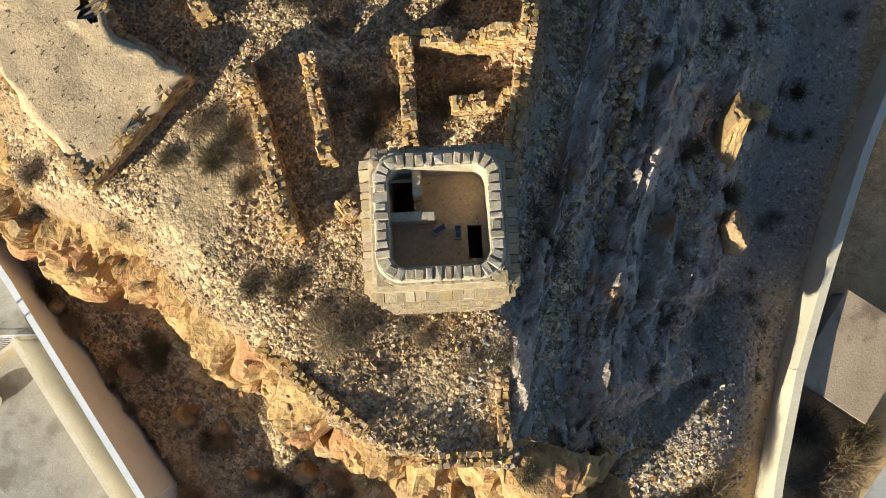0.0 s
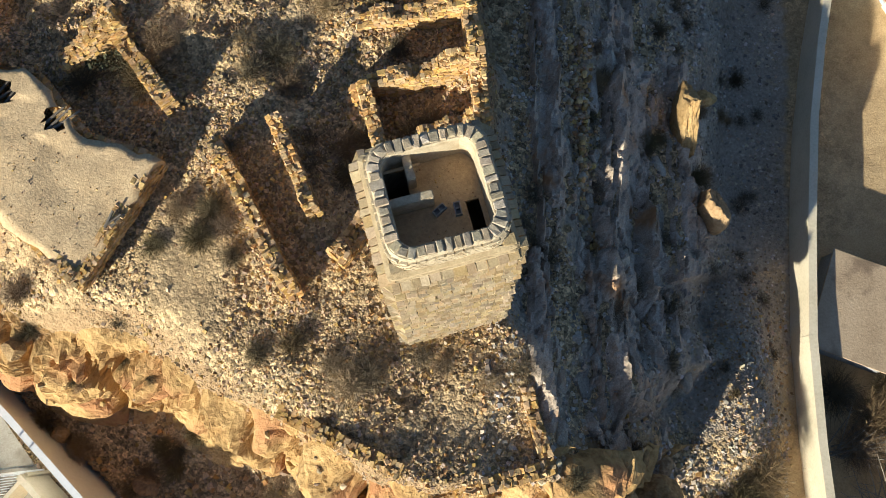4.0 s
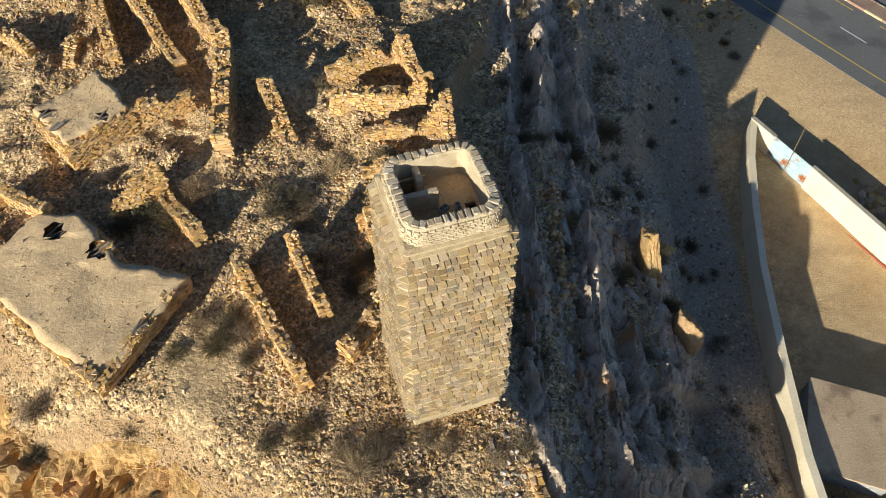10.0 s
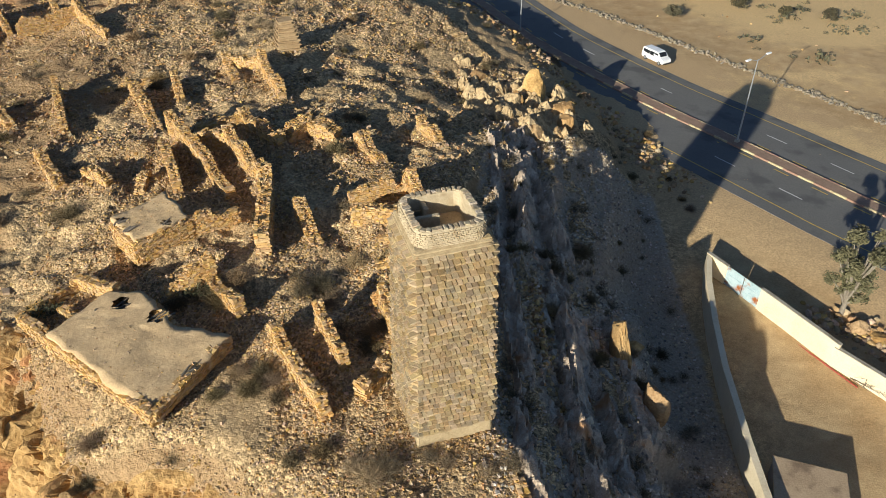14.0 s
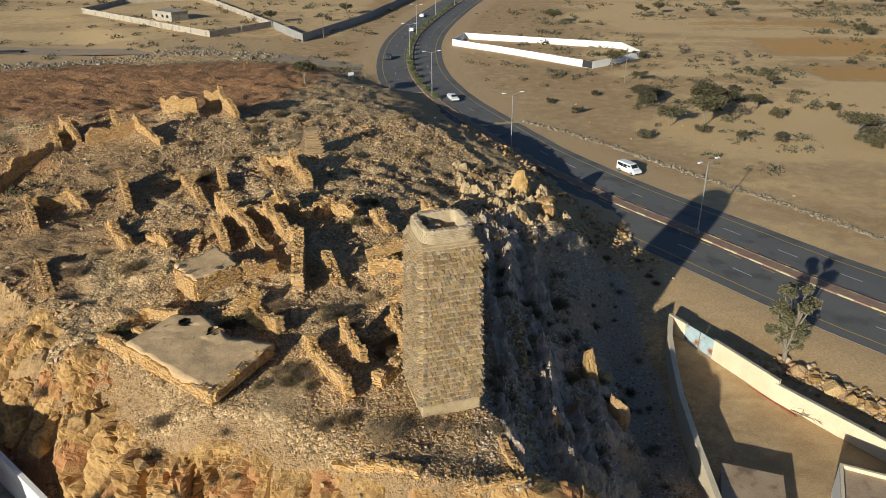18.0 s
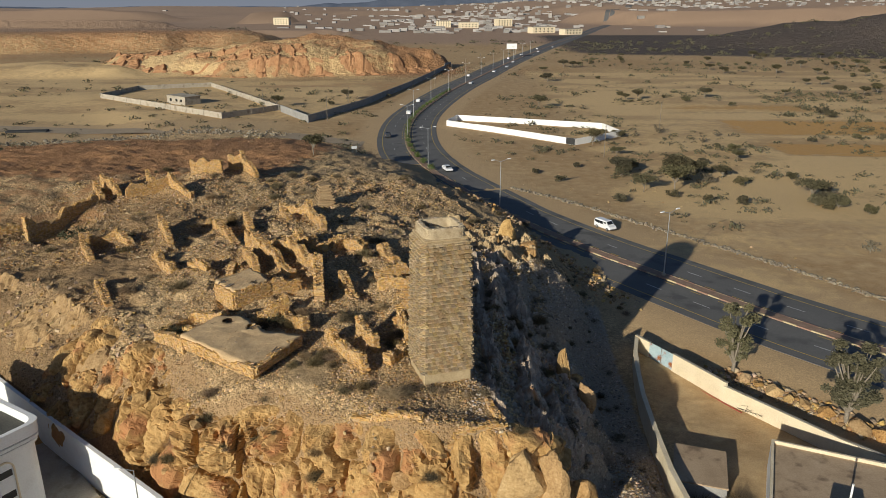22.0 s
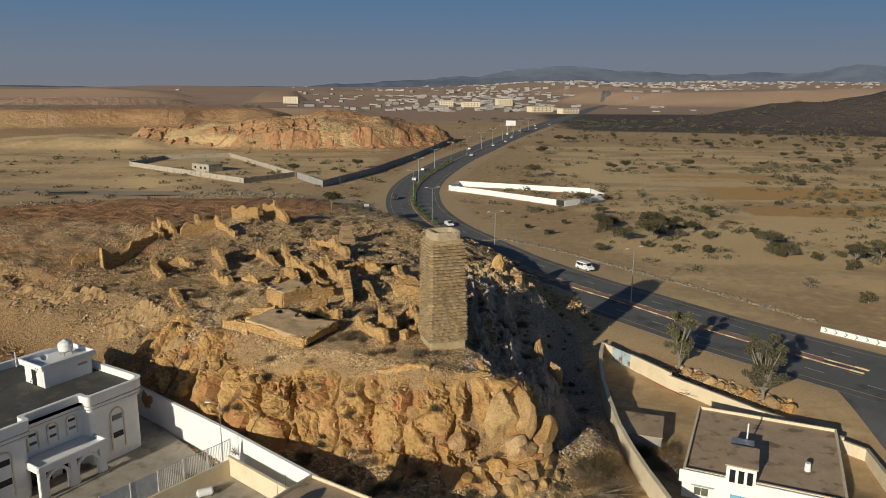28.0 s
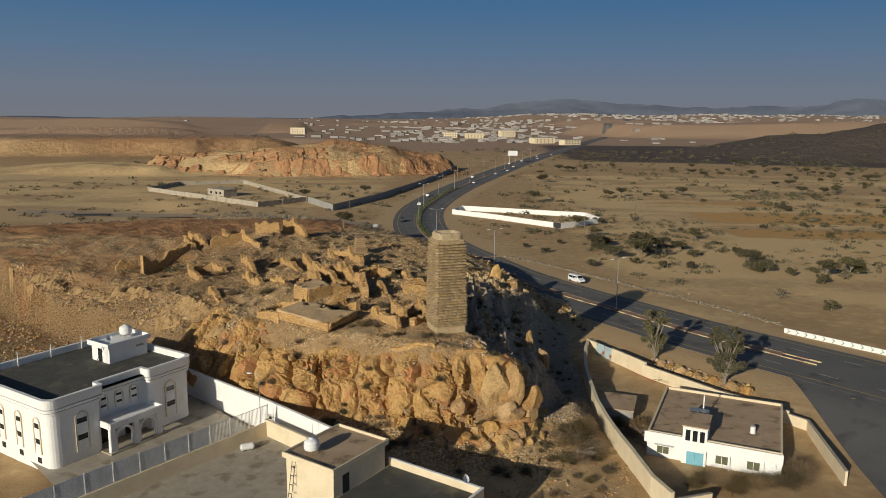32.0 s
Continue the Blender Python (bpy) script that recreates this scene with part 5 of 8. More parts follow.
# ---- roofed ruins ----
def ruined_house(corners, base, top, label, seed, holes=()):
    h = thing("ruined_house", (0, 0, 0), 0, label, "house")
    for k, (a, b) in enumerate(zip(corners, corners[1:] + corners[:1])):
        mid = ground((a[0] + b[0]) / 2, (a[1] + b[1]) / 2)
        low = min(ground(*a), ground(*b), mid)
        ruin_wall(a, b, top - 0.3 - ground(*a), top - 0.3 - ground(*b), 0.6, "", 60 if k in (0, len(corners) - 1) else 0, seed + k, base - low if base < low else 0.4, "house_wall", 0.22, 0.125, h)
    cx, cy = np.mean(corners, axis=0)
    bm = bmesh.new()
    ring = [bm.verts.new((cx + (x - cx) * 1.045, cy + (y - cy) * 1.045, top)) for x, y in corners]
    under = [bm.verts.new((cx + (x - cx) * 1.045, cy + (y - cy) * 1.045, top - 0.55)) for x, y in corners]
    bm.faces.new(ring)
    n = len(ring)
    for i in range(n):
        bm.faces.new((under[i], under[(i + 1) % n], ring[(i + 1) % n], ring[i]))
    bmesh.ops.triangulate(bm, faces=bm.faces[:])
    for _ in range(4):
        bmesh.ops.subdivide_edges(bm, edges=[e for e in bm.edges if e.calc_length() > 0.5], cuts=1, use_grid_fill=True)
    bmesh.ops.triangulate(bm, faces=bm.faces[:])
    doomed = [f for f in bm.faces if any(math.hypot(f.calc_center_median().x - x, f.calc_center_median().y - y) < r for x, y, r in holes)]
    bmesh.ops.delete(bm, geom=doomed, context="FACES")
    for v in bm.verts:
        g = float(fbm(v.co.x / 1.4, v.co.y / 1.4, seed, 5))
        v.co.z += 0.3 * g + 0.07 * (v.co.y - cy) + (0.1 if v.co.z > top - 0.1 else 0)
        v.co.x += 0.7 * float(fbm(v.co.y / 0.6, v.co.x / 0.6, seed + 3))
        v.co.y += 0.7 * float(fbm(v.co.x / 0.6, v.co.y / 0.6, seed + 5))
    for f_ in bm.faces:
        f_.smooth = True
    roof = part("earth_roof", bm, M["roof_mud"], h, "flat earthen roof, crumbling at the edges")
    roof.data.attributes.new("stony", "FLOAT", "POINT").data.foreach_set("value", np.full(len(roof.data.vertices), 0.08, np.float32))
    r = np.random.default_rng(seed)
    for x, y, rad in holes:
        for j in range(3):
            a = r.uniform(-0.4, 0.4) + 0.9
            o = (j - 1) * rad * 0.6
            bm = rods((x - math.cos(a) * rad * 1.4 + o, y - math.sin(a) * rad * 1.4, top - 0.02), (x + math.cos(a) * rad * 1.4 + o, y + math.sin(a) * rad * 1.4, top + r.uniform(-0.1, 0.15)), 0.08, 0.06, 7)
            part("roof_pole", bm, M["timber"], h)
    pts = np.array([[r.uniform(min(c[0] for c in corners), max(c[0] for c in corners)), r.uniform(min(c[1] for c in corners), max(c[1] for c in corners))] for _ in range(900)])
    ok = np.ones(len(pts), bool)
    for a, b in zip(corners, corners[1:] + corners[:1]):
        ok &= ((b[0] - a[0]) * (pts[:, 1] - a[1]) - (b[1] - a[1]) * (pts[:, 0] - a[0])) > 0.25
    for x, y, rad in holes:
        ok &= np.hypot(pts[:, 0] - x, pts[:, 1] - y) > rad * 1.1
    pts = pts[ok]
    z = top + 0.11 + 0.07 * (pts[:, 1] - cy) + 0.3 * fbm(pts[:, 0] / 1.4, pts[:, 1] / 1.4, seed, 5)
    tagged(many("roof_rubble", stones(r, np.c_[pts, z], 0.012 + 0.06 * r.uniform(0, 1, len(pts)) ** 3, base=CHIP_V), BOX_F, M["rubble"], h), kind="stuff")
    return h


M["timber"] = material("timber", (0.10, 0.08, 0.06), (0.17, 0.14, 0.105), (0.26, 0.22, 0.17), 3, 25, 0.9, 0.4, 0.2)
ruined_house([(-17.8, -1.7), (-15.3, 4.3), (-18.9, 5.1), (-21.7, 7.8), (-24.0, 8.1), (-26.4, 4.0)], -1.2, 1.1, "large flat-roofed mud and stone house, partly fallen in", 300, ((-23.0, 6.9, 0.6), (-20.2, 5.8, 0.6), (-16.6, 1.2, 0.3)))
ruin_wall((-26.4, 4.0), (-30.4, 7.0), 1.3, 1.0, 0.55, "roofless end room of the mud and stone house", 60, 341, 0.9, notch=0.15)
ruin_wall((-30.4, 7.0), (-27.8, 10.4), 0.9, 0.7, 0.55, "broken gable of the roofless end room", 60, 342, 0.9, notch=0.4)
ruin_wall((-27.8, 10.4), (-24.0, 8.4), 0.8, 1.2, 0.55, "inner wall of the roofless end room", 40, 343, 0.9, notch=0.3)
ruin_wall((-25.9, 6.2), (-27.6, 7.4), 0.8, 0.6, 0.45, "", 20, 344, 0.9, notch=0.3)
ruined_house([(-24.2, 12.9), (-21.3, 15.7), (-23.9, 18.5), (-26.8, 15.2)], -0.4, 2.4, "small flat-roofed mud house with rotten roof edges", 320, ((-26.0, 14.9, 0.35), (-25.0, 13.9, 0.25), (-22.6, 14.9, 0.3)))
ruin_wall((-21.2, 15.9), (-18.3, 17.9), 1.5, 0.9, 0.6, "low mud wall beside the small roofed house", 40, 331)
# stump of a second slate tower
stump = thing("tower_stump", (-22.9, 56.2, ground(-22.9, 56.2) - 0.8), 0.4, "broken stump of a stepped stone tower", "tower")
for k in range(9):
    hw = 1.7 - 0.1 * k
    part("course", lofted([rounded(hw - 0.1, 0.15, k * 0.45), rounded(hw - 0.14, 0.15, k * 0.45 + 0.3), rounded(hw + 0.05, 0.15, k * 0.45 + 0.33), rounded(hw + 0.02, 0.15, k * 0.45 + 0.45)], cap_top=True, wobble=0.06, seed=k), M["mud"], stump)


# ---- rock of the shaded slope ----
r = np.random.default_rng(12)
RIBS = []
for me in ROCKS:
    me = me.copy()
    me.materials.clear()
    me.materials.append(M["slope_rock"])
    RIBS.append(me)
for k in range(110):
    y = r.uniform(-8.5, 40) if k > 90 else r.uniform(-8.5, 14)
    x = (8.2, 8.4, 11.6, 5.4)[k % 4] + 0.02 * y + r.normal(0, (0.8, 1.0, 0.7, 0.5)[k % 4])
    g = r.uniform(0.3, 0.8)
    size = (g * r.uniform(0.55, 0.8), g * r.uniform(0.9, 1.5), g * r.uniform(0.55, 0.8))
    ob = tagged(new("slope_rock", RIBS[k % 9]), "grey-brown rock jutting out of the shaded slope", "rock", "slope rocks")
    ob.matrix_basis = Matrix.Translation((x, y, ground(x, y) - size[2] * 0.62)) @ Euler((r.normal(0, 0.2), 0.35 + r.normal(0, 0.2), r.normal(0.05, 0.3))).to_matrix().to_4x4() @ Matrix.Diagonal((*size, 1))
for k in range(9):
    a, q = r.uniform(0, 6.3), r.uniform(0, 1) ** 0.5
    x, y = 6.4 + 4.4 * q * math.cos(a), 49.5 + 8.5 * q * math.sin(a)
    g = r.uniform(0.5, 1.5)
    boulder(x, y, (g, g * r.uniform(0.7, 1.0), g * r.uniform(0.7, 1.2)), k * 0.7, 0.3, "pale ochre boulder of the outcrop above the road", k)
rubble_line = np.linspace(0, 1, 420)
lx, ly = 4.4 + 1.6 * rubble_line + r.normal(0, 0.35, 420), 14 - 11 * rubble_line + r.normal(0, 0.3, 420)
tagged(many("rubble_ridge", stones(r, on_ground(lx, ly, 0.12), r.uniform(0.08, 0.24, 420)), ICO_F, M["rubble"]), "ridge of dumped stones across the shaded slope", "rubble", kind="stuff")
part("water_pipe", rods((1.95, -0.35, 3.2), (3.2, -0.2, 2.9), 0.03), M["grey_block"], tower, "thin blue pipe stub")


# ---- yards, walls and houses at the foot of the hill ----
M["red_roof"] = material("red_roof", (0.17, 0.10, 0.075), (0.25, 0.16, 0.12), (0.32, 0.21, 0.16), 2, 12, 0.7, 0.2)
M["fence_metal"] = material("fence_metal", (0.36, 0.38, 0.40), (0.47, 0.49, 0.51), (0.56, 0.58, 0.60), 1, 8, 0.5, 0.05, metal=0.15)
M["dark_glass"] = material("dark_glass", (0.012, 0.014, 0.016), (0.02, 0.022, 0.025), (0.03, 0.032, 0.035), 1, 5, 0.15, 0.0, spec=0.5)
M["black_metal"] = material("black_metal", (0.02, 0.02, 0.02), (0.035, 0.035, 0.035), (0.05, 0.05, 0.05), 2, 9, 0.6, 0.1)
M["blue_paint"] = material("blue_paint", (0.12, 0.33, 0.42), (0.18, 0.42, 0.52), (0.24, 0.48, 0.57), 1.5, 8, 0.6, 0.1)
M["rusty_blue"] = material("rusty_blue", (0.24, 0.34, 0.38), (0.36, 0.46, 0.49), (0.44, 0.52, 0.54), 1.2, 8, 0.6, 0.15, stain=((0.30, 0.10, 0.03), 0.9, 0.52))
M["green_glass"] = material("green_glass", (0.06, 0.07, 0.04), (0.12, 0.125, 0.075), (0.19, 0.19, 0.12), 2, 6, 0.3, 0.0, spec=0.5)
M["roof_dust"] = material("roof_dust", (0.33, 0.235, 0.145), (0.43, 0.315, 0.20), (0.50, 0.375, 0.25), 0.4, 7, 0.95, 0.3, stain=((0.22, 0.155, 0.10), 0.5, 0.56))
M["dark_roof"] = material("dark_roof", (0.055, 0.055, 0.05), (0.085, 0.083, 0.072), (0.13, 0.125, 0.105), 0.35, 7, 0.9, 0.3, stain=((0.15, 0.13, 0.095), 0.4, 0.55))
M["tank_white"] = material("tank_white", (0.68, 0.68, 0.66), (0.76, 0.76, 0.74), (0.82, 0.82, 0.80), 2, 9, 0.45, 0.03)
M["galvanised"] = material("galvanised", (0.30, 0.31, 0.31), (0.40, 0.41, 0.41), (0.5, 0.51, 0.51), 2, 10, 0.45, 0.05, metal=0.6)


def wall_run(name, points, top, low, thick, mat, label, cope=None, category="wall", posts=0.0):
    """A plain wall along points; each straight length and its coping a part."""
    w = thing(name, (0, 0, 0), 0, label, category)
    for seg, (a, b) in enumerate(zip(points, points[1:])):
        a, b = Vector(a), Vector(b)
        d = b - a
        odd = 0.006 * (seg % 2)
        m = Matrix.Translation((a.x, a.y, 0)) @ Matrix.Rotation(math.atan2(d.y, d.x), 4, "Z")
        bm = boxed(-thick / 2, d.length + thick / 2, -thick / 2 - odd, thick / 2 + odd, low, top - odd)
        bm.transform(m)
        part("panel", bm, mat, w)
        if cope:
            bm = boxed(-thick / 2 - 0.03, d.length + thick / 2 + 0.03, -thick / 2 - 0.04 - odd, thick / 2 + 0.04 + odd, top + 0.003 - odd, top + 0.07 + odd)
            bm.transform(m)
            part("coping", bm, cope, w)
        if posts:
            for k in range(int(d.length / posts) + 1):
                bm = boxed(k * posts - 0.2, k * posts + 0.2, -thick / 2 - 0.06, thick / 2 + 0.06, low, top + 0.02, 0.01)
                bm.transform(m)
                part("pier", bm, mat, w)
    return w


# lane wall: built of blocks, winding down beside the lane
LANE = [(23.4, 29.8), (22.3, 25.4), (21.5, 20.0), (20.9, 14.5), (20.6, 7.5), (20.5, 0.4), (20.9, -5.4), (21.5, -10.5), (22.3, -15.5), (23.2, -22.0), (24.4, -25.6)]
wall_run("lane_wall", LANE, -10.25, -13.4, 0.42, M["cream_paint"], "long bare cream garden wall winding beside the lane", M["cream_paint"])
wall_run("garden_wall", [(24.4, -25.6), (29.2, -23.8)], -11.2, -13.6, 0.25, M["cream_paint"], "low cream garden wall before the white house", M["concrete"])
roadwall = wall_run("roadside_wall", [(26.9, 24.2), (31.0, 17.2)], -10.0, -13.4, 0.28, M["cream_paint"], "cream plastered wall along the road", M["concrete"])
wall_run("roadside_wall", [(31.0, 17.2), (39.3, 6.6), (46.8, -1.0)], -10.5, -13.4, 0.28, M["cream_paint"], "lower cream plastered wall along the road", M["concrete"])
wall_run("roadside_wall", [(23.4, 29.8), (24.6, 27.9)], -10.1, -13.2, 0.28, M["cream_paint"], "short cream wall between gate and corner", M["concrete"])
wall_run("yard_wall", [(46.8, -1.0), (48.6, -3.2), (46.6, -18.0)], -10.9, -13.8, 0.28, M["cream_paint"], "cream yard wall behind the white house", M["concrete"])
gate = thing("yard_gate", (24.6, 27.9, 0), math.atan2(24.2 - 27.9, 26.9 - 24.6), "rusty pale blue metal double gate", "gate")
for k in range(2):
    leaf = part("leaf", boxed(k * 2.16 + 0.05, k * 2.16 + 2.13, -0.03, 0.03, -12.6, -10.1, 0.01), M["rusty_blue"], gate)
    for j in range(4):
        part("rib", boxed(k * 2.16 + 0.08, k * 2.16 + 2.1, -0.06, -0.032, -12.4 + j * 0.72, -12.34 + j * 0.72), M["rusty_blue"], leaf)
for k in range(18):
    part("spike", rods((0.12 + k * 0.245, 0, -10.1), (0.12 + k * 0.245, 0, -9.85), 0.015, 0.004, 5), M["black_metal"], gate)
part("red_pipe", rods((28.4, 20.8, -12.5), (32.2, 14.6, -12.45), 0.06), material("red_pipe_paint", (0.25, 0.04, 0.03), (0.33, 0.06, 0.04), (0.4, 0.1, 0.07), 2, 9, 0.6, 0.1), roadwall, "red pipe along the wall foot")


def framed(corner_a, corner_b):
    """Matrix with x from a to b and y to its left."""
    a, b = Vector(corner_a), Vector(corner_b)
    return Matrix.Translation((a.x, a.y, 0)) @ Matrix.Rotation(math.atan2(b.y - a.y, b.x - a.x), 4, "Z")


def put(bm, m):
    bm.transform(m)
    return bm


def arch(w, h, depth, y, x, z, n=10):
    """A panel with a round head, in the plane of a wall."""
    bm = bmesh.new()
    outline = [(-w / 2, 0), (w / 2, 0), (w / 2, h - w / 2)] + [(w / 2 * math.cos(a), h - w / 2 + w / 2 * math.sin(a)) for a in np.linspace(0, math.pi, n)[1:-1]] + [(-w / 2, h - w / 2)]
    front = [bm.verts.new((x + p, y, z + q)) for p, q in outline]
    back = [bm.verts.new((x + p, y + depth, z + q)) for p, q in outline]
    bm.faces.new(front)
    bm.faces.new(back[::-1])
    for i in range(len(front)):
        j = (i + 1) % len(front)
        bm.faces.new((front[j], front[i], back[i], back[j]))
    bmesh.ops.recalc_face_normals(bm, faces=bm.faces[:])
    return bm


def arch_frame(w, h, thick, out, y, x, z, n=12):
    """The moulding round an arched window: a bent strip."""
    bm = bmesh.new()
    line = [(-w / 2, 0), (-w / 2, h - w / 2)] + [(-w / 2 * math.cos(a), h - w / 2 + w / 2 * math.sin(a)) for a in np.linspace(0, math.pi, n)[1:-1]] + [(w / 2, h - w / 2), (w / 2, 0)]
    inn = [(p * (w - 2 * thick) / w, min(q, h - w / 2) + max(0, q - h + w / 2) * (w - 2 * thick) / w) for p, q in line]
    rows = []
    for o, i in zip(line, inn):
        rows.append([bm.verts.new((x + o[0], y, z + o[1])), bm.verts.new((x + o[0], y - out, z + o[1])), bm.verts.new((x + i[0], y - out, z + i[1])), bm.verts.new((x + i[0], y, z + i[1]))])
    for p, q in zip(rows, rows[1:]):
        for k in range(3):
            bm.faces.new((p[k], q[k], q[k + 1], p[k + 1]))
    bm.faces.new(rows[0])
    bm.faces.new(rows[-1][::-1])
    bmesh.ops.recalc_face_normals(bm, faces=bm.faces[:])
    return bm


# the villa: x along the front from its rear corner, y inwards
VB, VT = -12.2, -4.2
VM = framed((-46.9, -21.9), (-37.1, -4.2))
VL, VD = 20.2, 17.9
villa = thing("villa", label="white two-storey villa with arched windows and a flat roof", category="house")
villa.matrix_basis = VM


def rounded_rect(x0, x1, y0, y1, r_, z, n=6):
    out = []
    for cx, cy, start in ((x1 - r_, y1 - r_, 0), (x0 + r_, y1 - r_, 1), (x0 + r_, y0 + r_, 2), (x1 - r_, y0 + r_, 3)):
        out += [(cx + r_ * math.cos(math.pi / 2 * (start + i / (n - 1))), cy + r_ * math.sin(math.pi / 2 * (start + i / (n - 1))), z) for i in range(n)]
    return out


def villa_outline(o, z, n=7):
    """Plan of the villa: two wings, a set-back middle, rounded corners; grown by o."""
    corners = [(-o, -o, 1.3), (6.6 + o, -o, 0.5), (6.6 + o, 1.5 - o, 0.4), (13.6 - o, 1.5 - o, 0.4), (13.6 - o, -o, 0.5), (VL + o, -o, 1.3), (VL + o, VD + o, 1.3), (-o, VD + o, 1.3)]
    out = []
    for k, (x, y, r_) in enumerate(corners):
        p, a, b = Vector((x, y)), Vector(corners[k - 1][:2]), Vector(corners[(k + 1) % 8][:2])
        a, b = p + (a - p).normalized() * r_, p + (b - p).normalized() * r_
        for u in np.linspace(0, 1, n):
            q = a * (1 - u) ** 2 + p * 2 * u * (1 - u) + b * u * u
            out.append((q.x, q.y, z))
    return out


M["stripe_grey"] = material("stripe_grey", (0.22, 0.22, 0.22), (0.28, 0.28, 0.275), (0.34, 0.34, 0.33), 1, 8, 0.8, 0.1)
part("outer_wall", lofted([villa_outline(0, VB - 1), villa_outline(0, VT - 1.2)]), M["white_paint"], villa)
for z0, z1, o in ((VT - 1.25, VT - 0.95, 0.22), (VT - 0.83, VT - 0.5, 0.32), (VT - 0.38, VT + 0.72, 0.36)):
    part("cornice", lofted([villa_outline(-0.02, z0), villa_outline(o - 0.03, z0), villa_outline(o, z0 + 0.03), villa_outline(o, z1 - 0.03), villa_outline(o - 0.03, z1), villa_outline(-0.02, z1)]), M["white_paint"], villa)
for z0, z1 in ((VT - 0.95, VT - 0.83), (VT - 0.5, VT - 0.38)):
    part("cornice_stripe", lofted([villa_outline(0.16, z0 - 0.02), villa_outline(0.16, z1 + 0.02)]), M["stripe_grey"], villa, "grey cornice stripe")
part("parapet", lofted([villa_outline(-0.021, VT - 0.3), villa_outline(-0.021, VT + 0.7), villa_outline(0.40, VT + 0.724), villa_outline(0.40, VT + 0.79), villa_outline(-0.06, VT + 0.79), villa_outline(-0.06, VT - 0.3)]), M["white_paint"], villa)
bm = bmesh.new()
bm.faces.new([bm.verts.new(p) for p in villa_outline(-0.03, VT - 0.1)])
bm.faces.new([bm.verts.new(p) for p in villa_outline(-0.03, VT - 0.25)][::-1])
bmesh.ops.triangulate(bm, faces=bm.faces[:])
part("roof_deck", bm, M["dark_roof"], villa, "dark dusty flat roof")


def villa_window(x, z, w, h, m=None):
    win = part("window", arch(w, h, 0.14, -0.06, x, z), M["white_paint"], villa, "tall arched window recess")
    part("window_frame", arch_frame(w + 0.3, h + 0.15, 0.14, 0.14, 0.0, x, z), M["cream_paint"], win)
    for zz, hh in ((z + h * 0.72, h * 0.13), (z + h * 0.28, h * 0.14)):
        part("pane", boxed(x - w / 2 + 0.12, x + w / 2 - 0.12, -0.085, -0.062, zz, zz + hh), M["dark_glass"], win)
    part("spandrel", boxed(x - w / 2 + 0.1, x + w / 2 - 0.1, -0.09, -0.062, z + h * 0.44, z + h * 0.68), M["white_paint"], win)
    if m is not None:
        for o in (win, *win.children):
            o.data.transform(m)
    return win


for x in (4.0, 16.8):
    villa_window(x, VB + 1.2, 1.5, 4.9)
for x in (7.9, 10.1, 12.3):
    villa_window(x, VT - 3.6, 1.0, 2.2, Matrix.Translation((0, 1.5, 0)))
for y in (2.6, 6.6, 10.6, 14.6):
    villa_window(0, VB + 1.6, 1.15, 4.5, Matrix.Translation((0, y, 0)) @ Matrix.Rotation(-math.pi / 2, 4, "Z"))
    part("low_window", boxed(-0.05, 0.05, y - 0.4, y + 0.4, VB + 0.4, VB + 1.1), M["dark_glass"], villa)
for y in (4.0, 9.0, 14.0):
    villa_window(0, VB + 1.6, 1.15, 4.5, Matrix.Translation((VL, y, 0)) @ Matrix.Rotation(math.pi / 2, 4, "Z"))
porch = part("porch", boxed(6.3, 13.9, -2.1, 1.5, VB + 3.3, VB + 3.75, 0.12), M["white_paint"], villa, "white porch canopy with two arches")
part("porch_floor", boxed(6.1, 14.1, -2.3, 1.5, VB - 0.6, VB + 0.25, 0.03), M["concrete"], porch)
part("porch_rim", boxed(6.2, 14.0, -2.25, -2.0, VB + 3.3, VB + 4.15, 0.06), M["white_paint"], porch)
part("porch_rim", boxed(6.2, 6.45, -2.0, 1.4, VB + 3.3, VB + 4.15, 0.06), M["white_paint"], porch)
part("porch_rim", boxed(13.75, 14.0, -2.0, 1.4, VB + 3.3, VB + 4.15, 0.06), M["white_paint"], porch)
for x in (6.7, 10.1, 13.5):
    part("porch_pier", boxed(x - 0.38, x + 0.38, -2.0, -1.5, VB, VB + 3.3, 0.05), M["white_paint"], porch)
for x in (8.4, 11.8):
    part("porch_arch", arch_frame(2.75, 2.9, 0.3, 0.35, -1.55, x, VB + 0.3), M["white_paint"], porch)
    part("doorway", boxed(x - 1.1, x + 1.1, 1.42, 1.49, VB + 0.3, VB + 2.8), M["dark_glass"], porch)
room = part("stair_room", boxed(13.4, 19.4, 8.0, 12.0, VT - 0.2, VT + 2.1, 0.04), M["white_paint"], villa, "white roof stair room")
part("stair_roof", boxed(13.0, 19.8, 7.6, 12.4, VT + 2.1, VT + 2.35, 0.05), M["white_paint"], room)
for x0, x1, y0, y1 in ((13.0, 19.8, 7.6, 7.8), (13.0, 19.8, 12.2, 12.4), (13.0, 13.2, 7.8, 12.2), (19.6, 19.8, 7.8, 12.2)):
    part("stair_parapet", boxed(x0, x1, y0, y1, VT + 2.353, VT + 2.8, 0.02), M["white_paint"], room)
part("stair_door", boxed(13.36, 13.4, 9.6, 10.5, VT - 0.1, VT + 1.8), M["dark_glass"], room)
part("wall_vent", boxed(17.6, 18.8, 7.97, 8.0, VT + 1.3, VT + 1.6), M["concrete"], room)


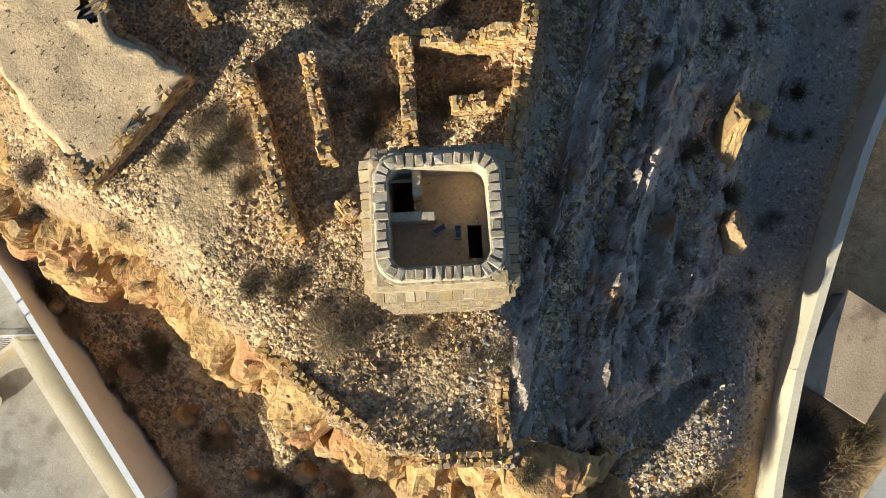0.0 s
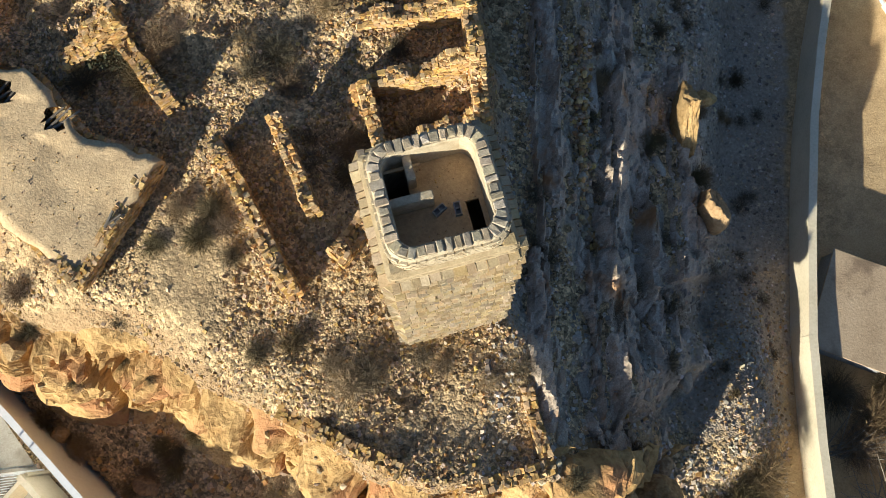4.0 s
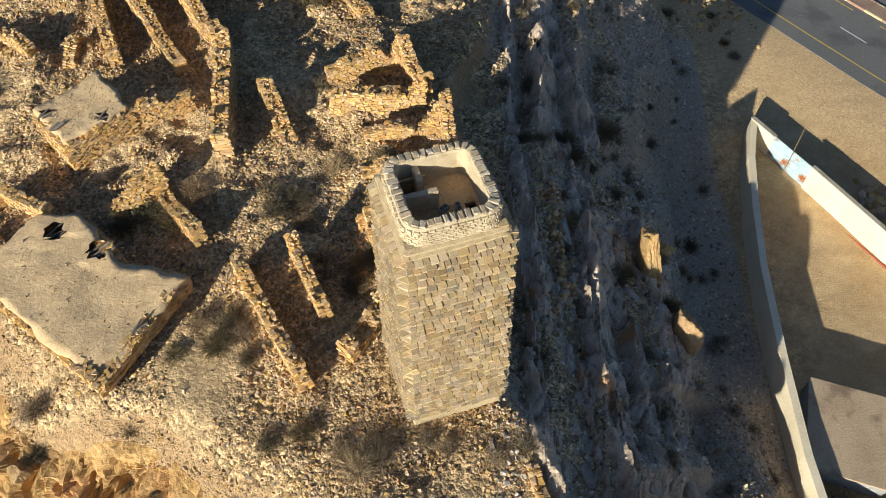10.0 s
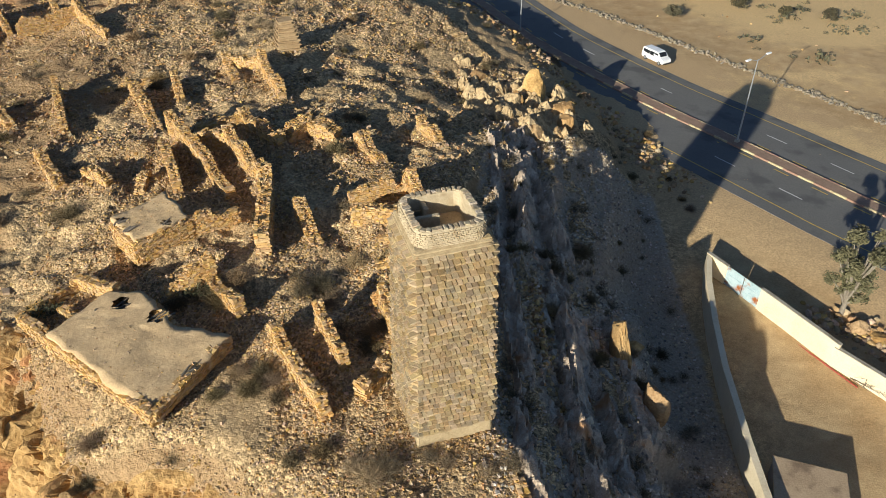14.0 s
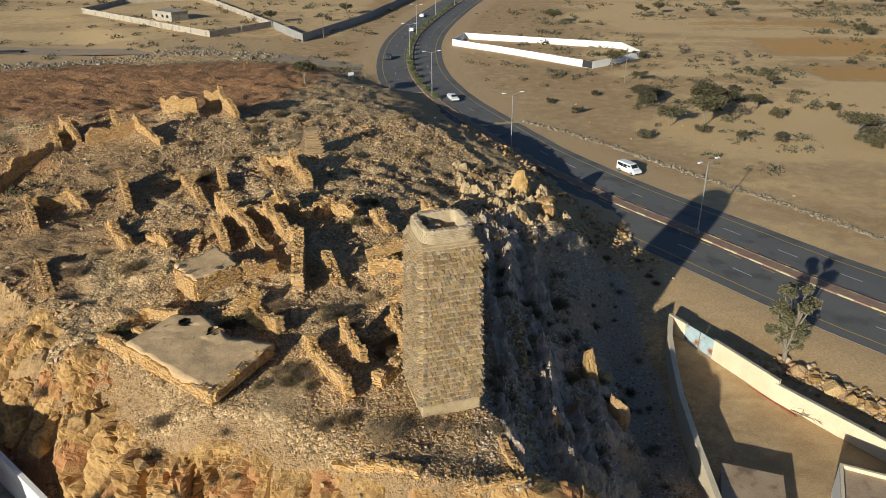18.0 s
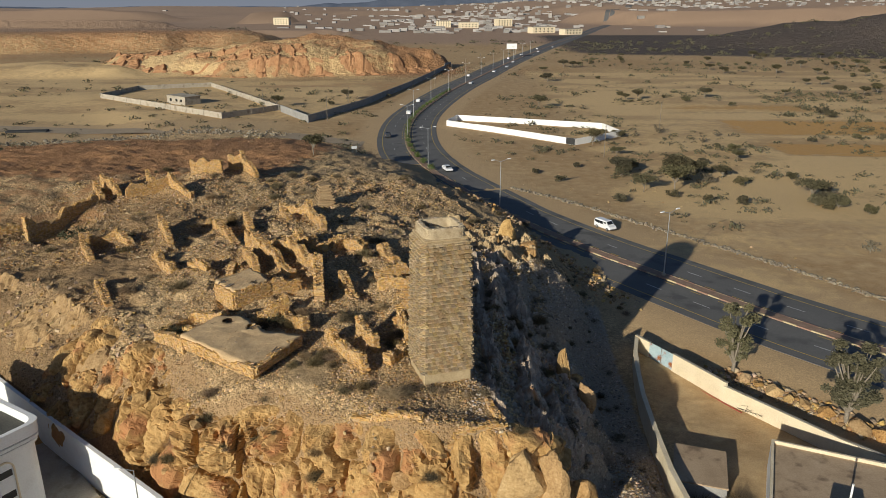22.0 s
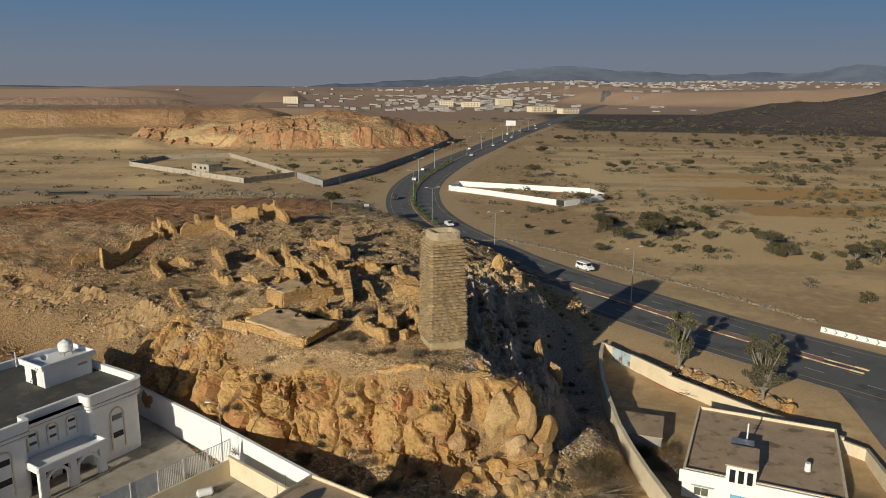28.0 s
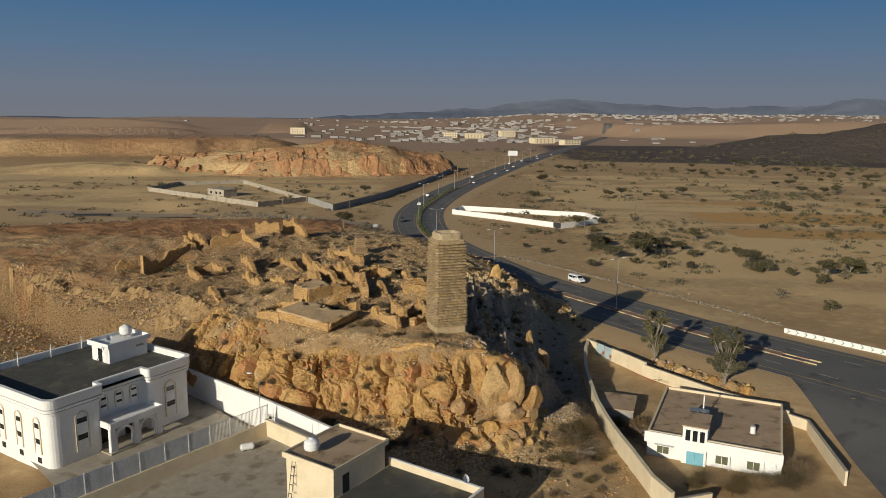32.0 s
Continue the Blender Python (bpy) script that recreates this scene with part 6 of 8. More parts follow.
def water_tank(m, radius, label):
    t = thing("water_tank", (0, 0, 0), 0, label, "tank", "water tanks")
    t.matrix_basis = m
    bm = bmesh.new()
    prof = [(0.02, 0.55), (0.6, 0.56), (0.92, 0.66), (1.0, 0.9), (0.96, 0.93), (0.96, 0.99), (1.0, 1.02), (1.0, 1.3), (0.96, 1.33), (0.96, 1.39), (1.0, 1.42), (0.95, 1.7), (0.7, 1.95), (0.4, 2.06), (0.34, 2.07), (0.34, 2.17), (0.02, 2.2)]
    rows = [[bm.verts.new((p * radius * math.cos(a), p * radius * math.sin(a), q * radius)) for a in np.linspace(0, 2 * math.pi, 25)[:-1]] for p, q in prof]
    for a, b in zip(rows, rows[1:]):
        for i in range(24):
            bm.faces.new((a[i], a[(i + 1) % 24], b[(i + 1) % 24], b[i]))
    bm.faces.new(rows[0][::-1])
    bm.faces.new(rows[-1])
    for f in bm.faces:
        f.smooth = True
    part("tank_body", bm, M["tank_white"], t)
    for k in range(4):
        a = math.pi / 4 + k * math.pi / 2
        part("leg", rods((radius * 0.8 * math.cos(a), radius * 0.8 * math.sin(a), 0), (radius * 0.8 * math.cos(a), radius * 0.8 * math.sin(a), radius * 0.56), 0.035, None, 6), M["red_roof"], t)
        b = a + math.pi / 2
        part("rail", rods((radius * 0.8 * math.cos(a), radius * 0.8 * math.sin(a), radius * 0.5), (radius * 0.8 * math.cos(b), radius * 0.8 * math.sin(b), radius * 0.5), 0.03, None, 6), M["red_roof"], t)
    return t


def dish(m, label):
    d = thing("satellite_dish", (0, 0, 0), 0, label, "dish", "satellite dishes")
    d.matrix_basis = m
    bm = bmesh.new()
    rows = [[bm.verts.new((q * 0.45 * math.cos(a), q * 0.42 * math.sin(a), 0.16 * q * q)) for a in np.linspace(0, 2 * math.pi, 17)[:-1]] for q in (0.05, 0.4, 0.7, 1.0)]
    for a, b in zip(rows, rows[1:]):
        for i in range(16):
            bm.faces.new((a[i], a[(i + 1) % 16], b[(i + 1) % 16], b[i]))
    bm.faces.new(rows[0][::-1])
    bm.transform(Matrix.Translation((0, 0, 0.75)) @ Matrix.Rotation(radians(55), 4, "X"))
    part("reflector", bm, M["tank_white"], d)
    part("mast", rods((0, 0, 0), (0, 0, 0.75), 0.03, None, 6), M["galvanised"], d)
    part("feed_arm", rods((0, 0.05, 0.6), (0, -0.5, 0.95), 0.015, None, 5), M["galvanised"], d)
    return d


water_tank(VM @ Matrix.Translation((17.6, 10.2, VT + 2.36)), 0.85, "round white water tank on a rusty stand")
dish(VM @ Matrix.Translation((14.4, 9.4, VT + 2.36)), "small white satellite dish on the stair roof")
lad = thing("roof_ladder", (0, 0, 0), 0, "dark metal ladder leaning on the stair room", "ladder")
lad.matrix_basis = VM @ Matrix.Translation((12.9, 8.6, VT - 0.1))
for y in (-0.22, 0.22):
    part("rail", rods((-1.2, y, 0), (0.15, y, 2.6), 0.03, None, 6), M["black_metal"], lad)
for k in range(8):
    u = (k + 0.5) / 8
    part("rung", rods((-1.2 + 1.35 * u, -0.22, 2.6 * u), (-1.2 + 1.35 * u, 0.22, 2.6 * u), 0.02, None, 5), M["black_metal"], lad)
for k in range(4):
    part("roof_pole", rods((1.5 + k * 4.6, VD - 0.4, VT - 0.1), (1.5 + k * 4.6, VD - 0.4, VT + 1.9), 0.06, None, 6), M["white_paint"], villa)

# the yard of the villa: paving, boundary walls, slatted fence
yard = sheet("yard_paving", [(-75, 2, -12.14), (-44, -26, -12.14), (-31, -21.5, -12.14), (-24.3, -11.8, -12.14), (-40, 3.4, -12.14), (-60, 18, -12.14)], [(0, 1, 2, 3, 4, 5)], M["concrete"])
tagged(yard, "bare concrete yard round the villa", "yard", kind="structure")
court = sheet("court_paving", [(-44, -26, -11.6), (-60, -70, -11.6), (-14, -70, -11.6), (-13.4, -30, -11.6), (-11.5, -23.5, -11.6), (-13.5, -17.8, -11.6), (-24.2, -11.8, -11.6), (-31, -21.5, -11.6)], [(0, 1, 2, 3, 4, 5, 6, 7)], M["concrete"])
tagged(court, "stained concrete court behind the fence", "court", kind="structure")
wall_run("boundary_wall", [(-60, 18), (-40.3, 3.0), (-24.8, -8.4), (-13.3, -17.5), (-11.0, -23.0)], -8.1, -13.5, 0.3, M["white_paint"], "tall white boundary wall below the cliff", M["white_paint"])
wall_run("court_wall", [(-24.2, -11.6), (-14.0, -19.4)], -9.4, -12.0, 0.25, M["cream_paint"], "cream inner wall of the court", M["cream_paint"])
fence = thing("slatted_fence", (0, 0, 0), 0, "cream wall carrying a tall grey slatted metal fence", "fence")
FENCE = [(-24.0, -11.4), (-30.6, -21.0), (-44.5, -41.5)]
for a, b in zip(FENCE, FENCE[1:]):
    m = framed(a, b)
    ln = math.dist(a, b)
    part("base_wall", put(boxed(0, ln, -0.12, 0.12, -12.6, -9.7, 0.02), m), M["cream_paint"], fence)
    n = int(ln / 2.9)
    for k in range(n + 1):
        x = k * ln / n
        part("post", put(boxed(x - 0.05, x + 0.05, -0.2, -0.1, -11.6, -7.35), m), M["white_paint"], fence)
        if k < n:
            near_end = a == FENCE[0] and k < 3
            pan = part("panel", put(boxed(x + 0.06, x + ln / n - 0.06, -0.17, -0.13, -7.5, -7.44), m), M["fence_metal"], fence, "grey slatted panel")
            if near_end:
                for q in np.arange(x + 0.12, x + ln / n - 0.06, 0.2):
                    part("bar", put(boxed(q, q + 0.05, -0.16, -0.14, -9.68, -7.5), m), M["white_paint"], pan)
            else:
                for q in np.arange(-9.65, -7.5, 0.125):
                    part("slat", put(boxed(x + 0.06, x + ln / n - 0.06, -0.165, -0.135, q, q + 0.1), m), M["fence_metal"], pan)
gas = thing("gas_cylinder", (-25.4, -16.0, -11.6), radians(30), "white gas cylinder lying in the court", "cylinder")
bm = bmesh.new()
bmesh.ops.create_cone(bm, cap_ends=True, segments=20, radius1=0.42, radius2=0.42, depth=1.7, matrix=Matrix.Translation((0, 0, 0.5)) @ Matrix.Rotation(math.pi / 2, 4, "Y"))
bmesh.ops.bevel(bm, geom=[e for e in bm.edges if abs(e.verts[0].co.x - e.verts[1].co.x) < 0.01], offset=0.15, segments=3, affect="EDGES")
part("vessel", bm, M["tank_white"], gas)
for x in (-0.5, 0.5):
    part("cradle", boxed(x - 0.06, x + 0.06, -0.3, 0.3, 0, 0.16), M["grey_block"], gas)

# the cream house whose roof carries a small room
AM = framed((-10.7, -34.5), (-6.2, -27.0))
annex = thing("cream_house", label="low cream house with a dark flat roof and roof room", category="house")
annex.matrix_basis = AM
part("body", boxed(-30, 9.4, -11.5, 0.4, -12.6, -7.75), M["cream_paint"], annex)
part("roof_deck", boxed(-30, 9.2, -11.3, 0.2, -7.746, -7.7), M["dark_roof"], annex, "dark dusty roof terrace")
for x0, x1, y0, y1 in ((-30, 9.4, -11.5, -11.25), (9.15, 9.4, -11.25, 0.4)):
    part("terrace_parapet", boxed(x0, x1, y0, y1, -7.745, -6.9, 0.02), M["cream_paint"], annex)
    part("terrace_coping", boxed(x0 - 0.04, x1 + 0.04, y0 - 0.04, y1 + 0.04, -6.897, -6.83, 0.02), M["white_paint"], annex)
rm = part("roof_room", boxed(0.3, 8.4, 0.3, 6.8, -12.6, -5.0, 0.02), M["cream_paint"], annex, "cream roof room")
part("room_eave", boxed(0.0, 8.75, 0.0, 7.1, -5.0, -4.75, 0.03), M["cream_paint"], rm)
part("room_roof", boxed(0.2, 8.55, 0.2, 6.9, -4.746, -4.7), M["roof_dust"], rm)
for x0, x1, y0, y1 in ((0.0, 8.75, 0, 0.18), (0.0, 8.75, 6.92, 7.1), (0.0, 0.18, 0.18, 6.92), (8.57, 8.75, 0.18, 6.92)):
    part("room_kerb", boxed(x0, x1, y0, y1, -4.747, -4.4, 0.015), M["cream_paint"], rm)
part("room_door", boxed(1.6, 2.6, 0.26, 0.298, -7.7, -5.7), M["black_metal"], rm, "black metal door")
water_tank(AM @ Matrix.Translation((1.9, 4.7, -4.69)), 0.8, "white water tank on the roof room")
dish(AM @ Matrix.Translation((9.2, -9.4, -7.2)), "white satellite dish on the parapet")
lad2 = copy_thing(lad, AM @ Matrix.Translation((0.2, 5.6, -11.6)) @ Matrix.Diagonal((1, 1, 1, 1)))
lad2.scale = (1, 1, 2.8)
lad2["label"] = "tall black ladder leaning on the roof room"
for k, (x, y) in enumerate(((4.4, 7.0), (5.4, 7.0))):
    part("aerial", rods((x, y, -4.4), (x, y, -2.9), 0.025, None, 6), M["galvanised"], annex)

# the white house by the road
HB, HT = -13.3, -9.5
HM = framed((25.0, -11.2), (39.6, -17.0))
HL, HD = 15.7, 17.2
house = thing("white_house", label="white single-storey house with a dusty flat roof and blue door", category="house")
house.matrix_basis = HM
part("wall_block", boxed(0, HL, 0, HD, HB - 0.8, HT - 0.35, 0.02), M["white_paint"], house)
part("roof_deck", boxed(0.25, HL - 0.25, 0.25, HD - 0.25, HT - 0.346, HT - 0.3), M["roof_dust"], house, "dusty brown flat roof")
for x0, x1, y0, y1 in ((0, HL, 0, 0.25), (0, HL, HD - 0.25, HD), (0, 0.25, 0.25, HD - 0.25), (HL - 0.25, HL, 0.25, HD - 0.25)):
    part("parapet", boxed(x0, x1, y0, y1, HT - 0.347, HT + 0.05, 0.01), M["cream_paint"], house)
part("string_course", boxed(-0.3, HL + 0.1, -0.45, 0, HT - 1.35, HT - 1.2, 0.02), M["white_paint"], house)
part("fascia", boxed(-0.3, 4.6, -0.45, -0.25, HT - 1.2, HT + 0.06, 0.02), M["white_paint"], house)
part("fascia", boxed(6.9, HL + 0.1, -0.45, -0.25, HT - 1.2, HT + 0.0, 0.02), M["white_paint"], house)
for k, x in enumerate((9.8, 13.6)):
    part("pilaster", boxed(x, x + 0.18, -0.47, -0.24, HB, HT, 0.01), M["white_paint"], house)
stair = part("stair_block", boxed(4.3, 7.2, -0.5, 4.2, HB, HT + 1.6, 0.03), M["white_paint"], house, "white stair block")
part("stair_roof", boxed(4.15, 7.35, -0.65, 4.35, HT + 1.6, HT + 1.75, 0.02), M["roof_dust"], stair)
for k in range(3):
    part("stair_window", boxed(4.65 + k * 0.85, 5.2 + k * 0.85, -0.54, -0.5, HT - 0.2, HT + 1.2), M["dark_glass"], stair)
door = part("front_door", boxed(4.9, 6.9, -0.56, -0.5, HB, HB + 2.2, 0.01), M["blue_paint"], house, "pale blue double door")
part("door_seam", boxed(5.89, 5.91, -0.575, -0.56, HB, HB + 2.2), M["black_metal"], door)
for x in (2.0, 9.0, 12.6):
    w_ = part("window", boxed(x - 0.7, x + 0.7, -0.05, 0.02, HB + 1.1, HB + 2.1, 0.01), M["green_glass"], house, "green-tinted window")
    part("window_frame", boxed(x - 0.75, x + 0.75, -0.09, -0.05, HB + 1.02, HB + 1.1), M["white_paint"], w_)
    part("mullion", boxed(x - 0.03, x + 0.03, -0.08, -0.05, HB + 1.1, HB + 2.1), M["white_paint"], w_)
part("awning", boxed(1.0, 3.2, -0.6, 0, HB + 2.25, HB + 2.33, 0.01), M["white_paint"], house)
tank = thing("roof_tank", (0, 0, 0), 0, "grey metal water tank on the house roof", "tank")
tank.matrix_basis = HM @ Matrix.Translation((5.6, 6.2, HT - 0.3))
part("tank_body", boxed(-1.2, 1.2, -0.7, 0.7, 0.4, 1.7, 0.04), M["galvanised"], tank)
for x in (-1.0, 1.0):
    for y in (-0.55, 0.55):
        part("leg", boxed(x - 0.05, x + 0.05, y - 0.05, y + 0.05, 0, 0.4), M["black_metal"], tank)
part("vent_pipe", rods((0.4, 1.2, 0), (0.4, 1.2, 3.4), 0.09, None, 8), M["tank_white"], tank)
barrel = thing("white_barrel", (0, 0, 0), 0, "small white barrel on the house roof", "barrel")
barrel.matrix_basis = HM @ Matrix.Translation((12.2, 5.6, HT - 0.3))
part("drum", rods((0, 0, 0), (0, 0, 0.9), 0.34, 0.3, 14), M["tank_white"], barrel)
shed = thing("garden_shed", (23.8, 2.6, 0), radians(74), "low grey-roofed shed inside the garden", "shed")
part("shed_roof", boxed(-3.2, 3.2, -2.6, 2.4, -11.3, -11.15, 0.02), M["roof_dust"], shed, "flat dusty sheet roof")
for x in (-3.0, 2.8):
    part("shed_wall", boxed(x, x + 0.2, -2.5, 2.3, -13.4, -11.3), M["grey_block"], shed)
part("shed_wall", boxed(-3.0, 3.0, 2.1, 2.3, -13.4, -11.3), M["grey_block"], shed)


# ---- road furniture ----
RUN = np.r_[0, np.cumsum(np.linalg.norm(np.diff(ROADLINE, axis=0), axis=1))]


def on_road(d, offset=0.0):
    """Place, heading and height at a distance along the road, off its middle line."""
    p = np.array([np.interp(d, RUN, ROADLINE[:, 0]), np.interp(d, RUN, ROADLINE[:, 1])])
    q = np.array([np.interp(d + 2, RUN, ROADLINE[:, 0]), np.interp(d + 2, RUN, ROADLINE[:, 1])])
    w = (q - p) / np.linalg.norm(q - p)
    z = ground(*p)
    p = p + offset * np.array((w[1], -w[0]))
    return p, math.atan2(w[1], w[0]), z


MED = 124.0
M["median_paver"] = material("median_paver", (0.21, 0.14, 0.10), (0.28, 0.19, 0.135), (0.34, 0.235, 0.17), 1, 9, 0.9, 0.3)
M["kerb_paint"] = material("kerb_paint", (0.40, 0.32, 0.17), (0.49, 0.40, 0.23), (0.56, 0.47, 0.3), 1.5, 9, 0.85, 0.2, stain=((0.30, 0.22, 0.14), 1.2, 0.53))
M["kerb_red"] = material("kerb_red", (0.24, 0.145, 0.10), (0.31, 0.19, 0.135), (0.38, 0.25, 0.18), 1.5, 9, 0.85, 0.2)
ribbon("median_paving", -0.82, 0.82, M["median_paver"], 0.25, start=MED, parent=road, depth=0.3)
for sgn in (-1, 1):
    for n_ in range(150):
        d0 = MED + n_ * 2.02
        (p0, a0, z0) = on_road(d0 + 1.0, sgn * 0.93)
        if n_ == 0:
            kerb_meshes = []
            for mt in ("kerb_paint", "kerb_red"):
                me = bpy.data.meshes.new("kerb_stone")
                bm = boxed(-1.0, 1.0, -0.1, 0.1, -0.2, 0.27, 0.02)
                bm.to_mesh(me)
                bm.free()
                me.materials.append(M[mt])
                kerb_meshes.append(me)
        ob = link_parent(new("kerb_stone", kerb_meshes[n_ % 2]), road)
        ob.matrix_basis = Matrix.Translation((*p0, z0)) @ Matrix.Rotation(a0, 4, "Z")
    ribbon("yellow_edge_line", sgn * 8.3, sgn * 8.46, M["yellow_line"], 0.07, parent=road, end=900)
    dashes("lane_dashes", sgn * 5.0, 0.16, 3.0, 6.0, M["white_line"], road, 20, 800)["kind"] = "stuff"
    dashes("yellow_dashes", sgn * 1.75, 0.16, 2.0, 3.0, M["yellow_line"], road, MED, 500)["kind"] = "stuff"
side_track = np.array([(-34, 172), (-60, 188), (-95, 200), (-140, 205), (-200, 212)])
tagged(sheet("dirt_track", np.r_[np.c_[side_track + (0, 6), land(*(side_track + (0, 6)).T) + 0.05], np.c_[side_track - (0, 6), land(*(side_track - (0, 6)).T) + 0.05]], [(i, i + 5, i + 6, i + 1) for i in range(4)], material("track_dust", (0.27, 0.205, 0.135), (0.34, 0.265, 0.18), (0.40, 0.32, 0.225), 0.2, 4, 0.95, 0.3)), "pale dirt track joining the road", "track", kind="structure")


def street_lamp():
    l_ = thing("street_lamp", label="tall grey steel street lamp on the median", category="street lamp", group="street lamps")
    part("base", boxed(-0.25, 0.25, -0.25, 0.25, 0.2, 0.55, 0.03), M["concrete"], l_)
    part("pole", rods((0, 0, 0.4), (0, 0, 11.0), 0.12, 0.06, 10), M["galvanised"], l_)
    for sg in (-1, 1):
        arm = part("arm", rods((0, 0, 10.8), (0, sg * 1.6, 11.3), 0.045, 0.04, 8), M["galvanised"], l_)
        part("lamp_head", boxed(-0.16, 0.16, sg * 1.9 - 0.42, sg * 1.9 + 0.42, 11.22, 11.38, 0.04), M["tank_white"], arm)
    return l_


first_lamp = street_lamp()
d_lamp = float(RUN[np.argmin(np.hypot(ROADLINE[:, 0] - 32.6, ROADLINE[:, 1] - 56.4))])
for n_ in range(14):
    p0, a0, z0 = on_road(d_lamp + 47.2 * n_)
    m = Matrix.Translation((*p0, z0 + 0.05)) @ Matrix.Rotation(a0, 4, "Z")
    if n_ == 0:
        first_lamp.matrix_basis = m
    else:
        copy_thing(first_lamp, m)


def car(name, label, paint, long=4.7, wide=1.75, tall=1.9, van=True):
    c = thing(name, label=label, category="van" if van else "car", group="vehicles")
    if van:
        prof = [(-long / 2, 0.35), (-long / 2, 1.0), (-long / 2 + 0.05, tall - 0.1), (-long / 2 + 0.25, tall), (long / 2 - 1.45, tall), (long / 2 - 0.75, 1.15), (long / 2 - 0.1, 0.95), (long / 2, 0.6), (long / 2, 0.35)]
    else:
        prof = [(-long / 2, 0.35), (-long / 2, 0.85), (-long / 2 + 0.25, 1.0), (-long / 2 + 0.7, tall - 0.05), (-0.3, tall), (0.5, tall - 0.08), (long / 2 - 1.25, 1.0), (long / 2 - 0.1, 0.85), (long / 2, 0.6), (long / 2, 0.35)]
    bm = bmesh.new()
    left = [bm.verts.new((x, -wide / 2 + (0.12 if z > 1.2 else 0), z)) for x, z in prof]
    right = [bm.verts.new((x, wide / 2 - (0.12 if z > 1.2 else 0), z)) for x, z in prof]
    bm.faces.new(left)
    bm.faces.new(right[::-1])
    for i in range(len(prof)):
        j = (i + 1) % len(prof)
        bm.faces.new((left[j], left[i], right[i], right[j]))
    bmesh.ops.recalc_face_normals(bm, faces=bm.faces[:])
    bmesh.ops.bevel(bm, geom=bm.edges[:], offset=0.05, segments=2, affect="EDGES")
    part("body", bm, paint, c)
    for sg in (-1, 1):
        y = sg * (wide / 2 - 0.05)
        spans = ((-long / 2 + 0.25, -0.75), (-0.65, 0.35), (0.45, long / 2 - 1.25)) if van else ((-long / 2 + 0.85, -0.4), (-0.3, 0.75))
        for a, b in spans:
            part("side_window", boxed(a, b, min(y, y + sg * 0.012), max(y, y + sg * 0.012), 1.1, tall - 0.22), M["dark_glass"], c)
        for x in (-long / 2 + 0.85, long / 2 - 0.85):
            wh = part("tyre", rods((x, sg * (wide / 2 - 0.22), 0.33), (x, sg * (wide / 2 + 0.01), 0.33), 0.33, None, 18), M["black_metal"], c)
            part("rim", rods((x, sg * (wide / 2 - 0.1), 0.33), (x, sg * (wide / 2 + 0.025), 0.33), 0.19, None, 12), M["galvanised"], wh)
        part("headlight", boxed(long / 2 - 0.06, long / 2 + 0.01, sg * 0.6 - 0.16, sg * 0.6 + 0.16, 0.62, 0.78, 0.02), M["tank_white"], c)
        part("tail_light", boxed(-long / 2 - 0.01, -long / 2 + 0.05, sg * 0.72 - 0.1, sg * 0.72 + 0.1, 0.8, 1.1, 0.02), M["kerb_red"], c)
    fx = long / 2 - 1.12 if van else 0.78
    ws = boxed(-0.02, 0.02, -wide / 2 + 0.22, wide / 2 - 0.22, -0.36, 0.34)
    ws.transform(Matrix.Translation((fx + 0.04, 0, (tall + 1.1) / 2 + 0.04)) @ Matrix.Rotation(radians(-43 if van else -58), 4, "Y"))
    part("windscreen", ws, M["dark_glass"], c)
    part("rear_window", boxed(-long / 2 - 0.012 + (0 if van else 0.42), -long / 2 + 0.04 + (0 if van else 0.42), -0.6, 0.6, 1.15, tall - 0.25), M["dark_glass"], c)
    part("bumper", boxed(long / 2 - 0.1, long / 2 + 0.06, -wide / 2 + 0.05, wide / 2 - 0.05, 0.32, 0.52, 0.04), M["black_metal"], c)
    return c


M["car_white"] = material("car_white", (0.68, 0.68, 0.68), (0.76, 0.76, 0.76), (0.8, 0.8, 0.8), 1, 6, 0.25, 0.0, spec=0.5)
M["car_dark"] = material("car_dark", (0.03, 0.035, 0.04), (0.045, 0.05, 0.058), (0.06, 0.065, 0.075), 1, 6, 0.25, 0.0, spec=0.5)
van = car("minibus", "white minibus parked on the far shoulder of the road", M["car_white"])
d_van = float(RUN[np.argmin(np.hypot(ROADLINE[:, 0] - 19, ROADLINE[:, 1] - 76))])


def park(ob, d, offset, flip=False):
    p0, a0, z0 = on_road(d, offset)
    ob.matrix_basis = Matrix.Translation((*p0, z0 + 0.06)) @ Matrix.Rotation(a0 + (math.pi if flip else 0), 4, "Z")
    return ob


park(van, d_van, 11.6, True)
saloon = park(car("saloon_car", "white saloon car on the road", M["car_white"], 4.6, 1.8, 1.45, False), d_van + 64, 4.0, True)
dark_car = park(car("dark_car", "dark hatchback on the near carriageway", M["car_dark"], 4.4, 1.8, 1.5, False), d_van + 120, -6.6)
for d_, o_ in ((d_van + 175, -3.4), (d_van + 215, -6.6), (d_van + 300, 4.0), (d_van + 420, 6.6), (d_van + 560, -4.0), (d_van + 345, -6.6), (d_van + 470, 3.6), (d_van + 510, -6.8), (d_van + 610, 4.2), (d_van + 660, -4.2), (d_van + 700, 6.4), (d_van + 380, 3.8)):
    p0, a0, z0 = on_road(d_, o_)
    copy_thing(saloon, Matrix.Translation((*p0, z0 + 0.06)) @ Matrix.Rotation(a0 + (math.pi if o_ > 0 else 0), 4, "Z"))["label"] = "white saloon car far along the road"

